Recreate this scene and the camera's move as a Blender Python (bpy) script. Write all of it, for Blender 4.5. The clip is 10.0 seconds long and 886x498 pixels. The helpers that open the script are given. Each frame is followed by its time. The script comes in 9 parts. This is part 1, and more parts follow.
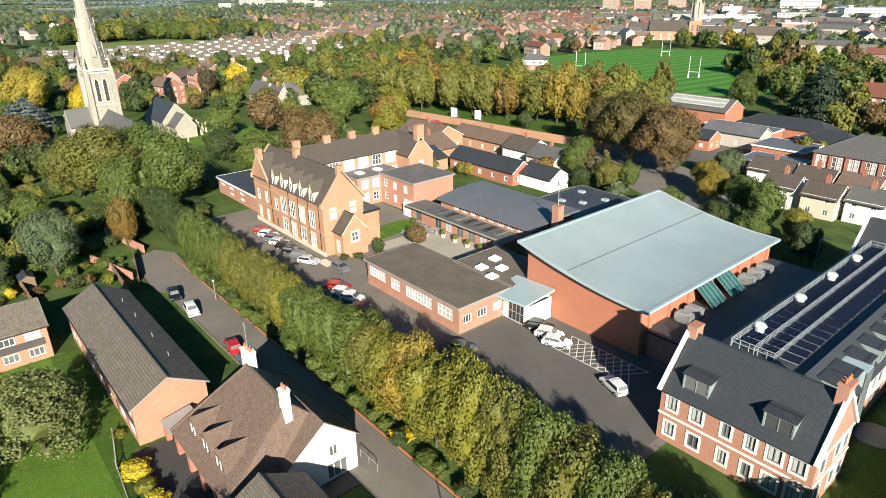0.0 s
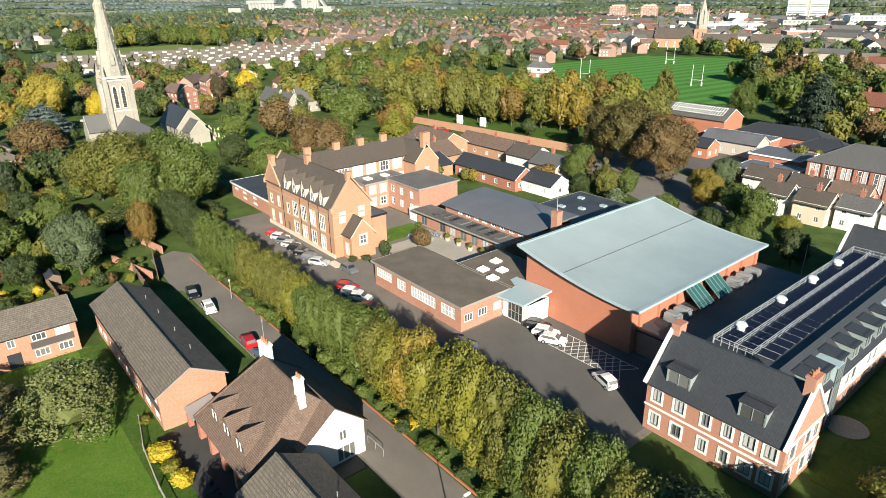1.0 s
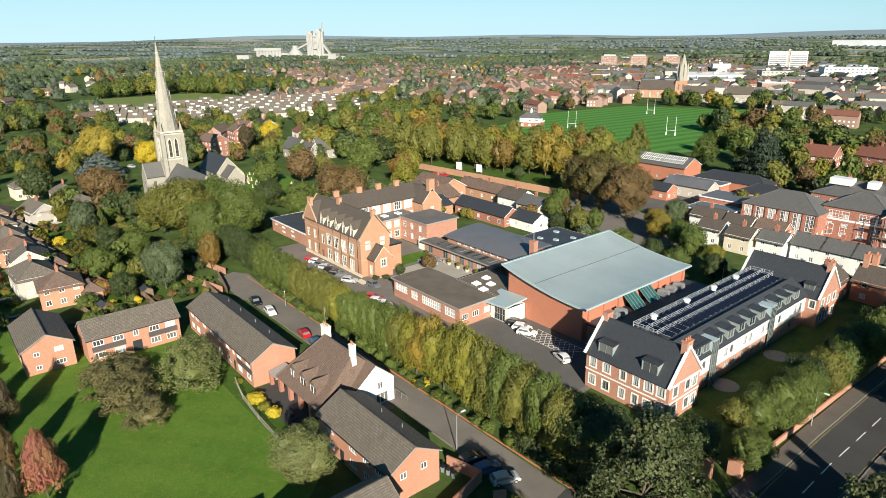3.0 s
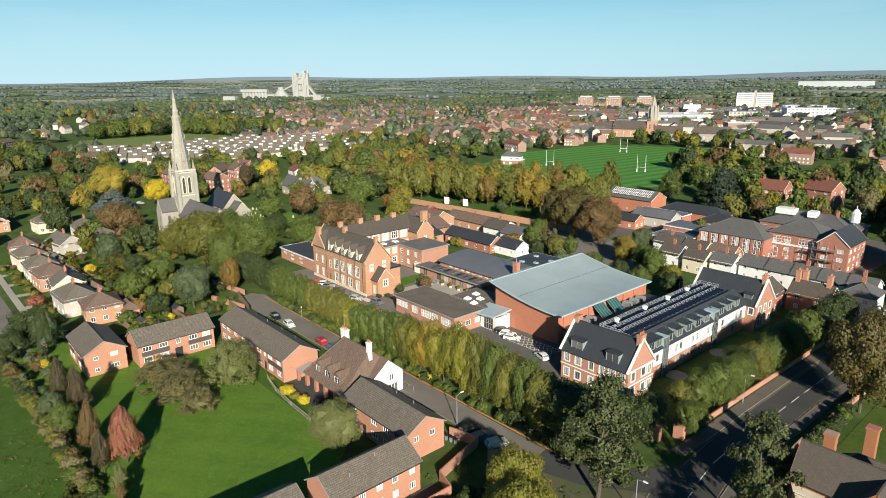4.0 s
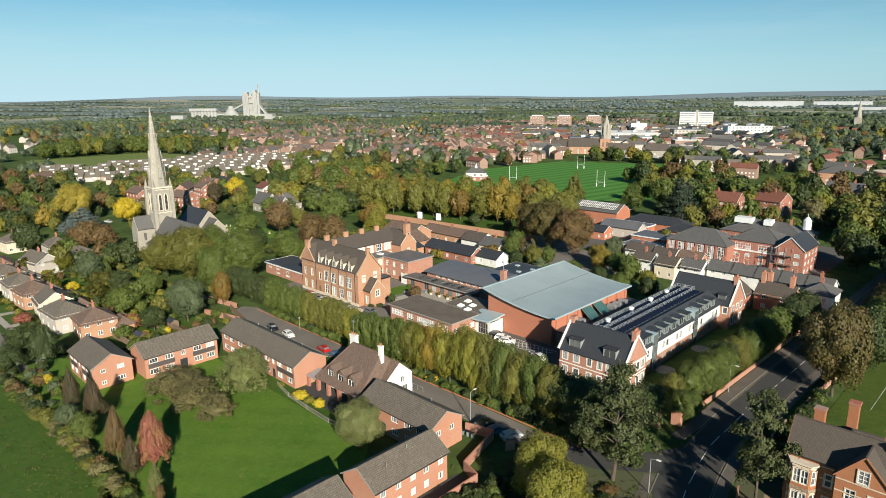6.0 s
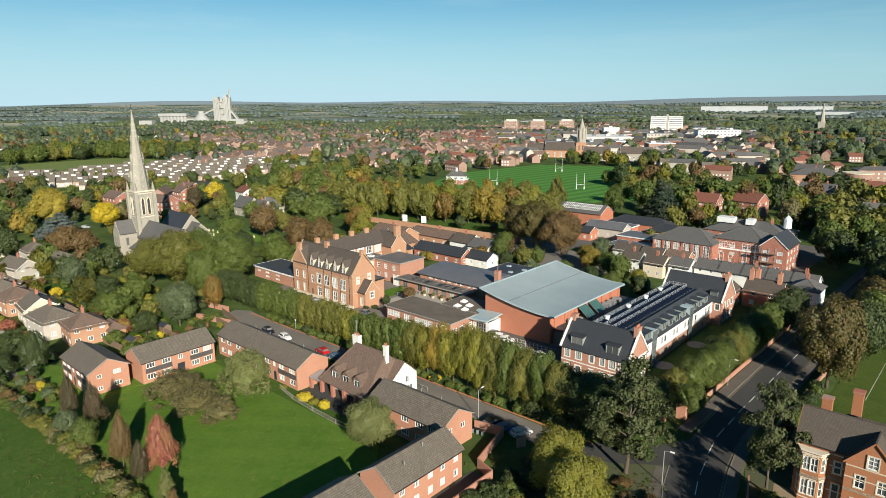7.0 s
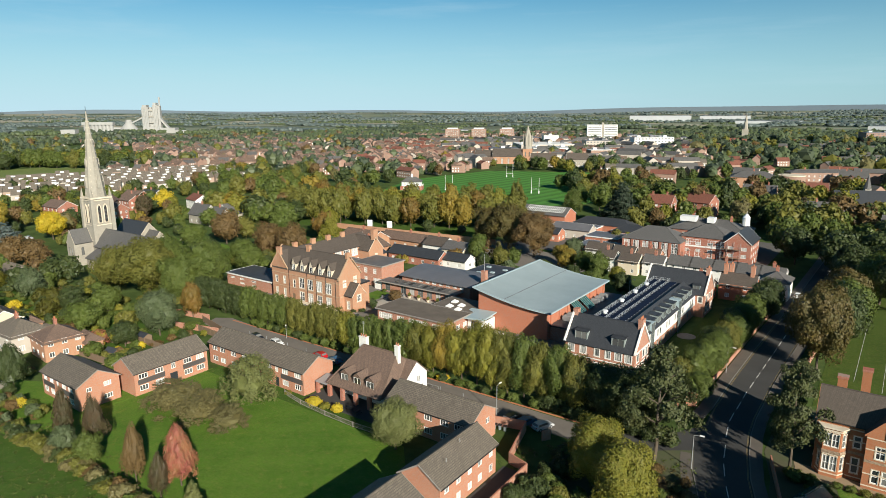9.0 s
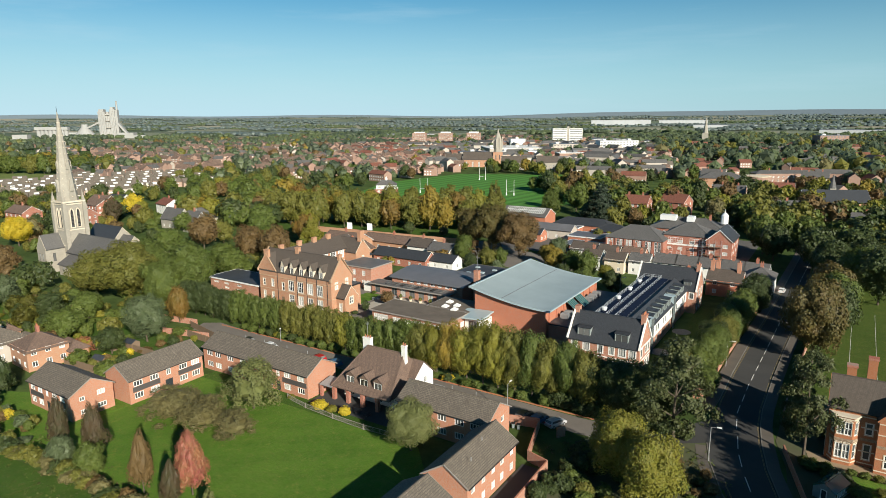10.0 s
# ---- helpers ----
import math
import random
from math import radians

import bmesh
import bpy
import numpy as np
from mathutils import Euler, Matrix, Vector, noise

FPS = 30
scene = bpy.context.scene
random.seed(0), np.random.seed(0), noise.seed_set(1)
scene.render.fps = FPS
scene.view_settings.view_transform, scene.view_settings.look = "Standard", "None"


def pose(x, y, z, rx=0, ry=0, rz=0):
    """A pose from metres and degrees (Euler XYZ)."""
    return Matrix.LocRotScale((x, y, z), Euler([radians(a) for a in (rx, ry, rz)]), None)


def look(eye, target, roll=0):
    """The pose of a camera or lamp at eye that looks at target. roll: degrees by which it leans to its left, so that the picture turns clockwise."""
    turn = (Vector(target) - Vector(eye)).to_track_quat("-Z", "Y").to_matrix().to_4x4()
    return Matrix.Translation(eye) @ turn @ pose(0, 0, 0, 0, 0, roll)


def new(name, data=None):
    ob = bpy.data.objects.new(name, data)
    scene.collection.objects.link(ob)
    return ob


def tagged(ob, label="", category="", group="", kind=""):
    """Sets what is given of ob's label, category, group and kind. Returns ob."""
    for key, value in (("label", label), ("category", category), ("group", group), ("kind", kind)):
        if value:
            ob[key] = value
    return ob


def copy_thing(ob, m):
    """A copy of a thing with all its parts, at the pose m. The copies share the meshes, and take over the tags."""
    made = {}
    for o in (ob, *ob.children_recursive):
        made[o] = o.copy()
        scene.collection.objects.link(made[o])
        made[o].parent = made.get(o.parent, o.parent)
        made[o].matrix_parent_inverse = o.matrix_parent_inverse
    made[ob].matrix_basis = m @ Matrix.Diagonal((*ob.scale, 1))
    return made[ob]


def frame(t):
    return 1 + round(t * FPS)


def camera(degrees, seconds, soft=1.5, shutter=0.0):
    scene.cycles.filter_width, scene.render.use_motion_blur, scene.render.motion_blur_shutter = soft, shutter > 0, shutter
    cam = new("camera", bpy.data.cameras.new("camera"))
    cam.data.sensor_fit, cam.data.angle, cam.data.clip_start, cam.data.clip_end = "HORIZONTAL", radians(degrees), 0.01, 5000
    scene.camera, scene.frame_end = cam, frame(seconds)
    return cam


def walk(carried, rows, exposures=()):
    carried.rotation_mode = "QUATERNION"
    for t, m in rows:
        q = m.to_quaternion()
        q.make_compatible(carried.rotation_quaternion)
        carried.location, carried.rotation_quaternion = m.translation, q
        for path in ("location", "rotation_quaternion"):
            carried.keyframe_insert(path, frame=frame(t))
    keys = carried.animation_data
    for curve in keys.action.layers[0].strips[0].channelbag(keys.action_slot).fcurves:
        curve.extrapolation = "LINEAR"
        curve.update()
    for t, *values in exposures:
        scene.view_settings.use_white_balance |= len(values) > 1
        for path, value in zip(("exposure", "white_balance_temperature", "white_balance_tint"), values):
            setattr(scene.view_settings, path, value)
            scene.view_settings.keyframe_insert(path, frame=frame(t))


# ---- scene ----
# The x axis runs along the back lane, the y axis across it; z is up.
cam = camera(69.9, 10.0, 0.8)
PATH = [
    (0, (60.60, -52.80, 47.00), (-10.17, 6.59, 8.73), -0.90),
    (0.5, (60.90, -52.70, 47.00), (-10.23, 6.36, 8.89), -0.85),
    (1, (65.00, -55.90, 48.90), (-6.60, 2.91, 11.28), -0.75),
    (1.5, (71.30, -60.20, 51.30), (-1.01, -1.54, 14.81), -0.70),
    (2, (77.80, -65.60, 54.00), (5.15, -6.67, 18.65), -0.65),
    (2.5, (84.30, -71.20, 56.30), (11.30, -11.98, 22.18), -0.60),
    (3, (91.20, -78.60, 57.90), (18.03, -18.28, 26.17), -0.60),
    (3.5, (99.20, -87.40, 59.60), (26.23, -25.51, 30.53), -0.62),
    (4, (107.00, -96.10, 60.95), (34.34, -32.56, 34.82), -0.62),
    (4.5, (109.85, -102.13, 61.69), (37.99, -37.00, 37.31), -0.59),
    (5, (108.32, -104.25, 61.26), (37.58, -37.77, 37.25), -0.54),
    (5.5, (106.34, -106.73, 60.84), (37.06, -38.63, 37.11), -0.49),
    (7, (100.06, -113.93, 59.27), (35.24, -41.22, 36.64), -0.45),
    (7.5, (97.16, -116.45, 58.68), (34.23, -42.01, 36.37), -0.39),
    (8, (94.60, -118.62, 58.09), (33.35, -42.69, 36.12), -0.38),
    (8.5, (91.25, -120.97, 57.36), (32.11, -43.27, 35.82), -0.35),
    (9, (88.19, -122.87, 56.73), (30.97, -43.66, 35.46), -0.34),
    (9.5, (84.31, -124.90, 55.93), (29.46, -43.95, 35.00), -0.31),
    (10, (80.60, -126.52, 55.13), (27.97, -44.02, 34.56), -0.37),
]
walk(cam, [(t, look(eye, target, roll)) for t, eye, target, roll in PATH],
     exposures=((0, 1.08), (1.5, 1.01), (3.0, 0.84), (4.5, 0.64), (10, 0.58)))

# ---- world and sun ----
SUN_EL, SUN_AZ = radians(22), math.atan2(0.86, -0.51)
world = bpy.data.worlds.new("world")
scene.world = world
world.use_nodes = True
wn, wl = world.node_tree.nodes, world.node_tree.links
sky = wn.new("ShaderNodeTexSky")
sky.sky_type = "NISHITA"
sky.sun_disc = False
sky.sun_elevation, sky.sun_rotation = SUN_EL, SUN_AZ
sky.air_density, sky.dust_density, sky.ozone_density = 1.0, 0.5, 4.0
tint = wn.new("ShaderNodeMix")
tint.data_type, tint.blend_type = "RGBA", "MULTIPLY"
tint.inputs[0].default_value, tint.inputs[7].default_value = 1.0, (0.30, 0.84, 0.94, 1)
wl.new(sky.outputs[0], tint.inputs[6])
# pale autumn haze all round the horizon, and thin high cloud
way_ = wn.new("ShaderNodeTexCoord").outputs["Generated"]
up = wn.new("ShaderNodeSeparateXYZ")
wl.new(way_, up.inputs[0])
haze = wn.new("ShaderNodeMapRange")
haze.interpolation_type = "SMOOTHSTEP"
for sock, v in zip(haze.inputs[1:5], (-0.03, 0.23, 0.97, 0.0)):
    sock.default_value = v
wl.new(up.outputs[2], haze.inputs[0])
hazy = wn.new("ShaderNodeMix")
hazy.data_type = "RGBA"
hazy.inputs[7].default_value = (6.3, 9.0, 10.2, 1)
west = wn.new("ShaderNodeMapRange")
west.interpolation_type = "SMOOTHSTEP"
for sock, v in zip(west.inputs[1:5], (-0.95, 0.35, 1.0, 0.62)):
    sock.default_value = v
wl.new(up.outputs[0], west.inputs[0])
veiled = wn.new("ShaderNodeMath")
veiled.operation = "MULTIPLY"
wl.new(haze.outputs[0], veiled.inputs[0])
wl.new(west.outputs[0], veiled.inputs[1])
wl.new(veiled.outputs[0], hazy.inputs[0])
wl.new(tint.outputs[2], hazy.inputs[6])
flat_way = wn.new("ShaderNodeMapping")
flat_way.inputs["Scale"].default_value = (2.2, 3.6, 26.0)
wl.new(way_, flat_way.inputs[0])
wisp = wn.new("ShaderNodeTexNoise")
wisp.inputs["Scale"].default_value, wisp.inputs["Detail"].default_value, wisp.inputs["Roughness"].default_value = 1.0, 6.0, 0.62
wl.new(flat_way.outputs[0], wisp.inputs["Vector"])
veil = wn.new("ShaderNodeMapRange")
for sock, v in zip(veil.inputs[1:5], (0.52, 0.8, 0.0, 0.25)):
    sock.default_value = v
wl.new(wisp.outputs[0], veil.inputs[0])
cloudy = wn.new("ShaderNodeMix")
cloudy.data_type = "RGBA"
cloudy.inputs[7].default_value = (6.2, 8.4, 9.5, 1)
thin = wn.new("ShaderNodeMapRange")
for sock, v in zip(thin.inputs[1:5], (0.25, 0.7, 1.0, 0.0)):
    sock.default_value = v
wl.new(up.outputs[2], thin.inputs[0])
patchy = wn.new("ShaderNodeMath")
patchy.operation = "MULTIPLY"
wl.new(veil.outputs[0], patchy.inputs[0])
wl.new(thin.outputs[0], patchy.inputs[1])
wl.new(patchy.outputs[0], cloudy.inputs[0])
deep = wn.new("ShaderNodeMapRange")
deep.interpolation_type = "SMOOTHSTEP"
for sock, v in zip(deep.inputs[1:5], (0.22, 0.85, 0.0, 1.0)):
    sock.default_value = v
wl.new(up.outputs[2], deep.inputs[0])
zenith = wn.new("ShaderNodeMix")
zenith.data_type, zenith.blend_type = "RGBA", "MULTIPLY"
zenith.inputs[7].default_value = (0.55, 0.56, 0.62, 1)
wl.new(deep.outputs[0], zenith.inputs[0])
wl.new(hazy.outputs[2], zenith.inputs[6])
wl.new(zenith.outputs[2], cloudy.inputs[6])
wl.new(cloudy.outputs[2], wn["Background"].inputs[0])
wn["Background"].inputs[1].default_value = 0.06
sun = new("sun", bpy.data.lights.new("sun", "SUN"))
sun.data.energy, sun.data.angle, sun.data.color = 5.0, radians(0.55), (1.0, 0.935, 0.80)
sun.matrix_world = look((86, -51, 42), (0, 0, 0))


# ---- materials ----
def nodes_of(m):
    m.use_nodes = True
    return m.node_tree.nodes, m.node_tree.links


def mixer(n, l, fac, a, b, kind="MIX"):
    mx = n.new("ShaderNodeMix")
    mx.data_type, mx.blend_type = "RGBA", kind
    for sock, v in ((mx.inputs[0], fac), (mx.inputs[6], a), (mx.inputs[7], b)):
        if isinstance(v, (int, float)):
            sock.default_value = v
        elif isinstance(v, tuple):
            sock.default_value = (*v, 1)
        else:
            l.new(v, sock)
    return mx.outputs[2]


def noise_at(n, l, scale, detail=4.0, rough=0.6, vec=None):
    t = n.new("ShaderNodeTexNoise")
    t.inputs["Scale"].default_value, t.inputs["Detail"].default_value, t.inputs["Roughness"].default_value = scale, detail, rough
    if vec is None:
        vec = n.new("ShaderNodeNewGeometry").outputs["Position"]
    l.new(vec, t.inputs["Vector"])
    return t.outputs[0]


def ramp(n, l, fac, lo, hi, a=0.0, b=1.0):
    r = n.new("ShaderNodeMapRange")
    r.inputs[1].default_value, r.inputs[2].default_value, r.inputs[3].default_value, r.inputs[4].default_value = lo, hi, a, b
    l.new(fac, r.inputs[0])
    return r.outputs[0]


def bumped(n, l, height, strength, dist):
    b = n.new("ShaderNodeBump")
    b.inputs["Strength"].default_value, b.inputs["Distance"].default_value = strength, dist
    l.new(height, b.inputs["Height"])
    l.new(b.outputs[0], n["Principled BSDF"].inputs["Normal"])


def weathered(name, col, dark, rough=0.8, big=0.15, fine=6.0, metal=0.0, bump=0.02, spread=0.35):
    """A plain surface with stains at building scale and grain at hand scale."""
    m = bpy.data.materials.new(name)
    n, l = nodes_of(m)
    p = n["Principled BSDF"]
    c = mixer(n, l, ramp(n, l, noise_at(n, l, big, 6, 0.65), 0.35, 0.7), col, dark)
    g = noise_at(n, l, fine, 3, 0.7)
    c2 = mixer(n, l, ramp(n, l, g, 0.3, 0.75, 0, spread), c, dark)
    info = n.new("ShaderNodeObjectInfo").outputs["Random"]
    c3 = mixer(n, l, ramp(n, l, info, 0, 1, 0.0, 0.18), c2, tuple(min(1, v * 1.25) for v in col))
    l.new(c3, p.inputs["Base Color"])
    p.inputs["Roughness"].default_value, p.inputs["Metallic"].default_value = rough, metal
    bumped(n, l, g, 0.4, bump)
    return m


def coursed(name, col, col2, joint, bw, bh, mortar=0.012, rough=0.85, big=0.12, flat=False, bump=0.03, tone=0.35, mottle=0.0):
    """Brickwork or roof tiles in courses, at true size; flat: a pattern on level ground."""
    m = bpy.data.materials.new(name)
    n, l = nodes_of(m)
    p = n["Principled BSDF"]
    pos = n.new("ShaderNodeNewGeometry").outputs["Position"]
    sep = n.new("ShaderNodeSeparateXYZ")
    l.new(pos, sep.inputs[0])
    add = n.new("ShaderNodeMath")
    l.new(sep.outputs[0], add.inputs[0])
    l.new(sep.outputs[1], add.inputs[1])
    com = n.new("ShaderNodeCombineXYZ")
    l.new(sep.outputs[0] if flat else add.outputs[0], com.inputs[0])
    l.new(sep.outputs[1] if flat else sep.outputs[2], com.inputs[1])
    br = n.new("ShaderNodeTexBrick")
    l.new(com.outputs[0], br.inputs["Vector"])
    for k, v in (("Scale", 1.0), ("Mortar Size", mortar), ("Brick Width", bw), ("Row Height", bh), ("Bias", 0.0), ("Mortar Smooth", 0.1)):
        br.inputs[k].default_value = v
    br.inputs["Color1"].default_value, br.inputs["Color2"].default_value, br.inputs["Mortar"].default_value = (*col, 1), (*col2, 1), (*joint, 1)
    stain = ramp(n, l, noise_at(n, l, big, 7, 0.7), 0.38, 0.72, 0, tone)
    c = mixer(n, l, stain, br.outputs[0], tuple(v * 0.55 for v in col))
    patch = ramp(n, l, noise_at(n, l, 2.2, 3, 0.7), 0.4, 0.8, 0, 0.35)
    c = mixer(n, l, patch, c, col2)
    if mottle:
        c = mixer(n, l, ramp(n, l, noise_at(n, l, 1.1, 6, 0.75), 0.5, 0.62, 0, mottle), c, tuple(v * 0.42 for v in col))
        c = mixer(n, l, ramp(n, l, noise_at(n, l, 3.7, 5, 0.8), 0.55, 0.68, 0, mottle * 0.8), c, (col[0] * 1.55, col[1] * 1.5, col[2] * 1.3))
    info = n.new("ShaderNodeObjectInfo").outputs["Random"]
    c = mixer(n, l, ramp(n, l, info, 0, 1, 0, 0.15), c, tuple(v * 0.8 for v in col2))
    l.new(c, p.inputs["Base Color"])
    p.inputs["Roughness"].default_value = rough
    bumped(n, l, br.outputs["Fac"], -0.6, bump)
    return m


def leafy(name, cols, rough=0.52):
    """Leaves: each clump takes its own tone of the given three, and each tree leans to one of them."""
    m = bpy.data.materials.new(name)
    n, l = nodes_of(m)
    p = n["Principled BSDF"]
    isl = n.new("ShaderNodeNewGeometry").outputs["Random Per Island"]
    info = n.new("ShaderNodeObjectInfo").outputs["Random"]
    spots = noise_at(n, l, 0.35, 3, 0.6)
    c = mixer(n, l, ramp(n, l, spots, 0.35, 0.65), cols[0], cols[1])
    c = mixer(n, l, ramp(n, l, isl, 0.35, 1.0, 0, 0.5), c, cols[2])
    c = mixer(n, l, ramp(n, l, info, 0.2, 1.0, 0, 0.4), c, cols[1])
    l.new(c, p.inputs["Base Color"])
    p.inputs["Roughness"].default_value = rough
    p.inputs["Specular IOR Level"].default_value = 0.3
    tr = n.new("ShaderNodeBsdfTranslucent")
    l.new(c, tr.inputs[0])
    ms = n.new("ShaderNodeMixShader")
    ms.inputs[0].default_value = 0.13
    out = n["Material Output"]
    l.new(p.outputs[0], ms.inputs[1])
    l.new(tr.outputs[0], ms.inputs[2])
    l.new(ms.outputs[0], out.inputs[0])
    return m


def plain(name, col, rough=0.5, metal=0.0, spec=0.5):
    m = bpy.data.materials.new(name)
    n, l = nodes_of(m)
    p = n["Principled BSDF"]
    c = mixer(n, l, ramp(n, l, noise_at(n, l, 1.3, 5, 0.7), 0.35, 0.75, 0, 0.3), col, tuple(v * 0.7 for v in col))
    l.new(c, p.inputs["Base Color"])
    p.inputs["Roughness"].default_value, p.inputs["Metallic"].default_value = rough, metal
    p.inputs["Specular IOR Level"].default_value = spec
    return m


def turf(name, a, b, c, stripe=None, depth=0.45):
    m = bpy.data.materials.new(name)
    n, l = nodes_of(m)
    p = n["Principled BSDF"]
    col = mixer(n, l, ramp(n, l, noise_at(n, l, 0.06, 6, 0.7), 0.35, 0.65), a, b)
    col = mixer(n, l, ramp(n, l, noise_at(n, l, 0.9, 5, 0.75), 0.42, 0.8, 0, 0.7), col, c)
    col = mixer(n, l, ramp(n, l, noise_at(n, l, 0.2, 7, 0.8), 0.5, 0.72, 0, 0.6), col, tuple(v * 0.62 for v in a))
    col = mixer(n, l, ramp(n, l, noise_at(n, l, 0.45, 8, 0.85), 0.54, 0.72, 0, 0.55), col, tuple(v * k for v, k in zip(c, (1.75, 1.35, 1.3))))
    col = mixer(n, l, ramp(n, l, noise_at(n, l, 4.5, 3, 0.8), 0.42, 0.66, 0, 0.6), col, tuple(v * 0.55 for v in a))
    if stripe:
        w = n.new("ShaderNodeTexWave")
        w.inputs["Scale"].default_value, w.inputs["Distortion"].default_value = stripe[0], 0.6
        mp = n.new("ShaderNodeMapping")
        mp.inputs["Rotation"].default_value = (0, 0, stripe[1])
        l.new(n.new("ShaderNodeNewGeometry").outputs["Position"], mp.inputs[0])
        l.new(mp.outputs[0], w.inputs[0])
        col = mixer(n, l, ramp(n, l, w.outputs["Fac"], 0.35, 0.65, 0, depth), col, tuple(v * 1.55 for v in b))
    l.new(col, p.inputs["Base Color"])
    p.inputs["Roughness"].default_value = 0.9
    p.inputs["Specular IOR Level"].default_value = 0.15
    bumped(n, l, noise_at(n, l, 9, 4, 0.8), 0.9, 0.08)
    return m


BRICK_FLAT = coursed("brick_pink", (0.45, 0.175, 0.092), (0.51, 0.215, 0.12), (0.42, 0.30, 0.24), 0.225, 0.075)
BRICK_HALL = coursed("brick_orange", (0.46, 0.14, 0.07), (0.50, 0.17, 0.09), (0.38, 0.22, 0.16), 0.225, 0.075)
BRICK_NEW = coursed("brick_red", (0.40, 0.15, 0.09), (0.47, 0.20, 0.12), (0.42, 0.32, 0.26), 0.225, 0.075)
BRICK_OLD = coursed("brick_buff", (0.43, 0.19, 0.10), (0.51, 0.26, 0.15), (0.42, 0.30, 0.21), 0.225, 0.075, tone=0.45)
BRICK_DARK = coursed("brick_deep_red", (0.33, 0.09, 0.055), (0.40, 0.13, 0.08), (0.36, 0.26, 0.2), 0.225, 0.075)
STONE = coursed("cream_stone", (0.32, 0.292, 0.242), (0.39, 0.355, 0.295), (0.30, 0.275, 0.23), 0.5, 0.25, tone=0.5)
BAND_TRIM = weathered("dressed_brick_trim", (0.47, 0.315, 0.20), (0.36, 0.235, 0.15), 0.85)
STONE_TRIM = weathered("pale_stone_trim", (0.66, 0.58, 0.46), (0.48, 0.40, 0.30), 0.85)
TILE_GREY = coursed("concrete_tiles", (0.215, 0.18, 0.143), (0.135, 0.112, 0.088), (0.07, 0.06, 0.05), 0.33, 0.17, 0.022, tone=0.6, bump=0.08, big=0.5, mottle=0.6)
TILE_BROWN = coursed("clay_tiles", (0.225, 0.15, 0.112), (0.165, 0.11, 0.085), (0.06, 0.04, 0.03), 0.26, 0.13, 0.016, tone=0.45, bump=0.05, mottle=0.55)
# Muted brown brick of distant houses, dulled further with haze in the colour
BRICK_FAR = coursed("brick_weathered_brown", (0.30, 0.165, 0.12), (0.37, 0.22, 0.165), (0.33, 0.26, 0.21), 0.225, 0.075, tone=0.45)
TILE_OLD = coursed("weathered_clay_tiles", (0.125, 0.10, 0.082), (0.09, 0.073, 0.06), (0.05, 0.038, 0.03), 0.26, 0.14, 0.016, tone=0.5, bump=0.05, mottle=0.35)
BRICK_TAN = coursed("brick_tan", (0.36, 0.24, 0.18), (0.43, 0.30, 0.23), (0.36, 0.30, 0.25), 0.225, 0.075, tone=0.45)
TILE_RED = coursed("red_clay_tiles", (0.26, 0.09, 0.055), (0.20, 0.075, 0.05), (0.08, 0.04, 0.03), 0.26, 0.14, 0.016, tone=0.4, bump=0.05)
SLATE = coursed("blue_slate", (0.055, 0.06, 0.068), (0.04, 0.044, 0.05), (0.02, 0.02, 0.024), 0.3, 0.16, 0.012, 0.55, tone=0.4)
SLATE_GREY = coursed("grey_slate", (0.15, 0.142, 0.135), (0.11, 0.105, 0.10), (0.05, 0.05, 0.05), 0.3, 0.16, 0.012, 0.7, tone=0.5)
FELT = weathered("roofing_felt", (0.16, 0.13, 0.10), (0.09, 0.072, 0.055), 0.9, 0.25, 3.0)
FELT_DARK = weathered("dark_felt", (0.03, 0.034, 0.042), (0.07, 0.075, 0.085), 0.55, 0.2, 2.0)
FELT_GREY = weathered("grey_felt", (0.16, 0.15, 0.145), (0.10, 0.095, 0.09), 0.6, 0.3, 2.0)
SHEET_GREY = weathered("grey_sheet_roof", (0.15, 0.15, 0.16), (0.11, 0.11, 0.118), 0.5, 0.2, 3.0)
ZINC = weathered("pale_blue_sheet", (0.335, 0.395, 0.40), (0.265, 0.315, 0.32), 0.42, 0.09, 0.8, 0.0, 0.01, 0.2)
ZINC_EDGE = weathered("pale_blue_edge", (0.38, 0.47, 0.49), (0.31, 0.39, 0.41), 0.45)
RENDER = weathered("white_render", (0.78, 0.77, 0.73), (0.62, 0.60, 0.56), 0.9, 0.3, 5.0)
CREAM = weathered("cream_render", (0.68, 0.58, 0.44), (0.52, 0.44, 0.33), 0.9)
WHITE = plain("white_frame", (0.78, 0.78, 0.76), 0.45)
FRAME_GREY = plain("pale_green_grey_cladding", (0.26, 0.30, 0.29), 0.5)
GREYFRAME = plain("grey_green_frame", (0.17, 0.20, 0.20), 0.5)
DARKPANEL = weathered("dark_hung_tile", (0.06, 0.053, 0.052), (0.09, 0.08, 0.075), 0.7)
BLACK = plain("black_metal", (0.02, 0.02, 0.022), 0.5)
STEEL = plain("galvanised_steel", (0.36, 0.37, 0.375), 0.45, 0.3)
FASCIA = plain("fascia_board", (0.30, 0.27, 0.24), 0.6)
FOOTWAY = weathered("leaf_strewn_footway", (0.13, 0.11, 0.09), (0.09, 0.078, 0.065), 0.93, 0.3, 4.0, 0, 0.01)
TEAL = plain("teal_glazing", (0.03, 0.11, 0.105), 0.12, 0.0, 0.7)
RAIL = plain("painted_rail", (0.42, 0.44, 0.46), 0.45)
BRICK_VILLA = coursed("brick_villa", (0.35, 0.11, 0.044), (0.41, 0.145, 0.062), (0.32, 0.19, 0.11), 0.225, 0.075, tone=0.4)
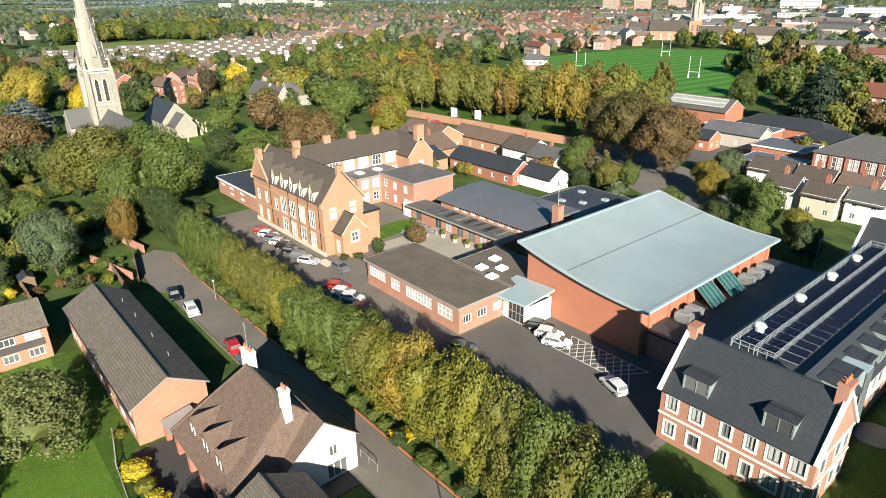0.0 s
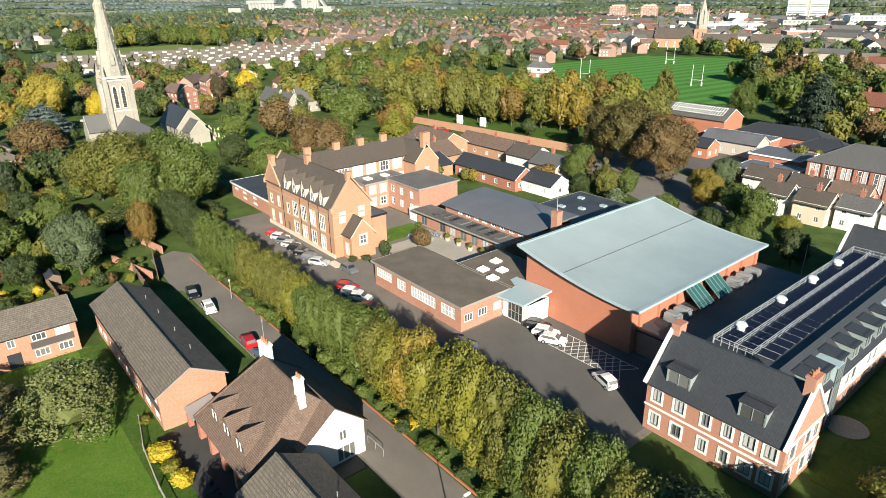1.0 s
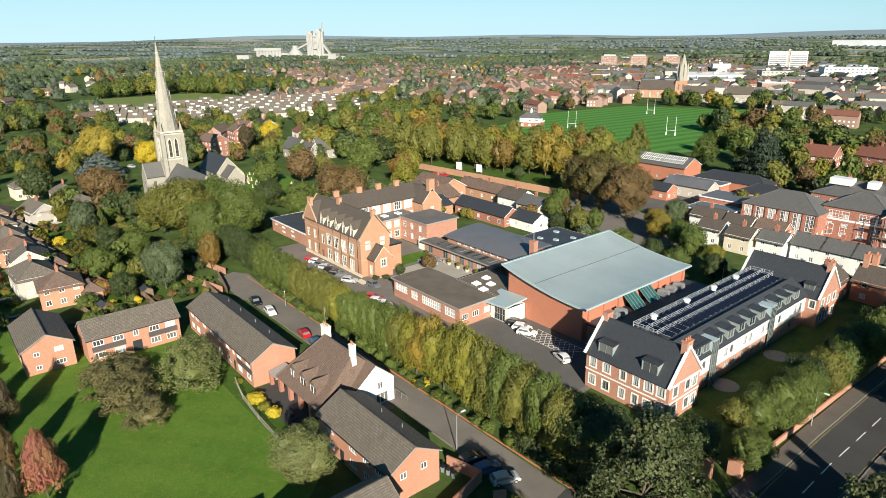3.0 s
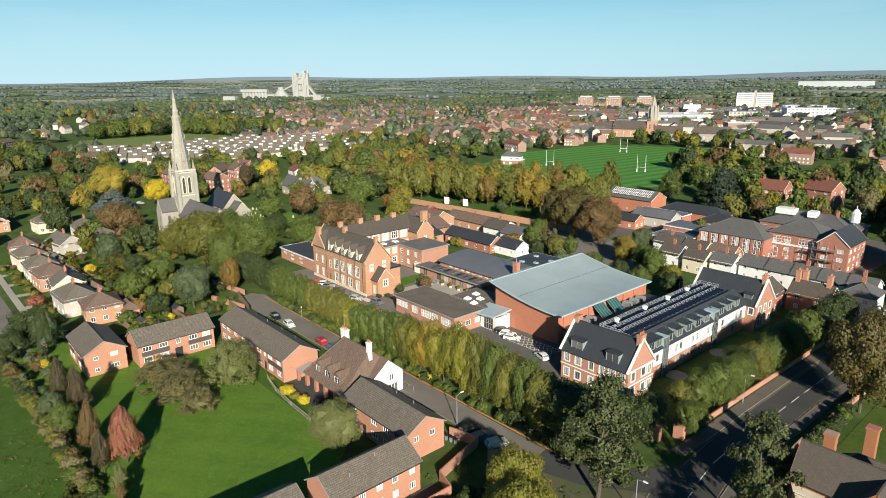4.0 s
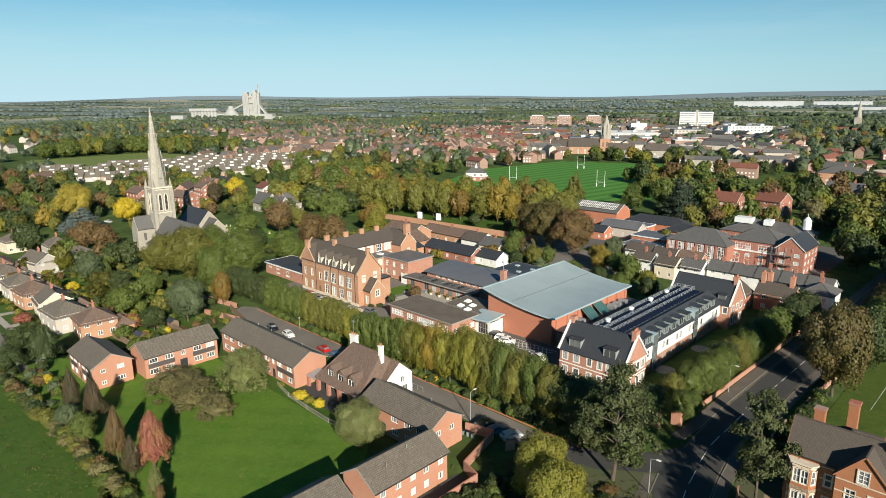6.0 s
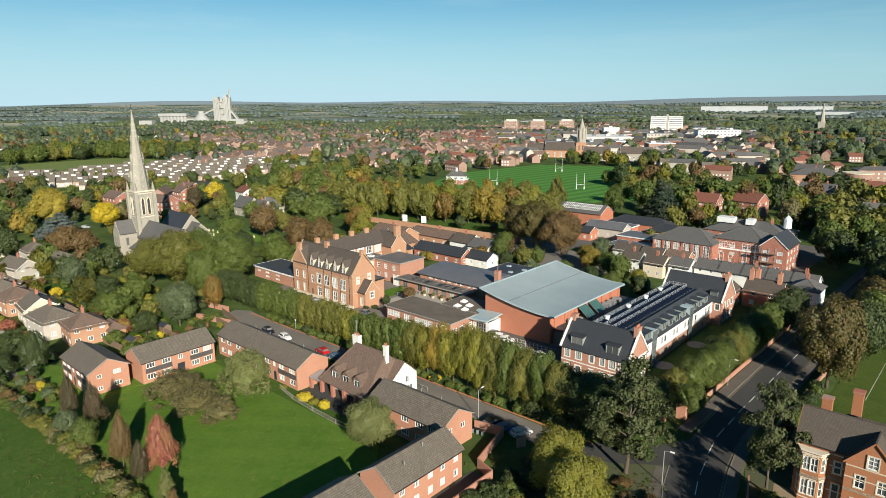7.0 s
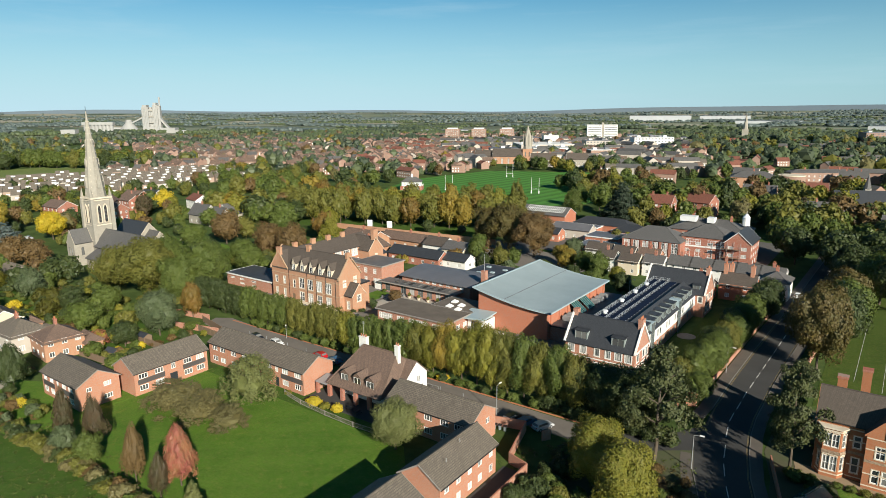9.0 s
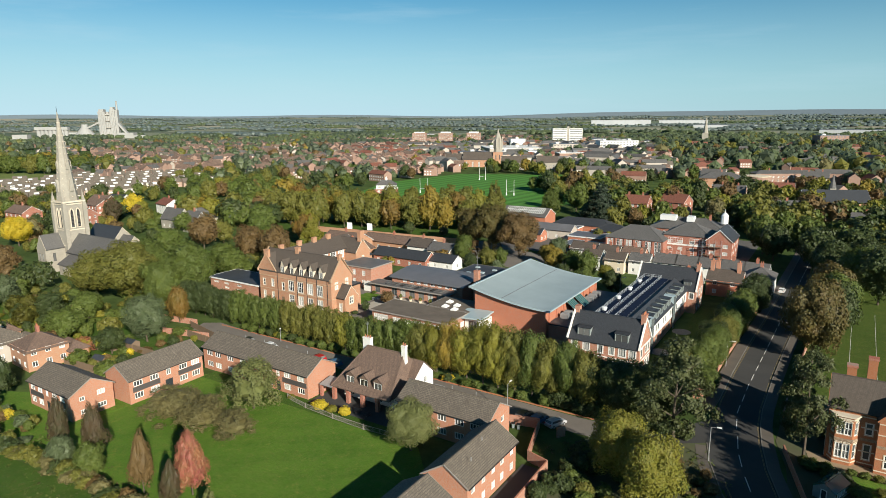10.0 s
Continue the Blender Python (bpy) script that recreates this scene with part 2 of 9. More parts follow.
FRIEZE = coursed("patterned_frieze", (0.46, 0.36, 0.25), (0.16, 0.10, 0.07), (0.3, 0.2, 0.13), 0.3, 0.15, 0.02)
PALE = weathered("pale_render", (0.50, 0.45, 0.385), (0.38, 0.33, 0.285), 0.9)
CEMENT = weathered("cement_grey", (0.36, 0.355, 0.34), (0.28, 0.275, 0.26), 0.9, 0.03, 0.4)
SHED_WHITE = weathered("pale_sheeting", (0.46, 0.47, 0.48), (0.36, 0.37, 0.38), 0.7, 0.02, 0.3)
# Backdrop hills: the blue-grey is distance haze put into the base colour
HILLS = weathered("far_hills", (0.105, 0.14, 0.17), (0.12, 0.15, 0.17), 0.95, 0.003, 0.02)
GRAVEL = weathered("garden_gravel", (0.34, 0.25, 0.15), (0.26, 0.19, 0.12), 0.95, 0.4, 6.0)
GREYDOOR = plain("dark_door", (0.03, 0.035, 0.04), 0.5)
TERRACOTTA = plain("terracotta", (0.42, 0.16, 0.08), 0.8)
ASPHALT = weathered("asphalt", (0.058, 0.057, 0.054), (0.04, 0.039, 0.037), 0.92, 0.12, 5.0, 0, 0.01)
ASPHALT_MID = weathered("grey_asphalt", (0.125, 0.115, 0.105), (0.085, 0.08, 0.072), 0.93, 0.15, 5.0, 0, 0.01)
ASPHALT_PALE = weathered("worn_asphalt", (0.20, 0.175, 0.148), (0.13, 0.115, 0.10), 0.93, 0.12, 5.0, 0, 0.01)
PAVING = coursed("paving_slabs", (0.30, 0.27, 0.235), (0.25, 0.225, 0.2), (0.13, 0.12, 0.1), 0.6, 0.6, 0.015, flat=True, tone=0.4)
CONCRETE = weathered("pale_concrete", (0.40, 0.36, 0.30), (0.30, 0.27, 0.23), 0.9)
KERB = weathered("kerb_concrete", (0.22, 0.20, 0.17), (0.15, 0.135, 0.115), 0.9)
PAINT = weathered("road_paint", (0.72, 0.70, 0.66), (0.5, 0.48, 0.45), 0.8, 0.8, 8)
PAINT_Y = weathered("yellow_paint", (0.32, 0.23, 0.09), (0.18, 0.14, 0.08), 0.8, 0.8, 8)
LAWN = turf("lawn", (0.079, 0.174, 0.018), (0.122, 0.218, 0.027), (0.174, 0.200, 0.048), (0.055, 0.9), 0.06)
PARK = turf("park_grass", (0.062, 0.105, 0.016), (0.085, 0.125, 0.02), (0.12, 0.13, 0.035))
ROUGH = turf("rough_grass", (0.05, 0.112, 0.014), (0.075, 0.142, 0.021), (0.12, 0.138, 0.042))
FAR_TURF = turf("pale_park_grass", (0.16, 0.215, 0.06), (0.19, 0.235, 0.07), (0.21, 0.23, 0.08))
PITCH = turf("mown_pitch", (0.06, 0.19, 0.03), (0.075, 0.20, 0.035), (0.09, 0.19, 0.04), (0.03, 0.12), 0.5)
BARE = weathered("garden_soil", (0.10, 0.085, 0.05), (0.065, 0.085, 0.03), 0.95, 0.15, 1.5, 0, 0.05)
BARK = weathered("bark", (0.11, 0.085, 0.06), (0.065, 0.05, 0.035), 0.95, 1.5, 8, 0, 0.05)
WOOD = weathered("fence_timber", (0.20, 0.135, 0.085), (0.13, 0.095, 0.065), 0.85)
PANEL_PV = plain("solar_panel", (0.012, 0.016, 0.03), 0.15, 0.0, 0.8)
TYRE = plain("tyre", (0.015, 0.015, 0.015), 0.8)

BLIND = plain("pale_blind", (0.50, 0.49, 0.46), 0.25, 0.0, 0.6)
GLASS = bpy.data.materials.new("window_glass")
_n, _l = nodes_of(GLASS)
_p = _n["Principled BSDF"]
_l.new(mixer(_n, _l, _n.new("ShaderNodeObjectInfo").outputs["Random"], (0.02, 0.024, 0.028), (0.19, 0.19, 0.18)), _p.inputs["Base Color"])
_p.inputs["Roughness"].default_value, _p.inputs["Specular IOR Level"].default_value = 0.06, 0.7

LEAF = {
    "green": leafy("leaves_green", ((0.066, 0.092, 0.019), (0.088, 0.119, 0.023), (0.132, 0.145, 0.031))),
    "dark": leafy("leaves_dark", ((0.033, 0.051, 0.016), (0.048, 0.066, 0.019), (0.075, 0.088, 0.026))),
    "olive": leafy("leaves_olive", ((0.101, 0.110, 0.022), (0.132, 0.128, 0.025), (0.172, 0.150, 0.030))),
    "lime": leafy("leaves_lime", ((0.135, 0.143, 0.020), (0.172, 0.164, 0.022), (0.230, 0.189, 0.029))),
    "gold": leafy("leaves_gold", ((0.229, 0.163, 0.025), (0.176, 0.145, 0.025), (0.299, 0.194, 0.031))),
    "golden": leafy("leaves_golden", ((0.33, 0.25, 0.035), (0.27, 0.22, 0.035), (0.40, 0.29, 0.04))),
    "orange": leafy("leaves_orange", ((0.176, 0.097, 0.022), (0.132, 0.097, 0.022), (0.238, 0.123, 0.026))),
    "copper": leafy("leaves_copper", ((0.110, 0.075, 0.031), (0.132, 0.084, 0.031), (0.176, 0.106, 0.040))),
    "purple": leafy("leaves_purple", ((0.050, 0.052, 0.020), (0.070, 0.048, 0.024), (0.098, 0.058, 0.034))),
    "yellow": leafy("leaves_yellow", ((0.500, 0.360, 0.020), (0.420, 0.340, 0.030), (0.580, 0.420, 0.030))),
    "red": leafy("leaves_red", ((0.270, 0.070, 0.060), (0.285, 0.130, 0.060), (0.170, 0.155, 0.055))),
    "tan": leafy("leaves_tan", ((0.122, 0.115, 0.048), (0.146, 0.126, 0.048), (0.185, 0.155, 0.072))),
    "pine": leafy("needles_pine", ((0.050, 0.066, 0.024), (0.076, 0.088, 0.030), (0.122, 0.122, 0.050))),
    "rust": leafy("leaves_rust", ((0.104, 0.074, 0.024), (0.082, 0.075, 0.021), (0.145, 0.094, 0.030))),
    "willow": leafy("leaves_willow", ((0.115, 0.132, 0.040), (0.14, 0.152, 0.048), (0.19, 0.19, 0.08))),
    # Pale blue-green that puts distance haze into the far woods' leaves
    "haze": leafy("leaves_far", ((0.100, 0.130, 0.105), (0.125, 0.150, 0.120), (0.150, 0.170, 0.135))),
    # Grey-green of garden trees; on distant woods its greyness stands in for haze
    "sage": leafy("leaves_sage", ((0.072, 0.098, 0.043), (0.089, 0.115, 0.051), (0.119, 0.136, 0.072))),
    # Green and dark leaves again, greyed and blued: haze mixed into the colour
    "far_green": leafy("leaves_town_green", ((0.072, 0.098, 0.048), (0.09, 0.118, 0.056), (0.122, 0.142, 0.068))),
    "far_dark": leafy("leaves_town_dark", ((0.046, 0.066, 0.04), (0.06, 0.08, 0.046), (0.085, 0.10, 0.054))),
    "cedar": leafy("needles_cedar", ((0.026, 0.042, 0.024), (0.036, 0.052, 0.03), (0.05, 0.064, 0.036))),
    # Blue cedar needles; on the far copses this blue stands for haze
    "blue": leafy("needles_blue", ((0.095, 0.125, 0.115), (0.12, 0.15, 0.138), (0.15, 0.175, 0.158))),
}


# ---- mesh helpers ----
def mesh_of(name, bm, mat):
    me = bpy.data.meshes.new(name)
    bm.to_mesh(me)
    bm.free()
    for m in mat if isinstance(mat, (list, tuple)) else (mat,):
        me.materials.append(m)
    return me


def part(name, bm, mat, parent, label=""):
    ob = new(name, mesh_of(name, bm, mat) if isinstance(bm, bmesh.types.BMesh) else bm)
    ob.parent = parent
    return tagged(ob, label) if label else ob


def thing(name, label, category, x=0.0, y=0.0, z=0.0, turn=0.0, group="", kind=""):
    ob = new(name)
    ob.empty_display_size = 0.5
    ob.matrix_world = pose(x, y, z, 0, 0, turn)
    return tagged(ob, label, category, group, kind)


def solo(name, bm, mat, label, category, group="", kind=""):
    return tagged(new(name, mesh_of(name, bm, mat)), label, category, group, kind)


def quad(bm, *pts):
    return bm.faces.new([bm.verts.new(p) for p in pts])


def box(bm, x0, x1, y0, y1, z0, z1):
    v = [bm.verts.new((x, y, z)) for z in (z0, z1) for x, y in ((x0, y0), (x1, y0), (x1, y1), (x0, y1))]
    for f in ((0, 3, 2, 1), (4, 5, 6, 7), (0, 1, 5, 4), (1, 2, 6, 5), (2, 3, 7, 6), (3, 0, 4, 7)):
        bm.faces.new([v[i] for i in f])
    return v


def beam(bm, a, b, w, h=None):
    """A square bar from a to b."""
    a, b = Vector(a), Vector(b)
    d = (b - a).normalized()
    s = d.cross(Vector((0, 0, 1)))
    s = s.normalized() if s.length > 1e-4 else Vector((1, 0, 0))
    t = s.cross(d) * (h or w) / 2
    s = s * w / 2
    v = [bm.verts.new(p + i * s + j * t) for p in (a, b) for i, j in ((-1, -1), (1, -1), (1, 1), (-1, 1))]
    for f in ((0, 1, 2, 3), (7, 6, 5, 4), (0, 4, 5, 1), (1, 5, 6, 2), (2, 6, 7, 3), (3, 7, 4, 0)):
        bm.faces.new([v[i] for i in f])


def tube(bm, a, b, r0, r1, n=8):
    a, b = Vector(a), Vector(b)
    d = (b - a).normalized()
    s = d.cross(Vector((0.3, 0.9, 0.1))).normalized()
    t = d.cross(s)
    rings = [[bm.verts.new(p + r * (math.cos(k * math.tau / n) * s + math.sin(k * math.tau / n) * t)) for k in range(n)] for p, r in ((a, r0), (b, r1))]
    for k in range(n):
        bm.faces.new((rings[0][k], rings[0][(k + 1) % n], rings[1][(k + 1) % n], rings[1][k]))
    bm.faces.new(rings[1])
    bm.faces.new(rings[0][::-1])


def slab(bm, pts, th):
    """A sheet through the given points (counter-clockwise from above), th thick downwards."""
    top = [bm.verts.new(p) for p in pts]
    low = [bm.verts.new((p[0], p[1], p[2] - th)) for p in pts]
    bm.faces.new(top)
    bm.faces.new(low[::-1])
    for k in range(len(pts)):
        j = (k + 1) % len(pts)
        bm.faces.new((top[j], top[k], low[k], low[j]))


def wall_run(bm, a, b, z0, z1, holes=(), depth=0.14):
    """An outer wall face from a to b (outside to the right), with openings (from, to, sill, head) cut through and their reveals."""
    a, b = Vector((*a, 0)), Vector((*b, 0))
    d = (b - a).normalized()
    length = (b - a).length
    inn = Vector((-d.y, d.x, 0)) * depth
    xs = sorted({0.0, length, *[h[0] for h in holes], *[h[1] for h in holes]})
    zs = sorted({z0, z1, *[h[2] for h in holes], *[h[3] for h in holes]})
    at = lambda s, z, k=0.0: a + d * s + inn * k + Vector((0, 0, z))
    for s0, s1 in zip(xs, xs[1:]):
        for q0, q1 in zip(zs, zs[1:]):
            if s1 - s0 < 1e-4 or q1 - q0 < 1e-4:
                continue
            if any(h[0] - 1e-4 <= s0 and s1 <= h[1] + 1e-4 and h[2] - 1e-4 <= q0 and q1 <= h[3] + 1e-4 for h in holes):
                continue
            quad(bm, at(s0, q0), at(s1, q0), at(s1, q1), at(s0, q1))
    for s0, s1, q0, q1 in holes:
        quad(bm, at(s0, q0), at(s0, q0, 1), at(s1, q0, 1), at(s1, q0))
        quad(bm, at(s0, q1), at(s1, q1), at(s1, q1, 1), at(s0, q1, 1))
        quad(bm, at(s0, q0), at(s0, q1), at(s0, q1, 1), at(s0, q0, 1))
        quad(bm, at(s1, q0), at(s1, q0, 1), at(s1, q1, 1), at(s1, q1))


PARTS = {}


def window_meshes(w, h, cols, rows, frame_mat, bar=0.115, surround=0.0, smat=None):
    key = (round(w, 2), round(h, 2), cols, rows, frame_mat.name, round(surround, 2), smat.name if smat else "")
    if key not in PARTS:
        bm = bmesh.new()
        xs, zs, hx, hz = [-w / 2], [0.0], [], []
        for k in range(cols):
            xs += [-w / 2 + w * k / cols + bar * (1 if k == 0 else 0.4), -w / 2 + w * (k + 1) / cols - bar * (1 if k == cols - 1 else 0.4)]
        for k in range(rows):
            zs += [h * k / rows + bar * (1 if k == 0 else 0.35), h * (k + 1) / rows - bar * (1 if k == rows - 1 else 0.35)]
        xs.append(w / 2)
        zs.append(h)
        grid = [[[bm.verts.new((x, y, z)) for y in (0.03, 0.10)] for z in zs] for x in xs]
        bar_at = lambda p, q: 0 <= p < len(xs) - 1 and 0 <= q < len(zs) - 1 and not (p % 2 and q % 2)
        for p in range(len(xs) - 1):
            for q in range(len(zs) - 1):
                if not bar_at(p, q):
                    continue
                g0, g1, g2, g3 = grid[p][q], grid[p + 1][q], grid[p + 1][q + 1], grid[p][q + 1]
                bm.faces.new((g0[0], g1[0], g2[0], g3[0]))
                for e, f, u, v in ((g0, g1, p, q - 1), (g1, g2, p + 1, q), (g2, g3, p, q + 1), (g3, g0, p - 1, q)):
                    if not bar_at(u, v):
                        bm.faces.new((f[0], e[0], e[1], f[1]))
        pm = bmesh.new()
        quad(pm, (-w / 2, 0.105, 0), (w / 2, 0.105, 0), (w / 2, 0.105, h), (-w / 2, 0.105, h))
        gm = mesh_of("pane", pm, GLASS)
        fm = mesh_of("window", bm, frame_mat)
        bm = bmesh.new()
        if surround:
            s = surround
            for x0, x1, z0, z1 in ((-w / 2 - s, w / 2 + s, -s, -0.002), (-w / 2 - s, w / 2 + s, h + 0.002, h + s), (-w / 2 - s, -w / 2 - 0.002, 0, h), (w / 2 + 0.002, w / 2 + s, 0, h)):
                box(bm, x0, x1, -0.05, 0.0, z0, z1)
        sm = mesh_of("sill", bm, smat or frame_mat)
        PARTS[key] = fm, gm, sm
    return PARTS[key]


BLINDS = 0.5


def put_window(parent, a, b, s, sill, w, h, cols=2, rows=1, casing=None, surround=0.0, smat=None, name="window"):
    """A window set in the wall from a to b, its middle s metres along, in the thing's own coordinates."""
    d = Vector((b[0] - a[0], b[1] - a[1])).normalized()
    fm, gm, sm = window_meshes(w, h, cols, rows, casing or WHITE, surround=surround, smat=smat)
    ob = new(name, fm)
    ob.parent = parent
    ob.matrix_local = pose(a[0] + d.x * s, a[1] + d.y * s, sill, 0, 0, math.degrees(math.atan2(d.y, d.x)))
    pane = part("pane", gm, None, ob)
    if random.random() < BLINDS:
        pane.material_slots[0].link = "OBJECT"
        pane.material_slots[0].material = BLIND
    if surround:
        part("surround", sm, None, ob)
    return ob


def put_door(parent, a, b, s, sill, w, h, mat, label=""):
    d = Vector((b[0] - a[0], b[1] - a[1])).normalized()
    key = ("door", w, h, mat.name)
    if key not in PARTS:
        bm = bmesh.new()
        box(bm, -w / 2, w / 2, 0.05, 0.11, 0, h)
        for z0, z1 in ((0.15, h * 0.45), (h * 0.52, h - 0.15)):
            box(bm, -w / 2 + 0.12, w / 2 - 0.12, 0.035, 0.05, z0, z1)
        PARTS[key] = mesh_of("door", bm, mat)
    ob = new("door", PARTS[key])
    ob.parent = parent
    ob.matrix_local = pose(a[0] + d.x * s, a[1] + d.y * s, sill, 0, 0, math.degrees(math.atan2(d.y, d.x)))
    return ob


def spread(n, length, margin):
    return [margin + (length - 2 * margin) * (k / (n - 1) if n > 1 else 0.5) for k in range(n)]


def walls(parent, rect, z1, specs, mat, z0=0.0, name="wall", casing=None, surround=0.0, smat=None, gables=""):
    """Four walls of a rectangle, each a part with its openings. specs: side letter to a list of (middle, sill, width, height[, columns, rows]).
    gables: which sides rise to a point; a gable is (side, peak)."""
    x0, x1, y0, y1 = rect
    sides = {"s": ((x0, y0), (x1, y0)), "e": ((x1, y0), (x1, y1)), "n": ((x1, y1), (x0, y1)), "w": ((x0, y1), (x0, y0))}
    for side, (a, b) in sides.items():
        items = specs.get(side, ())
        bm = bmesh.new()
        holes = [(i[0] - i[2] / 2, i[0] + i[2] / 2, i[1], i[1] + i[3]) for i in items]
        wall_run(bm, a, b, z0, z1, holes)
        for g, peak in gables or ():
            if g == side:
                m = ((a[0] + b[0]) / 2, (a[1] + b[1]) / 2)
                bm.faces.new([bm.verts.new(p) for p in ((*a, z1), (*b, z1), (*m, peak))])
        part(name, bm, mat, parent)
        for i in items:
            if len(i) > 6:
                put_door(parent, a, b, i[0], i[1], i[2], i[3], i[6])
            else:
                put_window(parent, a, b, i[0], i[1], i[2], i[3], i[4] if len(i) > 4 else 2, i[5] if len(i) > 5 else 1, casing, surround, smat)


def gable_roof(parent, rect, eave, ridge, axis, mat, over=0.35, verge=0.25, th=0.16, name="roof", barge=WHITE, back=None):
    """Two slopes with a ridge along the axis, a ridge cap, bargeboards and gutters."""
    x0, x1, y0, y1 = rect
    bm = bmesh.new()
    if axis == "x":
        m, half = (y0 + y1) / 2, (y1 - y0) / 2
        drop = (ridge - eave) / half * over
        for y, s in ((y0 - over, 1), (y1 + over, -1)):
            p = [(x0 - verge, y, eave - drop), (x1 + verge, y, eave - drop), (x1 + verge, m, ridge), (x0 - verge, m, ridge)]
            slab(bm, [(q[0], q[1], q[2] + th) for q in (p if s > 0 else p[::-1])], th)
    else:
        m, half = (x0 + x1) / 2, (x1 - x0) / 2
        drop = (ridge - eave) / half * over
        for x, s in ((x0 - over, -1), (x1 + over, 1)):
            p = [(x, y0 - verge, eave - drop), (x, y1 + verge, eave - drop), (m, y1 + verge, ridge), (m, y0 - verge, ridge)]
            slab(bm, [(q[0], q[1], q[2] + th) for q in (p if s > 0 else p[::-1])], th)
    roof = part(name, bm, mat, parent)
    bm = bmesh.new()
    ends = ((x0 - verge, m, 0), (x1 + verge, m, 0)) if axis == "x" else ((m, y0 - verge, 0), (m, y1 + verge, 0))
    beam(bm, *[(e[0], e[1], ridge + th + 0.02) for e in ends], 0.22, 0.12)
    part("ridge_cap", bm, mat, roof)
    if barge:
        for e in (0, 1):
            bm = bmesh.new()
            for s in (0, 1):
                if axis == "x":
                    x = (x0 - verge - 0.02, x1 + verge + 0.02)[e]
                    beam(bm, (x, (y0 - over, y1 + over)[s], eave - drop + 0.04), (x, m, ridge + 0.04), 0.05, 0.15)
                else:
                    y = (y0 - verge - 0.02, y1 + verge + 0.02)[e]
                    beam(bm, ((x0 - over, x1 + over)[s], y, eave - drop + 0.04), (m, y, ridge + 0.04), 0.05, 0.22)
            part("bargeboard", bm, barge, roof)
        for s in (0, 1):
            bm = bmesh.new()
            if axis == "x":
                y = (y0 - over - 0.06, y1 + over + 0.06)[s]
                beam(bm, (x0 - verge, y, eave - drop + 0.04), (x1 + verge, y, eave - drop + 0.04), 0.12, 0.1)
            else:
                x = (x0 - over - 0.06, x1 + over + 0.06)[s]
                beam(bm, (x, y0 - verge, eave - drop + 0.04), (x, y1 + verge, eave - drop + 0.04), 0.12, 0.1)
            part("gutter", bm, BLACK, roof)
    return roof


def hip_roof(parent, rect, eave, ridge, mat, over=0.4, th=0.16, name="roof", inset=None):
    x0, x1, y0, y1 = rect[0] - over, rect[1] + over, rect[2] - over, rect[3] + over
    w, d = x1 - x0, y1 - y0
    k = min(w, d) / 2 if inset is None else inset
    if w >= d:
        r0, r1 = (x0 + k, (y0 + y1) / 2), (x1 - k, (y0 + y1) / 2)
        faces = (((x0, y0), (x1, y0), r1, r0), ((x1, y1), (x0, y1), r0, r1), ((x1, y0), (x1, y1), r1), ((x0, y1), (x0, y0), r0))
    else:
        r0, r1 = ((x0 + x1) / 2, y0 + k), ((x0 + x1) / 2, y1 - k)
        faces = (((x1, y0), (x1, y1), r1, r0), ((x0, y1), (x0, y0), r0, r1), ((x0, y0), (x1, y0), r0), ((x1, y1), (x0, y1), r1))
    bm = bmesh.new()
    z = lambda p: ridge if p in (r0, r1) else eave
    for f in faces:
        slab(bm, [(*p, z(p) + th) for p in f], th)
    roof = part(name, bm, mat, parent)
    bm = bmesh.new()
    if (Vector(r0) - Vector(r1)).length > 0.3:
        beam(bm, (*r0, ridge + th), (*r1, ridge + th), 0.24, 0.14)
    for c, r in (((x0, y0), r0), ((x1, y1), r1), ((x1, y0), r1 if w >= d else r0), ((x0, y1), r0 if w >= d else r1)):
        beam(bm, (*c, eave + th), (*r, ridge + th), 0.2, 0.12)
    part("ridge_cap", bm, mat, roof)
    return roof


def flat_roof(parent, rect, z, mat, over=0.3, th=0.35, edge=None, name="roof"):
    x0, x1, y0, y1 = rect[0] - over, rect[1] + over, rect[2] - over, rect[3] + over
    bm = bmesh.new()
    box(bm, x0, x1, y0, y1, z - th, z)
    roof = part(name, bm, mat, parent)
    bm = bmesh.new()
    for a, b in (((x0, y0), (x1, y0)), ((x1, y0), (x1, y1)), ((x1, y1), (x0, y1)), ((x0, y1), (x0, y0))):
        beam(bm, (*a, z - th / 2 + 0.02), (*b, z - th / 2 + 0.02), 0.08, th + 0.06)
    part("fascia", bm, edge or BLACK, roof)
    return roof


def chimney(parent, x, y, z0, z1, w=0.9, d=0.6, mat=None, pots=2, cap=None):
    bm = bmesh.new()
    box(bm, x - w / 2, x + w / 2, y - d / 2, y + d / 2, z0, z1 - 0.25)
    box(bm, x - w / 2 - 0.07, x + w / 2 + 0.07, y - d / 2 - 0.07, y + d / 2 + 0.07, z1 - 0.25, z1)
    st = part("chimney", bm, mat or BRICK_FLAT, parent)
    for k in range(pots):
        bm = bmesh.new()
        px = x + (k - (pots - 1) / 2) * w / max(pots, 1) if w >= d else x
        py = y if w >= d else y + (k - (pots - 1) / 2) * d / max(pots, 1)
        tube(bm, (px, py, z1), (px, py, z1 + 0.55), 0.14, 0.11, 8)
        part("chimney_pot", bm, TERRACOTTA, st)
    return st


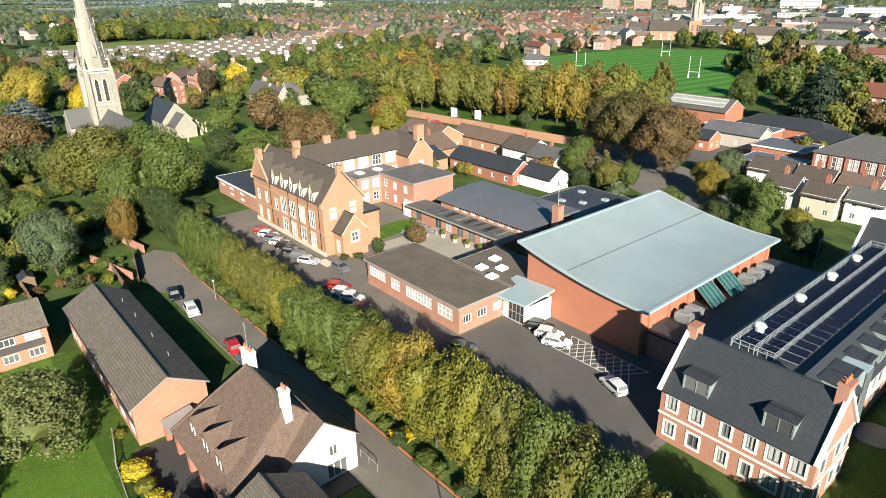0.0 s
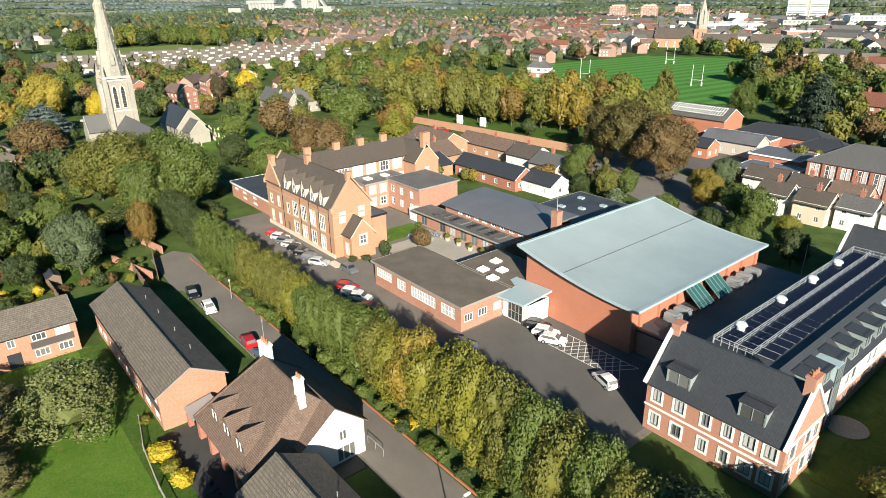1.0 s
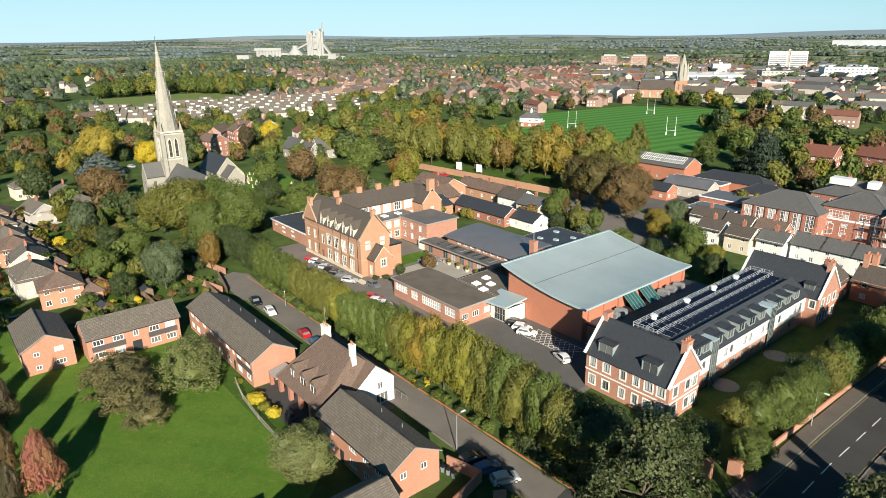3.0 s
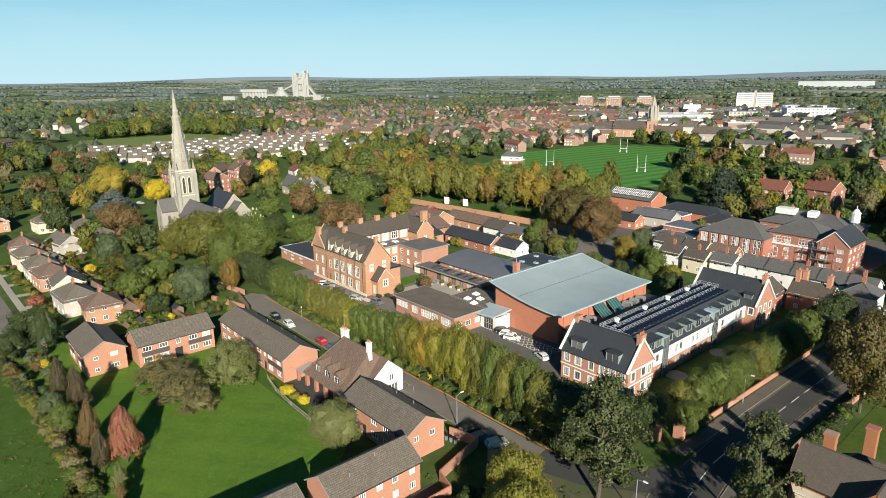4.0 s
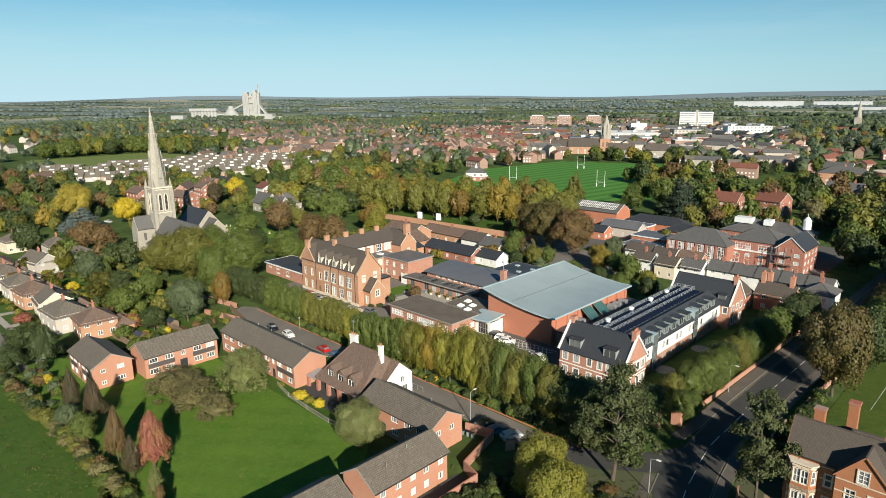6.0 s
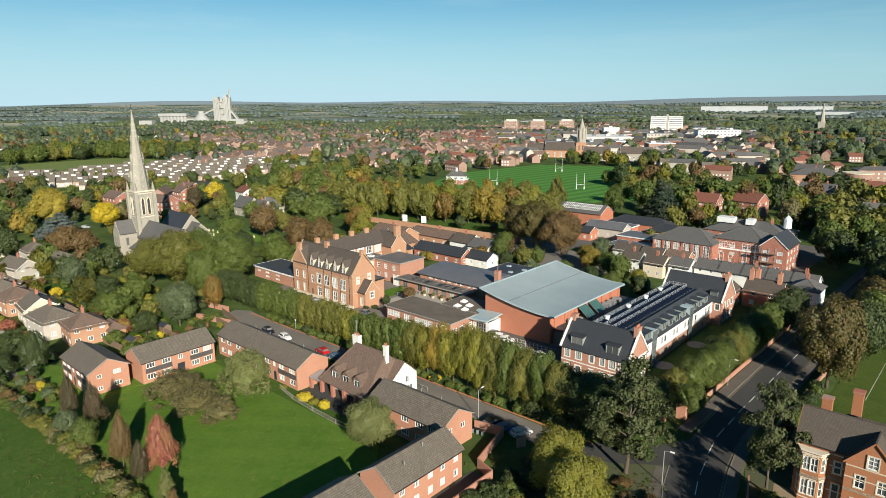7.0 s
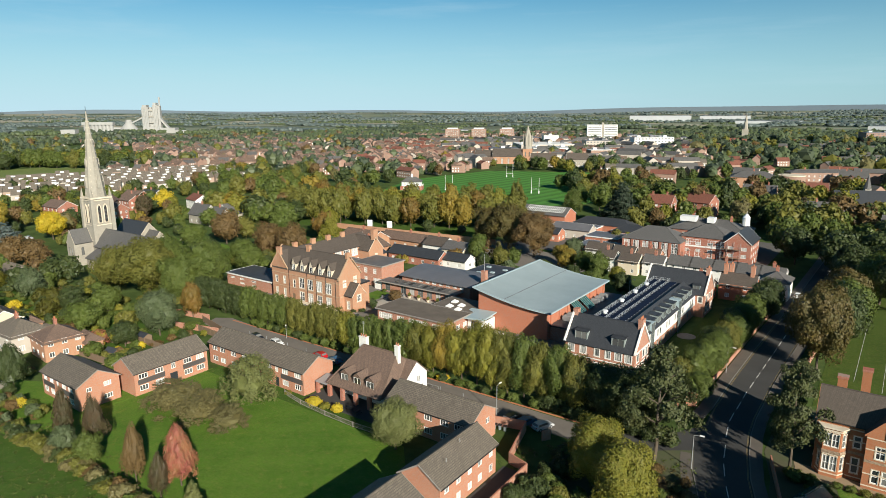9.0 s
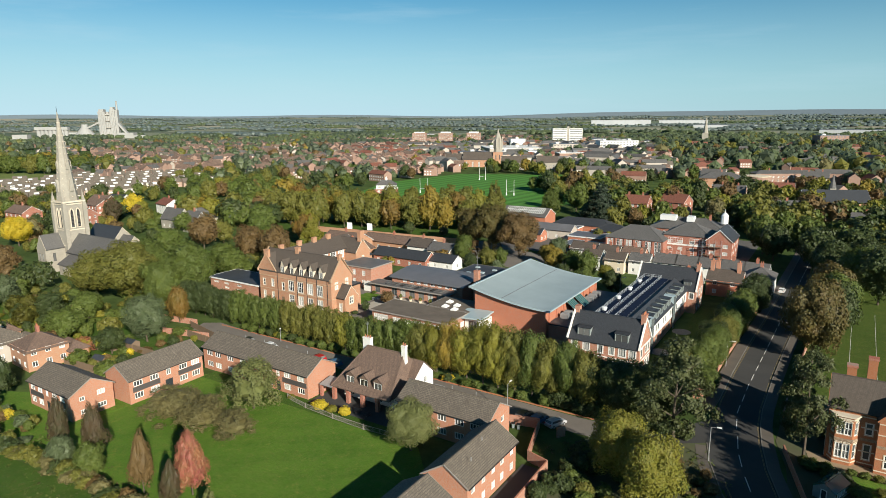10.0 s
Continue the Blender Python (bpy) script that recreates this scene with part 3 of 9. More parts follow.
def dormer(parent, x, y, z, w, h, depth, face, wallmat, roofmat, casing, kind="gable", peak=0.7):
    """A dormer whose front stands at x, y, z and looks towards face (degrees; -90 is down the y axis)."""
    bm = bmesh.new()
    wall_run(bm, (-w / 2, 0), (w / 2, 0), 0, h, [(0.12, w - 0.12, 0.12, h - 0.1)])
    if kind == "gable":
        bm.faces.new([bm.verts.new(p) for p in ((-w / 2, 0, h), (w / 2, 0, h), (0, 0, h + peak))])
    for s in (-1, 1):
        quad(bm, (s * w / 2, 0, 0), (s * w / 2, depth, 0), (s * w / 2, depth, h), (s * w / 2, 0, h))
    body = part("dormer", bm, wallmat, parent)
    body.matrix_local = pose(x, y, z, 0, 0, face + 90)
    fm, gm, sm = window_meshes(w - 0.24, h - 0.22, 2, 1, casing, bar=0.09)
    ob = new("window", fm)
    ob.parent = body
    ob.matrix_local = pose(0, 0, 0.12)
    bm = bmesh.new()
    quad(bm, (-w / 2 + 0.13, 0.09, 0.13), (w / 2 - 0.13, 0.09, 0.13), (w / 2 - 0.13, 0.09, h - 0.12), (-w / 2 + 0.13, 0.09, h - 0.12))
    part("pane", bm, GLASS, body)
    bm = bmesh.new()
    o = 0.14
    if kind == "gable":
        for s in (-1, 1):
            p = [(s * (w / 2 + o), -o, h - 0.06), (0, -o, h + peak), (0, depth + peak, h + peak), (s * (w / 2 + o), depth, h - 0.06)]
            slab(bm, [(q[0], q[1], q[2] + 0.1) for q in (p if s > 0 else p[::-1])], 0.1)
    else:
        slab(bm, [(-w / 2 - o, -o, h + 0.12), (w / 2 + o, -o, h + 0.12), (w / 2 + o, depth, h + 0.12 + peak), (-w / 2 - o, depth, h + 0.12 + peak)], 0.14)
    part("dormer_roof", bm, roofmat, body)
    return body


# ---- ground, roads, lawns ----
EYE = Vector((95, -115))


def far_height(x, y):
    r = math.hypot(x - EYE.x, y - EYE.y)
    if r < 1800:
        return 0.0
    k = (r - 1800) / 3100
    a = math.atan2(y - EYE.y, x - EYE.x)
    return (44 * k**1.4 + 7 * k * math.sin(a * 5 + 1) + 4 * k * math.sin(a * 13 + r * 0.002)) * min(1, k * 3)


bm = bmesh.new()
radii = [0, 60, 120, 200, 300, 420, 560, 720, 900, 1100, 1300, 1550, 1800, 2050, 2300, 2600, 2900, 3200, 3500, 3800, 4100, 4400, 4700, 4930]
rings = []
for r in radii:
    rings.append([bm.verts.new((EYE.x + r * math.cos(k * math.tau / 96), EYE.y + r * math.sin(k * math.tau / 96), far_height(EYE.x + r * math.cos(k * math.tau / 96), EYE.y + r * math.sin(k * math.tau / 96)))) for k in range(96)] if r else [bm.verts.new((EYE.x, EYE.y, 0))])
for a, b in zip(rings, rings[1:]):
    for k in range(96):
        j = (k + 1) % 96
        bm.faces.new((a[0], b[k], b[j]) if len(a) == 1 else (a[k], b[k], b[j], a[j]))
GROUND = bpy.data.materials.new("ground_cover")
_n, _l = nodes_of(GROUND)
_v = _n.new("ShaderNodeTexVoronoi")
_v.inputs["Scale"].default_value = 0.0042
_v.inputs["Randomness"].default_value = 0.8
_l.new(_n.new("ShaderNodeNewGeometry").outputs["Position"], _v.inputs["Vector"])
_sep = _n.new("ShaderNodeSeparateColor")
_l.new(_v.outputs["Color"], _sep.inputs[0])
# Patchwork of far fields, paled so that distance haze sits in their colours
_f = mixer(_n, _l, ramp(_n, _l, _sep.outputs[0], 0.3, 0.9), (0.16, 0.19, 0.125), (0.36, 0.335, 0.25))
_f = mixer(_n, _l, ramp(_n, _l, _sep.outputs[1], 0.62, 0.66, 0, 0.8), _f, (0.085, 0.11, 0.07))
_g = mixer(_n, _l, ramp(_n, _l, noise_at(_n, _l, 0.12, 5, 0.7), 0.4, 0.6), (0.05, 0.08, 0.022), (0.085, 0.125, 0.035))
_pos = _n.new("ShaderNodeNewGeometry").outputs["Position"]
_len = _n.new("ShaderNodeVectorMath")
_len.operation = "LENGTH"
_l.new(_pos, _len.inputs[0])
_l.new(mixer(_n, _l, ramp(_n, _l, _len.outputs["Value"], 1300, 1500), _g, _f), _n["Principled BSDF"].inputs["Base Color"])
_n["Principled BSDF"].inputs["Roughness"].default_value = 0.95
_n["Principled BSDF"].inputs["Specular IOR Level"].default_value = 0.1
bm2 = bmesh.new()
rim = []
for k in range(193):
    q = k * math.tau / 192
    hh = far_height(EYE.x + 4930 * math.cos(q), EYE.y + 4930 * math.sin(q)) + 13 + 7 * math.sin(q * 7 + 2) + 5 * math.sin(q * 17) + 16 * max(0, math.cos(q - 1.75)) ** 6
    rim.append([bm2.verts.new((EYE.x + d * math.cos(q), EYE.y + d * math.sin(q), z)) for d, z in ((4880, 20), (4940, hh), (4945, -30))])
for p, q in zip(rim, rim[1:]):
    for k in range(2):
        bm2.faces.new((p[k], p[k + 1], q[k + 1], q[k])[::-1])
solo("backdrop", bm2, HILLS, "low hills along the horizon, hazed blue-grey in colour", "hills", kind="structure")
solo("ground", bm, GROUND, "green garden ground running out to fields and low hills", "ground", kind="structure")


def sheet(name, pts, z, mat, label, category, th=0.3):
    bm = bmesh.new()
    slab(bm, [(x, y, z) for x, y in pts], th)
    return solo(name, bm, mat, label, category, kind="structure")


def rect(x0, x1, y0, y1):
    return [(x0, y0), (x1, y0), (x1, y1), (x0, y1)]


def strip(name, line, w, z, mat, label, category):
    """A band of the given width along a line of points."""
    bm = bmesh.new()
    side = []
    for k, p in enumerate(line):
        a, b = Vector(line[max(k - 1, 0)]), Vector(line[min(k + 1, len(line) - 1)])
        d = (b - a).normalized()
        n = Vector((-d.y, d.x)) * w / 2
        side.append((Vector(p) - n, Vector(p) + n))
    rows = [[bm.verts.new((*p, zz)) for p, zz in ((q, z - 0.3), (q, z), (r, z), (r, z - 0.3))] for q, r in side]
    for p, q in zip(rows, rows[1:]):
        for k in range(4):
            bm.faces.new((p[k], q[k], q[(k + 1) % 4], p[(k + 1) % 4]))
    return solo(name, bm, mat, label, category, kind="structure")


ROAD = [(74, 260), (72.4, 160), (70.8, 100), (69.5, 62), (68.4, 36), (67.9, 17), (67.8, 0), (68.2, -7), (69.2, -14), (71.0, -22.6), (73.6, -31), (79, -44), (90, -64), (108, -90), (130, -112), (200, -170)]
strip("road", ROAD, 7.6, 0.05, ASPHALT, "dark asphalt main road with worn surface", "road")
strip("pavement_west", [(x - 5.0, y) for x, y in ROAD[:7]] + [(62.4, -6)], 2.4, 0.16, FOOTWAY, "leaf-strewn asphalt footway beside the road", "pavement")
strip("pavement_east", [(x + 4.8, y) for x, y in ROAD[:11]], 2.0, 0.16, FOOTWAY, "leaf-strewn asphalt footway beside the road", "pavement")
strip("lane", [(-50, -23.7), (-40, -23.7), (0, -23.7), (24, -23.9), (44, -24.2), (50, -24.0)], 6.0, 0.06, ASPHALT_PALE, "worn asphalt back lane beside the hedge", "road")
sheet("lane_end", [(-62, -27), (-44, -28), (-44, -20.6), (-60, -19.5), (-64, -22)], 0.065, ASPHALT_PALE, "worn asphalt parking end of the lane", "road")
sheet("junction", [(48, -27.2), (58, -27.0), (66.5, -32), (70, -32), (68, -10), (64.5, -8), (61, -14), (52, -20.5), (47, -21)], 0.07, ASPHALT, "dark asphalt junction of lane and road", "road")
sheet("verge", [(47, -60), (80, -60), (75.2, -44), (70.0, -33.5), (66.8, -25.0), (65.2, -18.6), (62.5, -20.5), (57, -24.6), (47, -27.6)], 0.1, BARE, "leaf-strewn planted corner beside the junction", "garden")
sheet("school_yard", rect(-75, 33, -13.5, 28), 0.04, ASPHALT_PALE, "worn asphalt school yard", "pavement")
sheet("car_park", rect(0.6, 32, -13, 14.8), 0.055, ASPHALT_MID, "dark asphalt car park beside the hall", "pavement")
sheet("courtyard", rect(-37, -12, 11.5, 27), 0.06, CONCRETE, "pale concrete courtyard", "pavement")
sheet("court_lawn", rect(-45, -38.5, 14, 25), 0.09, LAWN, "small green lawn beside the courtyard", "lawn")
sheet("lawn", [(-34, -79), (-2, -80), (30, -98), (33, -98), (33, -56), (24, -46), (16, -44), (-6, -44), (-32.5, -44.5)], 0.05, LAWN, "mown green lawn between the houses", "lawn")
sheet("bin_yard", rect(41.2, 45.3, -59.5, -41.4), 0.06, ASPHALT, "dark paved yard behind the flats", "pavement")
sheet("house_lawn", [(-62, -86), (-34, -84), (-8, -82), (-2, -80.2), (-34, -79.2), (-32.8, -44.5), (-33, -44), (-42, -62), (-62, -72.5)], 0.045, LAWN, "green lawn round the flats", "lawn")
sheet("meadow", [(-300, -260), (60, -260), (60, -140), (30, -100), (6, -82.5), (-20, -83.5), (-66, -87), (-110, -92), (-300, -100)], 0.05, ROUGH, "rough green meadow", "meadow")
sheet("flat_front", rect(-33, 16, -46, -41.5), 0.055, ROUGH, "rough grass strip in front of the flats", "lawn")
sheet("white_house_drive", rect(-4.5, 16, -43, -26.8), 0.08, ASPHALT, "dark asphalt forecourt of the tiled house", "pavement")
sheet("new_lawn", rect(48.5, 60, 8, 62), 0.06, PARK, "shaded lawn behind the road hedge", "lawn")
sheet("park_lawn", rect(79.5, 180, 12, 150), 0.05, PARK, "green sports lawn beyond the road", "lawn")
sheet("villa_garden", [(79.5, -40), (140, -40), (140, 10), (75, 10), (75, -12), (77.2, -20)], 0.045, BARE, "planted garden round the villa", "garden")
sheet("garden_path", [(79.5, -12.6), (100, -15.2), (100, -18.0), (88, -17.4), (80.5, -17.0)], 0.075, GRAVEL, "tan gravel path round the villa", "path")
sheet("garden_lawn", [(86, -17.5), (104, -18.2), (104, -30), (88, -28)], 0.07, LAWN, "small lawn below the villa path", "lawn")
sheet("playing_field", [(-215, 215), (-100, 195), (-60, 260), (-140, 440), (-235, 400), (-250, 300)], 0.05, PITCH, "striped green playing field", "field")
sheet("avenue_lawn", [(-170, 95), (-75, 105), (-60, 200), (-215, 215)], 0.04, ROUGH, "shaded grass under the avenue", "lawn")
sheet("graveyard", [(-190, 8), (-150, 15), (-140, 40), (-165, 45), (-195, 30)], 0.05, LAWN, "green graveyard", "lawn")
sheet("estate_street", [(-170, -88), (-58, -89), (-58, -79), (-70, -77.2), (-112, -77.8), (-170, -78)], 0.05, ASPHALT_PALE, "pale asphalt housing estate street", "road")
strip("estate_footway", [(-60, -76.0), (-70, -74.8), (-112, -75.2), (-168, -75.4)], 1.7, 0.1, CONCRETE, "pale concrete footway of the estate", "pavement")
sheet("front_gardens", [(-168, -73.8), (-66, -73.4), (-66, -68.6), (-168, -69)], 0.055, ROUGH, "small green front gardens of the estate", "lawn")
sheet("back_gardens", [(-150, -56), (-60, -52), (-56, -32), (-90, -36), (-150, -40)], 0.03, ROUGH, "rough green back gardens", "garden")
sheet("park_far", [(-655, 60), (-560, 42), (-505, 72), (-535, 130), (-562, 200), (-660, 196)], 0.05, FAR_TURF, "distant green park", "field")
sheet("school_court", [(-46, 112), (52, 108), (52, 178), (-46, 178)], 0.04, ASPHALT_MID, "grey asphalt court between the school blocks", "pavement")
sheet("back_yard", [(-62, 96), (-6, 72), (4, 96), (-55, 118)], 0.05, ASPHALT_PALE, "pale asphalt yard behind the school", "pavement")


def band(name, a, b, w, z0, z1, mat, label, category, parent=None):
    bm = bmesh.new()
    beam(bm, (*a, (z0 + z1) / 2), (*b, (z0 + z1) / 2), w, z1 - z0)
    return solo(name, bm, mat, label, category, kind="structure")


band("kerb", (-58, -20.6), (52, -20.6), 0.2, 0, 0.2, TERRACOTTA, "brick edged kerb under the hedge", "kerb")
band("kerb_near", (-44, -26.8), (30, -26.8), 0.15, 0, 0.18, KERB, "concrete kerb of the lane", "kerb")

for s, nm in ((-1, "kerb_road_west"), (1, "kerb_road_east")):
    line = [(x + s * 3.85, y) for x, y in ROAD[1:13]]
    strip(nm, [p for p in line if not (s < 0 and -24 < p[1] < -5)][: 6 if s < 0 else 99], 0.16, 0.17, KERB, "pale concrete kerb along the road", "kerb")
strip("kerb_corner", [(75.0, -44), (69.8, -33.2), (66.7, -25.0), (65.1, -18.7)], 0.16, 0.17, KERB, "pale concrete kerb round the corner", "kerb")
strip("corner_footway", [(73.2, -42), (68.6, -33.0), (65.6, -25.2), (64.3, -20.0)], 1.7, 0.13, FOOTWAY, "leaf-strewn footway round the corner", "pavement")
bm = bmesh.new()
for p, q in (((85.8, 76.0), (85.3, 30.0)), ((91.1, 80.0), (90.4, 26.0))):
    beam(bm, (*p, 0.056), (*q, 0.056), 0.07, 0.006)
    solo("pitch_line", bm, PAINT, "white line marked on the sports lawn", "pitch marking", kind="structure")
    bm = bmesh.new()
bm.free()
# road markings
bm = bmesh.new()
for k in range(26):
    y = 2 + k * 6.0
    x = 67.85 + max(0, y - 10) * 0.031
    beam(bm, (x, y, 0.053), (x + (0.1 if y > 10 else 0), y + 3.6, 0.053), 0.14, 0.006)
for (x0, y0), (x1, y1) in (((67.8, -4), (67.75, 0)), ((68.6, -10.5), (68.1, -6.5)), ((69.9, -18), (69.2, -13.5)), ((71.3, -23.8), (70.3, -20)), ((73.4, -30.5), (72.1, -26.6)), ((76.4, -38), (74.8, -34)), ((80, -45.8), (78, -42))):
    beam(bm, (x0, y0, 0.053), (x1, y1, 0.053), 0.14, 0.006)
solo("lane_marking", bm, PAINT, "white dashed centre line", "road marking", kind="structure")
bm = bmesh.new()
for o in (-3.55, -3.4, 3.4, 3.55):
    for (x0, y0), (x1, y1) in zip(ROAD[2:11], ROAD[3:12]):
        beam(bm, (x0 + o, y0, 0.053), (x1 + o, y1, 0.053), 0.06, 0.006)
solo("yellow_line", bm, PAINT_Y, "double yellow lines along the kerbs", "road marking", kind="structure")
bm = bmesh.new()
for k in range(9):
    beam(bm, (11.4 + k * 1.2, 8.2, 0.06), (14.4 + k * 1.2, 12.6, 0.06), 0.12, 0.006)
    beam(bm, (14.4 + k * 1.2, 8.2, 0.061), (11.4 + k * 1.2, 12.6, 0.061), 0.12, 0.006)
for y in (8.2, 12.6):
    beam(bm, (11.4, y, 0.062), (24, y, 0.062), 0.12, 0.006)
solo("hatching", bm, PAINT, "white cross-hatched keep-clear marking", "road marking", kind="structure")


# ---- buildings ----
def flats(name_label, r, axis, eave, ridge, specs, group="brick flats"):
    h = thing("house", name_label, "house", 0, 0, 0, 0, group)
    walls(h, r, eave, specs, BRICK_FLAT, gables=[(s, ridge) for s in ("we" if axis == "x" else "sn")])
    gable_roof(h, r, eave, ridge, axis, TILE_GREY, barge=FASCIA)
    return h


def two_floor(xs, w=1.7, w2=1.7):
    out = []
    for s in xs:
        out += [(s, 0.8, w, 1.25, 3, 1), (s, 3.35, w2, 1.15, 3, 1)]
    return out


def dark_band(parent, a, b, s0, s1, z0, z1, off=0.03):
    """A dark hung-tile panel between floors."""
    d = Vector((b[0] - a[0], b[1] - a[1])).normalized()
    n = Vector((d.y, -d.x))
    bm = bmesh.new()
    p, q = Vector(a) + d * s0 + n * off / 2, Vector(a) + d * s1 + n * off / 2
    beam(bm, (*p, (z0 + z1) / 2), (*q, (z0 + z1) / 2), off + 0.02, z1 - z0)
    part("panel", bm, DARKPANEL, parent, "dark hung-tile panel")


# flats A, D, C, E, F, G
A = flats("brick flats with brown tiled roof and white windows", (-50.7, -35.6, -72.2, -64.0), "x", 5.0, 7.3,
          {"s": two_floor((1.6, 4.3, 9.6, 12.3)) + [(6.9, 0.1, 1.1, 2.1, 1, 1, GREYDOOR), (6.9, 3.2, 0.9, 1.3)], "e": [(2.2, 0.8, 1.0, 0.9), (2.2, 3.4, 1.0, 0.9), (5.8, 0.9, 1.7, 1.0, 3, 1), (5.8, 3.5, 1.5, 1.0, 3, 1)]})
D = flats("brick flats with dark panels and a tiled roof", (-41.2, -33.2, -62.2, -45.4), "y", 5.0, 7.4,
          {"e": two_floor((1.9, 5.4, 12.0, 15.0), 1.9, 1.9) + [(8.6, 0.1, 1.7, 2.3, 1, 1, GREYDOOR), (8.6, 3.3, 1.0, 1.3)], "s": [], "w": two_floor((3, 9, 14))})
for s0, s1 in ((0.7, 6.6), (10.8, 16.3)):
    dark_band(D, (-33.2, -62.2), (-33.2, -45.4), s0, s1, 2.25, 3.3)
C = flats("long brick flats with a weathered tiled roof", (-37.0, -5.2, -42.2, -34.0), "x", 5.0, 7.3,
          {"s": two_floor((2.2, 5.0, 9.0, 13.0, 17.0, 21.0, 26.2, 30.0), 1.9, 1.9) + [(23.6, 0.1, 1.1, 2.1, 1, 1, GREYDOOR), (23.6, 3.3, 0.9, 1.3)], "n": two_floor((4, 10, 16, 22, 28))})
dark_band(C, (-37.0, -42.2), (-5.2, -42.2), 24.8, 31.5, 2.25, 3.3)
dark_band(A, (-50.7, -72.2), (-35.6, -72.2), 0.5, 5.4, 2.25, 3.3)
dark_band(A, (-50.7, -72.2), (-35.6, -72.2), 8.4, 13.4, 2.25, 3.3)
E_ = flats("brick flats beside the lane with a tiled roof", (16.2, 34.6, -41.2, -33.0), "x", 5.0, 7.3,
           {"s": two_floor((3.5, 9.5, 13, 16), 1.8, 1.8) + [(6.4, 0.1, 1.2, 2.1, 1, 1, GREYDOOR)], "e": [(2.2, 3.2, 1.1, 1.1), (5.6, 3.2, 1.1, 1.1)]})
F_ = flats("brick flats by the boundary wall with a tiled roof", (33.6, 41.0, -58.6, -43.5), "y", 5.0, 7.4,
           {"e": two_floor((1.6, 4.6, 7.6, 10.4, 13.6), 1.1, 1.1), "w": two_floor((3, 8, 13))})
flats("brick flats at the end of the lawn", (32.6, 40.6, -78.5, -62.0), "y", 5.0, 7.3, {"e": two_floor((2.5, 6, 10, 13.5), 1.1, 1.1)})
for h, pts in ((C, [(x, -36.0, 6.5) for x in (-30, -24, -17, -11)]), (E_, [(24, -35, 6.5), (29, -35, 6.5)]), (F_, [(38.5, -50, 7.4), (39.5, -55, 6.8)])):
    for p in pts:
        bm = bmesh.new()
        tube(bm, p, (p[0], p[1], p[2] + 0.62), 0.055, 0.055, 8)
        part("vent_pipe", bm, STEEL, h)

# white-gabled house with the big tiled roof
W = thing("house", "old house with a steep brown tiled roof and white gable", "house")
walls(W, (-0.8, 13.2, -36.4, -25.8), 3.1, {"s": [(2.0, 0.5, 1.4, 1.9), (5.0, 0.5, 1.4, 1.9), (9.0, 0.5, 1.4, 1.9), (12, 0.5, 1.2, 1.9)], "e": [(8.4, 0.2, 1.8, 2.0, 3, 1)]}, RENDER)
bm = bmesh.new()
th = 0.0
ridge = 9.2
e0, e1 = (-1.4, -39.6, 2.9), (13.0, -39.6, 2.9)
r0, r1 = (1.6, -31.4, ridge), (10.6, -31.4, ridge)
b0, b1 = (-1.4, -25.2, 3.4), (13.0, -25.2, 3.4)
for f in ((e0, e1, r1, r0), (b1, b0, r0, r1), (b0, e0, r0), (e1, b1, r1)):
    slab(bm, [(p[0], p[1], p[2] + 0.16) for p in f], 0.16)
roofW = part("roof", bm, TILE_BROWN, W, "steep brown clay tiled roof")
bm = bmesh.new()
for a, b in ((r0, r1), (e0, r0), (e1, r1), (b0, r0), (b1, r1)):
    beam(bm, (a[0], a[1], a[2] + 0.2), (b[0], b[1], b[2] + 0.2), 0.24, 0.14)
part("ridge_cap", bm, TILE_BROWN, roofW)
# side gable, white
bm = bmesh.new()
wall_run(bm, (13.6, -33.2), (13.6, -25.6), 0, 4.4, [(4.4, 5.4, 2.9, 4.3), (4.0, 6.4, 0.2, 2.2)])
bm.faces.new([bm.verts.new(p) for p in ((13.6, -33.2, 4.4), (13.6, -25.6, 4.4), (13.6, -29.2, 7.6))])
quad(bm, (13.6, -25.6, 0), (8, -25.6, 0), (8, -25.6, 4.4), (13.6, -25.6, 4.4))
quad(bm, (8, -33.2, 0), (13.6, -33.2, 0), (13.6, -33.2, 4.4), (8, -33.2, 4.4))
part("wall", bm, RENDER, W, "white rendered gable")
put_window(W, (13.6, -33.2), (13.6, -25.6), 4.9, 2.9, 1.0, 1.4, 2, 1)
put_window(W, (13.6, -33.2), (13.6, -25.6), 5.2, 0.2, 2.4, 2.0, 3, 1)
bm = bmesh.new()
for y, s in ((-33.7, 1), (-25.1, -1)):
    p = [(7.0, y, 4.05), (13.9, y, 4.05), (13.9, -29.2, 7.6), (7.0, -29.2, 7.6)]
    slab(bm, [(q[0], q[1], q[2] + 0.15) for q in (p if s > 0 else p[::-1])], 0.15)
part("roof", bm, TILE_BROWN, W)
for x in (2.6, 6.0, 9.4):
    dormer(W, x, -38.3, 3.8, 2.1, 1.7, 2.9, -90, TILE_BROWN, TILE_BROWN, WHITE, "gable", 0.9)
chimney(W, 1.2, -30.9, 6.5, 10.9, 1.9, 0.9, RENDER, 3)
chimney(W, 10.9, -31.6, 6.0, 11.2, 0.9, 0.8, RENDER, 2)
for x in (-1.0, 2.6, 6.2, 9.8):
    bm = bmesh.new()
    box(bm, x - 0.35, x + 0.35, -39.4, -38.7, 0, 3.0)
    part("pier", bm, BRICK_DARK, W, "red brick porch pier")
bm = bmesh.new()
slab(bm, [(-4.4, -39.8, 2.7), (-1.2, -39.8, 2.7), (-1.2, -36.4, 3.3), (-4.4, -36.4, 3.3)], 0.1)
part("canopy", bm, STEEL, W, "grey sheet porch canopy")
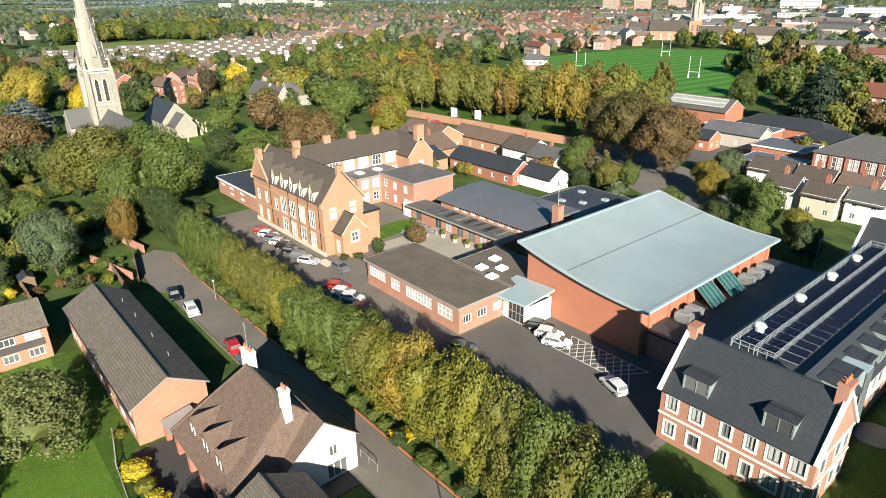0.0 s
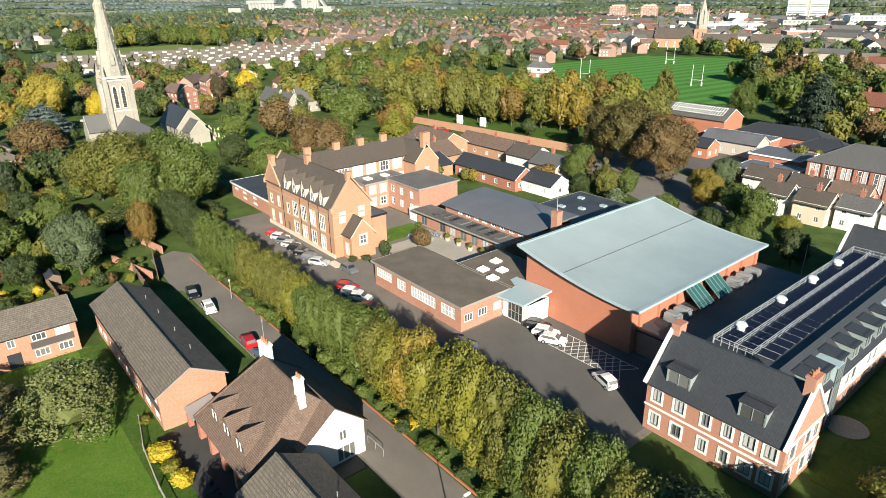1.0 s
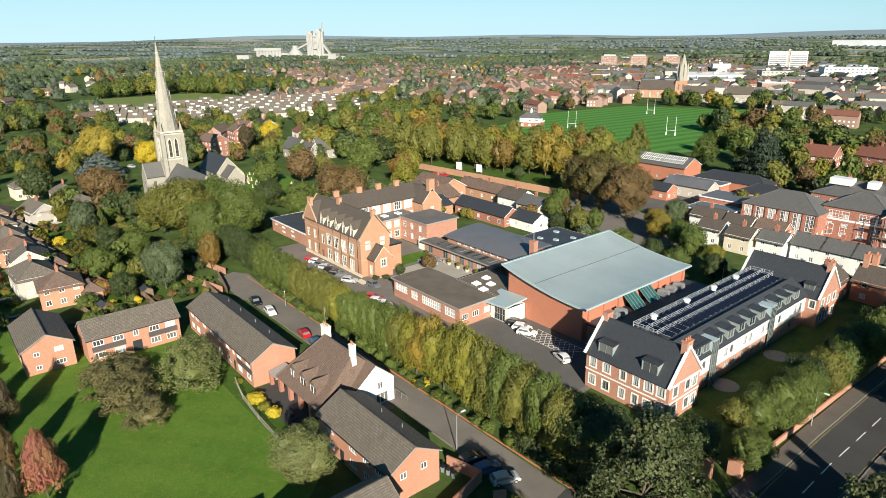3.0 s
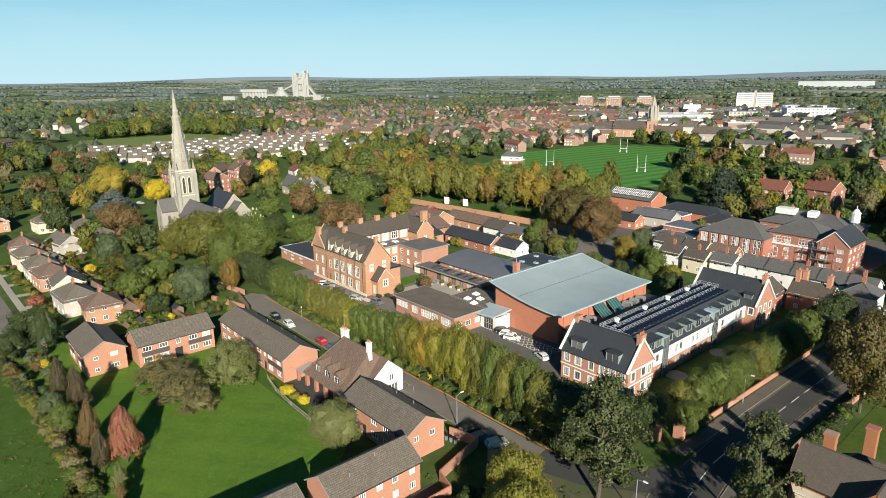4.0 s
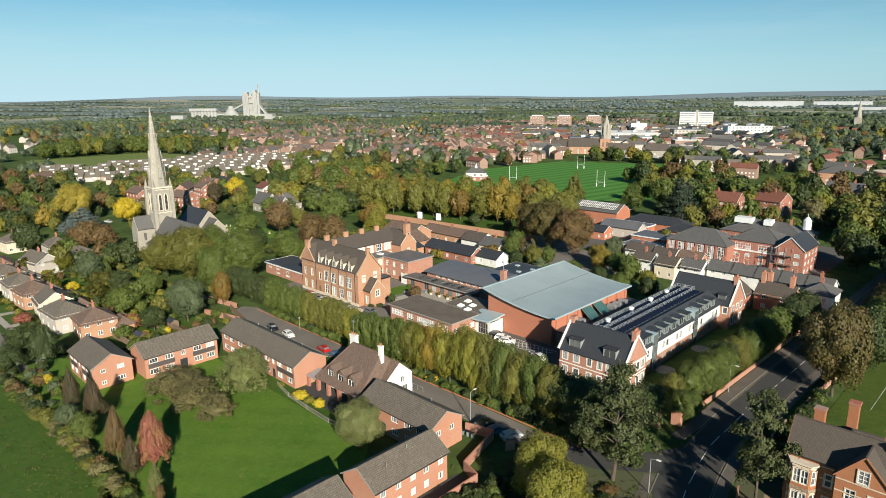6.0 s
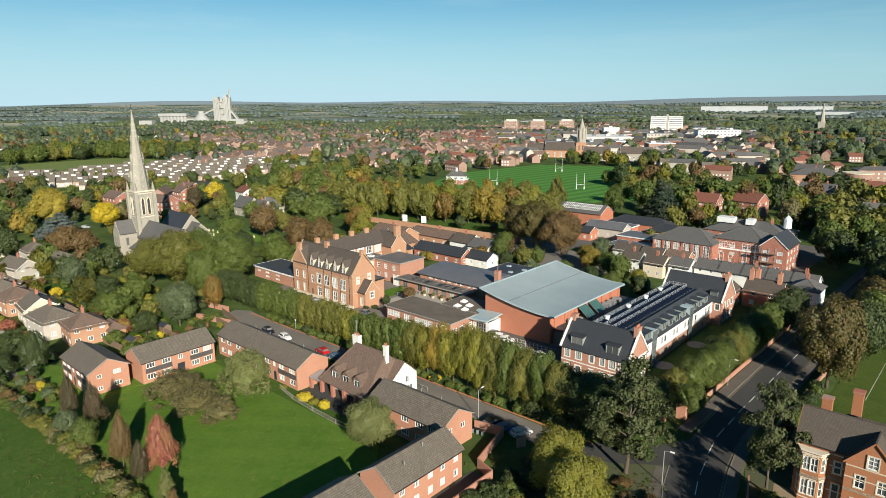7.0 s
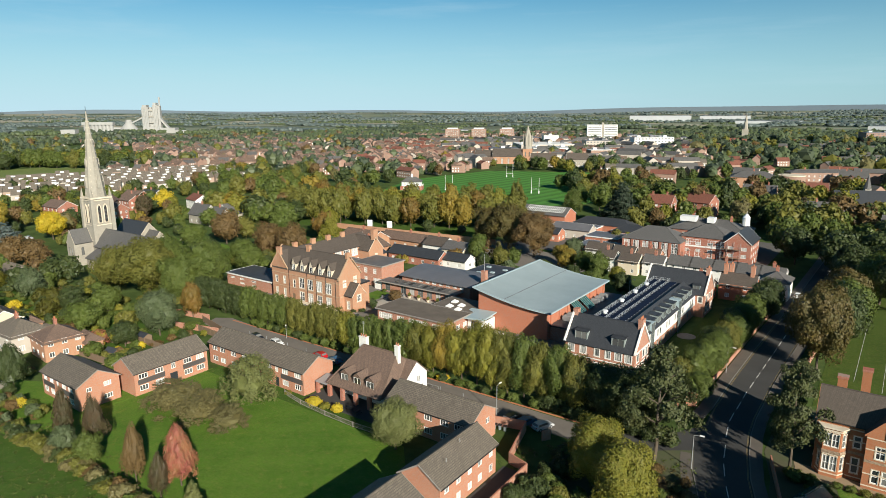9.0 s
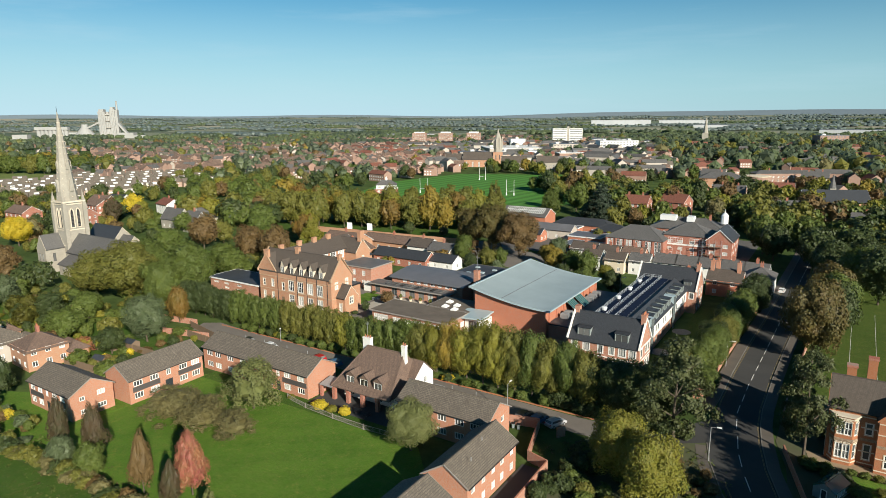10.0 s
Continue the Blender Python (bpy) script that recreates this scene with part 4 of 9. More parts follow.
for x in (-4.2,):
    bm = bmesh.new()
    box(bm, x - 0.3, x + 0.3, -39.6, -39.0, 0, 2.65)
    part("pier", bm, BRICK_DARK, W)
bm = bmesh.new()
tube(bm, (1.2, -30.9, 10.9), (1.2, -30.9, 14.2), 0.04, 0.03, 6)
for k in range(4):
    beam(bm, (0.8, -30.9, 13.6 + k * 0.15), (1.6, -30.9, 13.6 + k * 0.15), 0.03)
part("aerial", bm, STEEL, W)

# school, old block
S = thing("school_block", "Victorian buff brick school with stone dressings and dormers", "school")
fspec = [(s, 1.0, 1.9, 2.7, 2, 2) for s in (13.3, 17.0, 20.8, 24.6)] + [(s, 4.9, 2.1, 3.1, 3, 2) for s in (13.3, 17.0, 20.8, 24.6)]
fspec += [(2.0, 1.2, 0.9, 2.4, 1, 2), (5.6, 1.2, 0.9, 2.4, 1, 2), (2.0, 5.3, 0.9, 2.0, 1, 2), (5.6, 5.3, 0.9, 2.2, 1, 2), (10.0, 4.6, 0.9, 2.4, 1, 2), (9.6, 0.1, 1.2, 2.6, 1, 1, WOOD)]
SR = (-67.2, -38.2, 1.3, 10.2)
walls(S, SR, 10.2, {"s": fspec, "e": [(2.2, 7.2, 1.1, 1.9, 1, 2), (6.6, 7.6, 1.1, 1.9, 1, 2), (2.2, 9.9, 0.01, 0.01)][:2], "w": [(3, 4, 1.1, 2), (6, 4, 1.1, 2)], "n": [(s, 4.9, 1.4, 2.4, 2, 2) for s in (5, 10, 15, 20)]},
      BRICK_OLD, surround=0.2, smat=STONE_TRIM, gables=[("e", 15.9), ("w", 15.9)])
gable_roof(S, SR, 10.2, 15.7, "x", TILE_OLD, 0.25, 0.0, 0.18, barge=None)
for z in (4.4, 8.4):
    bm = bmesh.new()
    box(bm, -67.3, -38.1, 1.2, 1.3, z, z + 0.25)
    box(bm, -38.2, -38.08, 1.2, 10.2, z, z + 0.25)
    part("string_course", bm, BAND_TRIM, S)
bm = bmesh.new()
box(bm, -67.35, -38.05, 1.1, 1.3, 0, 0.8)
part("plinth", bm, STONE_TRIM, S)
# stone copings on the gables
for x in (-38.05, -67.3):
    bm = bmesh.new()
    for y in (0.9, 10.6):
        beam(bm, (x, y, 10.0), (x, 5.75, 16.15), 0.4, 0.2)
    box(bm, x - 0.25, x + 0.25, 0.8, 1.4, 9.6, 10.5)
    part("coping", bm, BAND_TRIM, S)
# front cross gable
bm = bmesh.new()
for pts in (((-67.6, 1.18, 10.2), (-59.8, 1.18, 10.2), (-63.7, 1.18, 15.0)),):
    bm.faces.new([bm.verts.new(p) for p in pts])
part("gable", bm, BRICK_OLD, S)
bm = bmesh.new()
for x, s in ((-67.6, -1), (-59.8, 1)):
    p = [(x, 1.2, 10.1), (x, 5.7, 10.1), (-63.7, 5.7, 15.0), (-63.7, 1.2, 15.0)]
    slab(bm, [(q[0], q[1], q[2] + 0.15) for q in (p if s > 0 else p[::-1])], 0.15)
part("roof", bm, TILE_OLD, S)
bm = bmesh.new()
for x in (-67.8, -59.6):
    beam(bm, (x, 1.15, 9.9), (-63.7, 1.15, 15.2), 0.32, 0.2)
part("coping", bm, BAND_TRIM, S)
chimney(S, -63.7, 1.6, 13.2, 16.4, 1.8, 0.9, BRICK_OLD, 0)
chimney(S, -55.0, 5.75, 14.5, 17.2, 1.4, 1.0, BRICK_OLD, 0)
chimney(S, -38.7, 5.75, 15.0, 16.9, 0.8, 1.2, BRICK_OLD, 0)
for x in (-57.0, -53.2, -49.4, -45.6, -41.8):
    dormer(S, x, 1.15, 10.0, 1.55, 2.1, 2.6, -90, STONE_TRIM, TILE_OLD, WHITE, "gable", 1.9)
for x in (-59.4, -51.4, -47.5, -43.6, -39.6):
    bm = bmesh.new()
    tube(bm, (x, 1.2, 0.2), (x, 1.2, 10.0), 0.07, 0.07, 6)
    part("downpipe", bm, BLACK, S)
# bay at the gable end
walls(S, (-38.2, -34.9, 3.2, 8.6), 5.0, {"e": [(2.7, 3.0, 1.5, 1.9, 2, 2)], "s": [(1.6, 1.0, 0.9, 2.2, 1, 2)]}, BRICK_OLD, gables=[("e", 8.2)], surround=0.25, smat=STONE_TRIM)
gable_roof(S, (-38.2, -34.9, 3.2, 8.6), 5.0, 8.1, "x", TILE_OLD, 0.25, 0.1, barge=STONE_TRIM)
walls(S, (-45.0, -38.0, 10.2, 13.6), 6.6, {"e": []}, BRICK_OLD)
flat_roof(S, (-45.0, -38.0, 10.2, 13.6), 7.0, SLATE_GREY, 0.15)
bm = bmesh.new()
box(bm, -37.5, -34.0, -1.2, 0.6, 0, 0.1)
part("step", bm, STONE_TRIM, S)

# school, rear wing
R = thing("school_wing", "rear school wing with long white windows and brick chimneys", "school")
RR = (-76.0, -65.6, 10.5, 46.0)
walls(R, RR, 10.0, {"e": [(s, 7.0, 2.5, 2.5, 3, 2) for s in (6, 10, 14, 18, 22, 26, 30)] + [(s, 4.6, 2.6, 1.0, 4, 1) for s in (12, 20, 28)], "n": []}, BRICK_OLD, gables=[("s", 13.2), ("n", 13.2)], surround=0.2, smat=WHITE)
gable_roof(R, RR, 10.0, 13.2, "y", TILE_OLD, 0.4, 0.2, barge=WHITE)
for y in (14, 22, 29, 36):
    chimney(R, -70.8, y, 12.4, 14.9, 0.9, 1.7, BRICK_OLD, 0)
walls(R, (-65.6, -60.5, 38.5, 46.0), 8.8, {"e": [(3.7, 5.5, 1.0, 1.6, 1, 2)]}, BRICK_OLD, gables=[("e", 13.2)], surround=0.2, smat=STONE_TRIM)
gable_roof(R, (-70.8, -60.5, 38.5, 46.0), 8.8, 13.0, "x", TILE_OLD, 0.2, 0.0, barge=STONE_TRIM)
chimney(R, -61.2, 42.2, 12.2, 16.0, 1.4, 2.2, BRICK_OLD, 0)

# flat-roofed link blocks
K = thing("school_link", "flat-roofed brick school link block with ponding roof", "school")
walls(K, (-58.5, -46.0, 28.5, 40.0), 6.8, {"s": [(s, z, 1.3, 1.7, 2, 2) for s in (2, 5.5, 9.5) for z in (1.2, 4.2)], "e": []}, BRICK_NEW)
flat_roof(K, (-58.5, -46.0, 28.5, 40.0), 7.2, FELT_GREY, 0.35, 0.3, FASCIA)
walls(K, (-65.4, -58.5, 22.0, 34.0), 6.4, {"e": [(s, z, 1.6, 1.9, 2, 2) for s in (2, 5) for z in (1.0, 4.1)], "s": [(s, 4.1, 1.4, 1.7, 2, 2) for s in (2, 5)]}, BRICK_NEW, surround=0.2, smat=STONE_TRIM)
flat_roof(K, (-65.4, -58.5, 22.0, 34.0), 6.8, FELT_GREY, 0.3, 0.3, FASCIA)
for x, y in ((-62, 25), (-62, 30)):
    bm = bmesh.new()
    box(bm, x - 1, x + 1, y - 0.8, y + 0.8, 6.8, 7.2)
    part("rooflight", bm, WHITE, K)

# dining block with its glazed lean-to
N_ = thing("school_dining_block", "low brick school block with a grey sheet roof and lean-to", "school")
walls(N_, (-38.5, -12.5, 30.0, 42.0), 5.0, {"s": [(s, 3.9, 1.5, 0.9, 3, 1) for s in (5, 7.6, 10.2, 12.8, 15.4, 18, 20.6, 23.2)]}, BRICK_NEW)
bm = bmesh.new()
for k in range(8):
    xa, xb = 0, 1
    y0, y1 = 29.2 + k * 1.7, 29.2 + (k + 1) * 1.7
    z = lambda y: 5.3 + 1.2 * math.sin((y - 29.2) / 13.6 * math.pi * 0.62)
    slab(bm, [(-39.2, y0, z(y0)), (-11.6, y0, z(y0)), (-11.6, y1, z(y1)), (-39.2, y1, z(y1))], 0.3)
bmesh.ops.remove_doubles(bm, verts=bm.verts, dist=0.001)
part("roof", bm, SHEET_GREY, N_)
walls(N_, (-44.0, -16.0, 26.2, 30.0), 3.0, {"s": [(s, 0.3, 2.0, 2.4, 2, 1) for s in (2.5, 9.0, 12.4, 15.8, 19.2, 22.6, 26.0)], "w": [(2, 0.5, 2, 2)]}, BRICK_NEW, casing=GREYFRAME)
flat_roof(N_, (-44.0, -15.0, 25.4, 30.0), 3.5, FELT_GREY, 0.4, 0.3, FASCIA)
bm = bmesh.new()
box(bm, -47.5, -44.0, 26.6, 28.6, 0, 2.9)
part("wall", bm, RENDER, N_, "white rendered entrance wall")
for k in range(8):
    bm = bmesh.new()
    box(bm, -38.5 + k * 2.8, -37.4 + k * 2.8, 26.2, 29.4, 3.55, 3.75)
    part("rooflight", bm, GLASS, N_)
chimney(N_, -9.5, 33.5, 0, 10.0, 1.5, 1.5, BRICK_NEW, 0)
bm = bmesh.new()
tube(bm, (-9.5, 33.5, 10), (-9.5, 33.5, 15), 0.09, 0.05, 8)
part("flue", bm, STEEL, N_)
walls(N_, (-12.4, 3, 36.0, 54.0), 4.0, {}, BRICK_NEW)
flat_roof(N_, (-12.4, 3, 36.0, 54.0), 4.4, FELT_DARK, 0.3)

# low classroom block
B1 = thing("school_classrooms", "low brick classroom block with a brown felt roof", "school")
walls(B1, (-23.2, 0.2, 0.7, 10.8), 4.1, {"s": [(2.9, 1.9, 4.6, 1.7, 7, 2), (8.0, 1.6, 2.4, 1.9, 3, 2), (14.0, 1.6, 6.4, 1.9, 9, 2), (20.3, 1.6, 3.4, 1.9, 4, 2)], "e": [(1.6, 1.4, 1.7, 1.4, 3, 1), (4.6, 1.4, 1.9, 1.4, 3, 1), (7.8, 1.4, 1.7, 1.4, 3, 1)], "w": [(5, 1.2, 3, 1.6, 4, 1)]}, BRICK_NEW)
flat_roof(B1, (-23.2, 0.2, 0.7, 10.8), 4.6, FELT, 0.5, 0.3, FASCIA)
walls(B1, (-12.0, 0.2, 10.8, 20.5), 4.1, {}, BRICK_NEW)
flat_roof(B1, (-12.0, 0.2, 11.3, 20.5), 4.597, FELT, 0.5, 0.3, FASCIA)
for x, y in ((-7.4, 12.4), (-5.0, 14.6), (-8.5, 16.5), (-3.8, 11.2)):
    bm = bmesh.new()
    box(bm, x - 0.8, x + 0.8, y - 0.8, y + 0.8, 4.6, 4.95)
    v = [bm.verts.new((x + sx * 0.75, y + sy * 0.75, 4.95)) for sx, sy in ((-1, -1), (1, -1), (1, 1), (-1, 1))]
    t = bm.verts.new((x, y, 5.5))
    for k in range(4):
        bm.faces.new((v[k], v[(k + 1) % 4], t))
    part("rooflight", bm, WHITE, B1, "white pyramid rooflight")
# entrance link
walls(B1, (0.4, 5.6, 9.6, 14.6), 3.6, {"s": [(2.6, 0.1, 3.2, 3.0, 4, 2)], "e": []}, RENDER, casing=STEEL)
bm = bmesh.new()
slab(bm, [(-1.6, 7.6, 4.2), (6.2, 8.2, 4.5), (6.2, 14.6, 5.0), (-1.6, 14.6, 4.7)], 0.35)
part("canopy", bm, ZINC_EDGE, B1, "pale blue curved entrance canopy")

# sports hall
H = thing("sports_hall", "large orange brick sports hall with pale blue curved roof", "sports hall")
HX0, HX1, HY0, HY1 = 0.4, 20.8, 14.8, 51.0


def hall_z(x):
    k = (x - HX0) / (HX1 - HX0)
    return 7.75 + 3.0 * (1 - k) ** 1.75


xs = [HX0 + (HX1 - HX0) * k / 14 for k in range(15)]
for y, flip in ((HY0, 1), (HY1, -1)):
    bm = bmesh.new()
    p = [(HX0, y, 0), (HX1, y, 0)] + [(q, y, hall_z(q) - 0.3) for q in xs[::-1]]
    quad(bm, *(p if flip > 0 else p[::-1]))
    part("wall", bm, BRICK_HALL, H, "plain orange brick wall")
bm = bmesh.new()
wall_run(bm, (HX1, HY0), (HX1, HY1), 0, hall_z(HX1) - 0.3)
part("wall", bm, BRICK_HALL, H)
bm = bmesh.new()
wall_run(bm, (HX0, HY1), (HX0, HY0), 0, hall_z(HX0) - 0.3)
part("wall", bm, BRICK_HALL, H)
for k in range(8):
    bm = bmesh.new()
    y = HY0 + 1.5 + k * 4.9
    box(bm, HX1, HX1 + 0.35, y, y + 0.8, 0, 7.2)
    part("pier", bm, BRICK_HALL, H)
bm = bmesh.new()
xs = [HX0 - 1.0 + (HX1 - HX0 + 2.3) * k / 20 for k in range(21)]
zf = lambda x: hall_z(min(max(x, HX0), HX1)) + (0.25 if x < HX0 else 0)
for a, b in zip(xs, xs[1:]):
    slab(bm, [(a, HY0 - 1.1, zf(a)), (b, HY0 - 1.1, zf(b)), (b, HY1 + 0.8, zf(b)), (a, HY1 + 0.8, zf(a))], 0.22)
bmesh.ops.remove_doubles(bm, verts=bm.verts, dist=0.001)
rf = part("roof", bm, ZINC, H, "pale blue-grey sheet roof with a gentle curve")
bm = bmesh.new()
for a, b in zip(xs, xs[1:]):
    for y in (HY0 - 1.15, HY1 + 0.85):
        beam(bm, (a, y, zf(a) - 0.12), (b, y, zf(b) - 0.12), 0.12, 0.45)
for x in (xs[0], xs[-1]):
    beam(bm, (x, HY0 - 1.2, zf(x) - 0.12), (x, HY1 + 0.9, zf(x) - 0.12), 0.5, 0.4)
part("edge_trim", bm, ZINC_EDGE, rf, "pale blue metal roof edge")
bm = bmesh.new()
beam(bm, (8.6, HY0 - 0.6, zf(8.6) + 0.02), (8.6, HY1 + 0.5, zf(8.6) + 0.02), 0.14, 0.06)
part("roof_joint", bm, SHEET_GREY, rf)

# new red-brick home
Q = thing("care_home", "new red brick and white rendered home with slate roof", "building")
QF = (31.6, 47.4, 2.3, 11.2)
walls(Q, QF, 6.6, {"s": [(s, z, w, 1.6, 2, 1) for z in (1.0, 4.3) for s, w in ((1.4, 1.1), (4.2, 1.2), (7.4, 0.9), (9.9, 0.9), (12.2, 1.3), (14.4, 1.2))], "e": [(s, z, 1.2, 1.7, 2, 1) for s in (1.8, 5.4, 7.4) for z in (1.0, 4.3)], "w": []}, BRICK_NEW, gables=[("e", 11.9), ("w", 11.9)], casing=GREYFRAME, surround=0.26, smat=RENDER)
gable_roof(Q, QF, 6.6, 11.6, "x", SLATE, 0.35, -0.2, 0.18, barge=None)
for x in (31.5, 47.45):
    bm = bmesh.new()
    for y in (1.8, 11.7):
        beam(bm, (x, y, 6.4), (x, 6.75, 12.2), 0.4, 0.35)
    part("coping", bm, RENDER, Q, "white stone gable coping")
for z in (3.35, 6.3):
    bm = bmesh.new()
    box(bm, 31.5, 47.5, 2.2, 2.3, z, z + 0.22)
    box(bm, 47.4, 47.5, 2.2, 11.2, z, z + 0.22)
    part("string_course", bm, RENDER, Q)
chimney(Q, 47.0, 6.75, 10.4, 13.1, 1.0, 1.7, BRICK_NEW, 3)
chimney(Q, 32.0, 7.0, 10.4, 12.7, 1.0, 1.5, BRICK_NEW, 0)
for x in (35.0, 43.4):
    dormer(Q, x, 2.75, 6.95, 2.9, 2.1, 3.4, -90, FRAME_GREY, SLATE, FRAME_GREY, "shed", 0.3)
QW = (31.8, 45.5, 11.2, 56.0)
wspec = [(s, 1.0, 1.3, 1.5, 2, 1) for s in (3, 6, 13, 16, 19, 23, 27, 30, 39, 42)] + [(s, 4.1, 1.1, 1.5, 1, 1) for s in (2.5, 4.5, 12, 14, 19, 21, 26, 28, 33, 40, 42.5)]
walls(Q, QW, 3.2, {"e": [i for i in wspec if i[1] < 3]}, BRICK_NEW, casing=GREYFRAME)
walls(Q, (31.8, 45.7, 11.2, 56.0), 6.8, {"e": [i for i in wspec if i[1] > 3]}, RENDER, z0=3.2, casing=GREYFRAME)
bm = bmesh.new()
slab(bm, [(46.0, 11.0, 6.7), (46.0, 56.2, 6.7), (42.2, 56.2, 9.6), (42.2, 11.0, 9.6)], 0.2)
part("roof", bm, SLATE, Q, "dark slate mansard slope")
bm = bmesh.new()
slab(bm, [(31.4, 11.3, 6.9), (33.6, 11.3, 8.7), (33.6, 56.0, 8.7), (31.4, 56.0, 6.9)], 0.2)
part("roof", bm, SLATE, Q)
bm = bmesh.new()
box(bm, 33.6, 42.2, 11.3, 56.0, 8.2, 8.9)
part("roof", bm, FELT_DARK, Q, "dark flat roof deck")
for y in (13.6, 16.4, 20.6, 24.6, 28.6, 32.6, 36.6, 43.5, 47.5, 51.5):
    dormer(Q, 45.5, y, 7.0, 2.2, 1.8, 2.6, 0, FRAME_GREY, SLATE, FRAME_GREY, "shed", 0.2)
for y in (18.5, 40.2):
    bm = bmesh.new()
    wall_run(bm, (46.0, y - 0.9), (46.0, y + 0.9), 0, 8.6)
    part("stair_glazing", bm, GLASS, Q, "tall glazed stair window")
    bm = bmesh.new()
    for dy in (-0.9, -0.3, 0.3, 0.9):
        box(bm, 45.9, 46.06, y + dy - 0.05, y + dy + 0.05, 0, 8.7)
    for z in (2, 4, 6, 8.6):
        box(bm, 45.9, 46.05, y - 0.9, y + 0.9, z, z + 0.1)
    part("mullion", bm, GREYFRAME, Q)
    bm = bmesh.new()
    box(bm, 43.0, 45.98, y - 0.95, y + 0.95, 6.0, 8.8)
    part("stair_head", bm, ZINC_EDGE, Q)
QE = (31.6, 48.2, 56.0, 66.0)
walls(Q, QE, 6.6, {"e": [(s, z, 1.2, 1.7, 2, 1) for s in (2.2, 5.2, 8) for z in (1.0, 4.3)], "s": [(15.4, 4.2, 1.0, 1.6)]}, BRICK_NEW, gables=[("e", 11.9), ("w", 11.9)], casing=GREYFRAME, surround=0.2, smat=RENDER)
gable_roof(Q, QE, 6.6, 11.7, "x", SLATE, 0.35, -0.2, 0.18, barge=None)
for x in (31.5, 48.25):
    bm = bmesh.new()
    for y in (55.5, 66.5):
        beam(bm, (x, y, 6.4), (x, 61.0, 12.3), 0.4, 0.35)
    part("coping", bm, RENDER, Q)
chimney(Q, 47.6, 61.0, 10.6, 13.3, 1.0, 1.6, BRICK_NEW, 3)
dormer(Q, 45.6, 56.8, 7.2, 2.0, 1.6, 2.4, -90, GREYFRAME, SLATE, GREYFRAME, "shed", 0.3)
dormer(Q, 47.6, 58.5, 7.0, 1.5, 1.5, 2.0, 0, GREYFRAME, SLATE, GREYFRAME, "shed", 0.3)
# solar panels and guard rails on the deck
for k in range(22):
    for x in (35.4, 37.6, 39.8):
        bm = bmesh.new()
        y = 13.0 + k * 1.9
        slab(bm, [(x - 1.0, y, 9.15), (x + 1.0, y, 9.15), (x + 1.0, y + 1.25, 9.5), (x - 1.0, y + 1.25, 9.5)], 0.06)
        pv = part("solar_panel", bm, PANEL_PV, Q)
        bm = bmesh.new()
        beam(bm, (x - 1.0, y - 0.03, 9.17), (x + 1.0, y - 0.03, 9.17), 0.05)
        part("frame", bm, RAIL, pv)
for x in (34.0, 36.5, 38.7):
    bm = bmesh.new()
    for z in (9.3, 9.65, 10.0):
        beam(bm, (x, 12.0, z), (x, 55.4, z), 0.06)
    for k in range(23):
        beam(bm, (x, 12 + k * 1.97, 8.9), (x, 12 + k * 1.97, 10.0), 0.06)
        if k % 2:
            beam(bm, (x, 12 + k * 1.97, 10.0), (x - 0.7, 12 + k * 1.97, 8.9), 0.05)
    part("guard_rail", bm, RAIL, Q, "galvanised steel guard rail")
for y in (12.0, 55.4):
    bm = bmesh.new()
    for z in (9.5, 10.0):
        beam(bm, (33.9, y, z), (38.7, y, z), 0.06)
    for k in range(5):
        beam(bm, (33.9 + k, y, 8.9), (33.9 + k, y, 10.0), 0.06)
    part("guard_rail", bm, RAIL, Q)
for y in (17, 28, 38, 47):
    bm = bmesh.new()
    tube(bm, (34.8, y, 8.9), (34.8, y, 9.9), 0.5, 0.5, 10)
    tube(bm, (34.8, y, 9.9), (34.8, y, 10.15), 0.75, 0.6, 10)
    part("roof_vent", bm, WHITE, Q)
# terrace between hall and home
bm = bmesh.new()
box(bm, 21.2, 31.4, 16.0, 52.0, 0, 3.6)
T_ = solo("hall_annexe", bm, BRICK_NEW, "low flat-roofed annexe beside the sports hall", "building")
bm = bmesh.new()
box(bm, 21.0, 31.6, 15.8, 52.2, 3.6, 3.95)
part("roof", bm, FELT_DARK, T_)
for y in (27.5, 33.0):
    bm = bmesh.new()
    slab(bm, [(21.3, y, 6.6), (24.2, y, 4.2), (24.2, y + 4.0, 4.2), (21.3, y + 4.0, 6.6)], 0.15)
    rl = part("rooflight", bm, TEAL, T_, "sloping glazed rooflight")
    bm = bmesh.new()
    for k in range(5):
        beam(bm, (21.3, y + k, 6.66), (24.2, y + k, 4.26), 0.1)
    part("glazing_bar", bm, GREYFRAME, rl)
for k, y in enumerate((21, 23.5, 39, 42, 45)):
    bm = bmesh.new()
    box(bm, 22, 24.2, y, y + 1.5, 3.95, 5.2)
    box(bm, 22.2, 24.0, y + 0.2, y + 1.3, 5.2, 5.35)
    part("air_unit", bm, STEEL, T_)


# ---- trees and hedges ----


def ico_points(n):
    bm = bmesh.new()
    bmesh.ops.create_icosphere(bm, subdivisions=n, radius=1)
    v = np.array([p.co[:] for p in bm.verts])
    bm.verts.index_update()
    f = np.array([[q.index for q in p.verts] for p in bm.faces])
    bm.free()
    return v, f


ICO_V, ICO_F = ico_points(2)
ICO_L, ICO_LF = ico_points(1)


def from_arrays(name, verts, faces, mat):
    me = bpy.data.meshes.new(name)
    me.from_pydata([tuple(v) for v in verts], [], [tuple(f) for f in faces])
    for m in mat if isinstance(mat, (list, tuple)) else (mat,):
        me.materials.append(m)
    return me


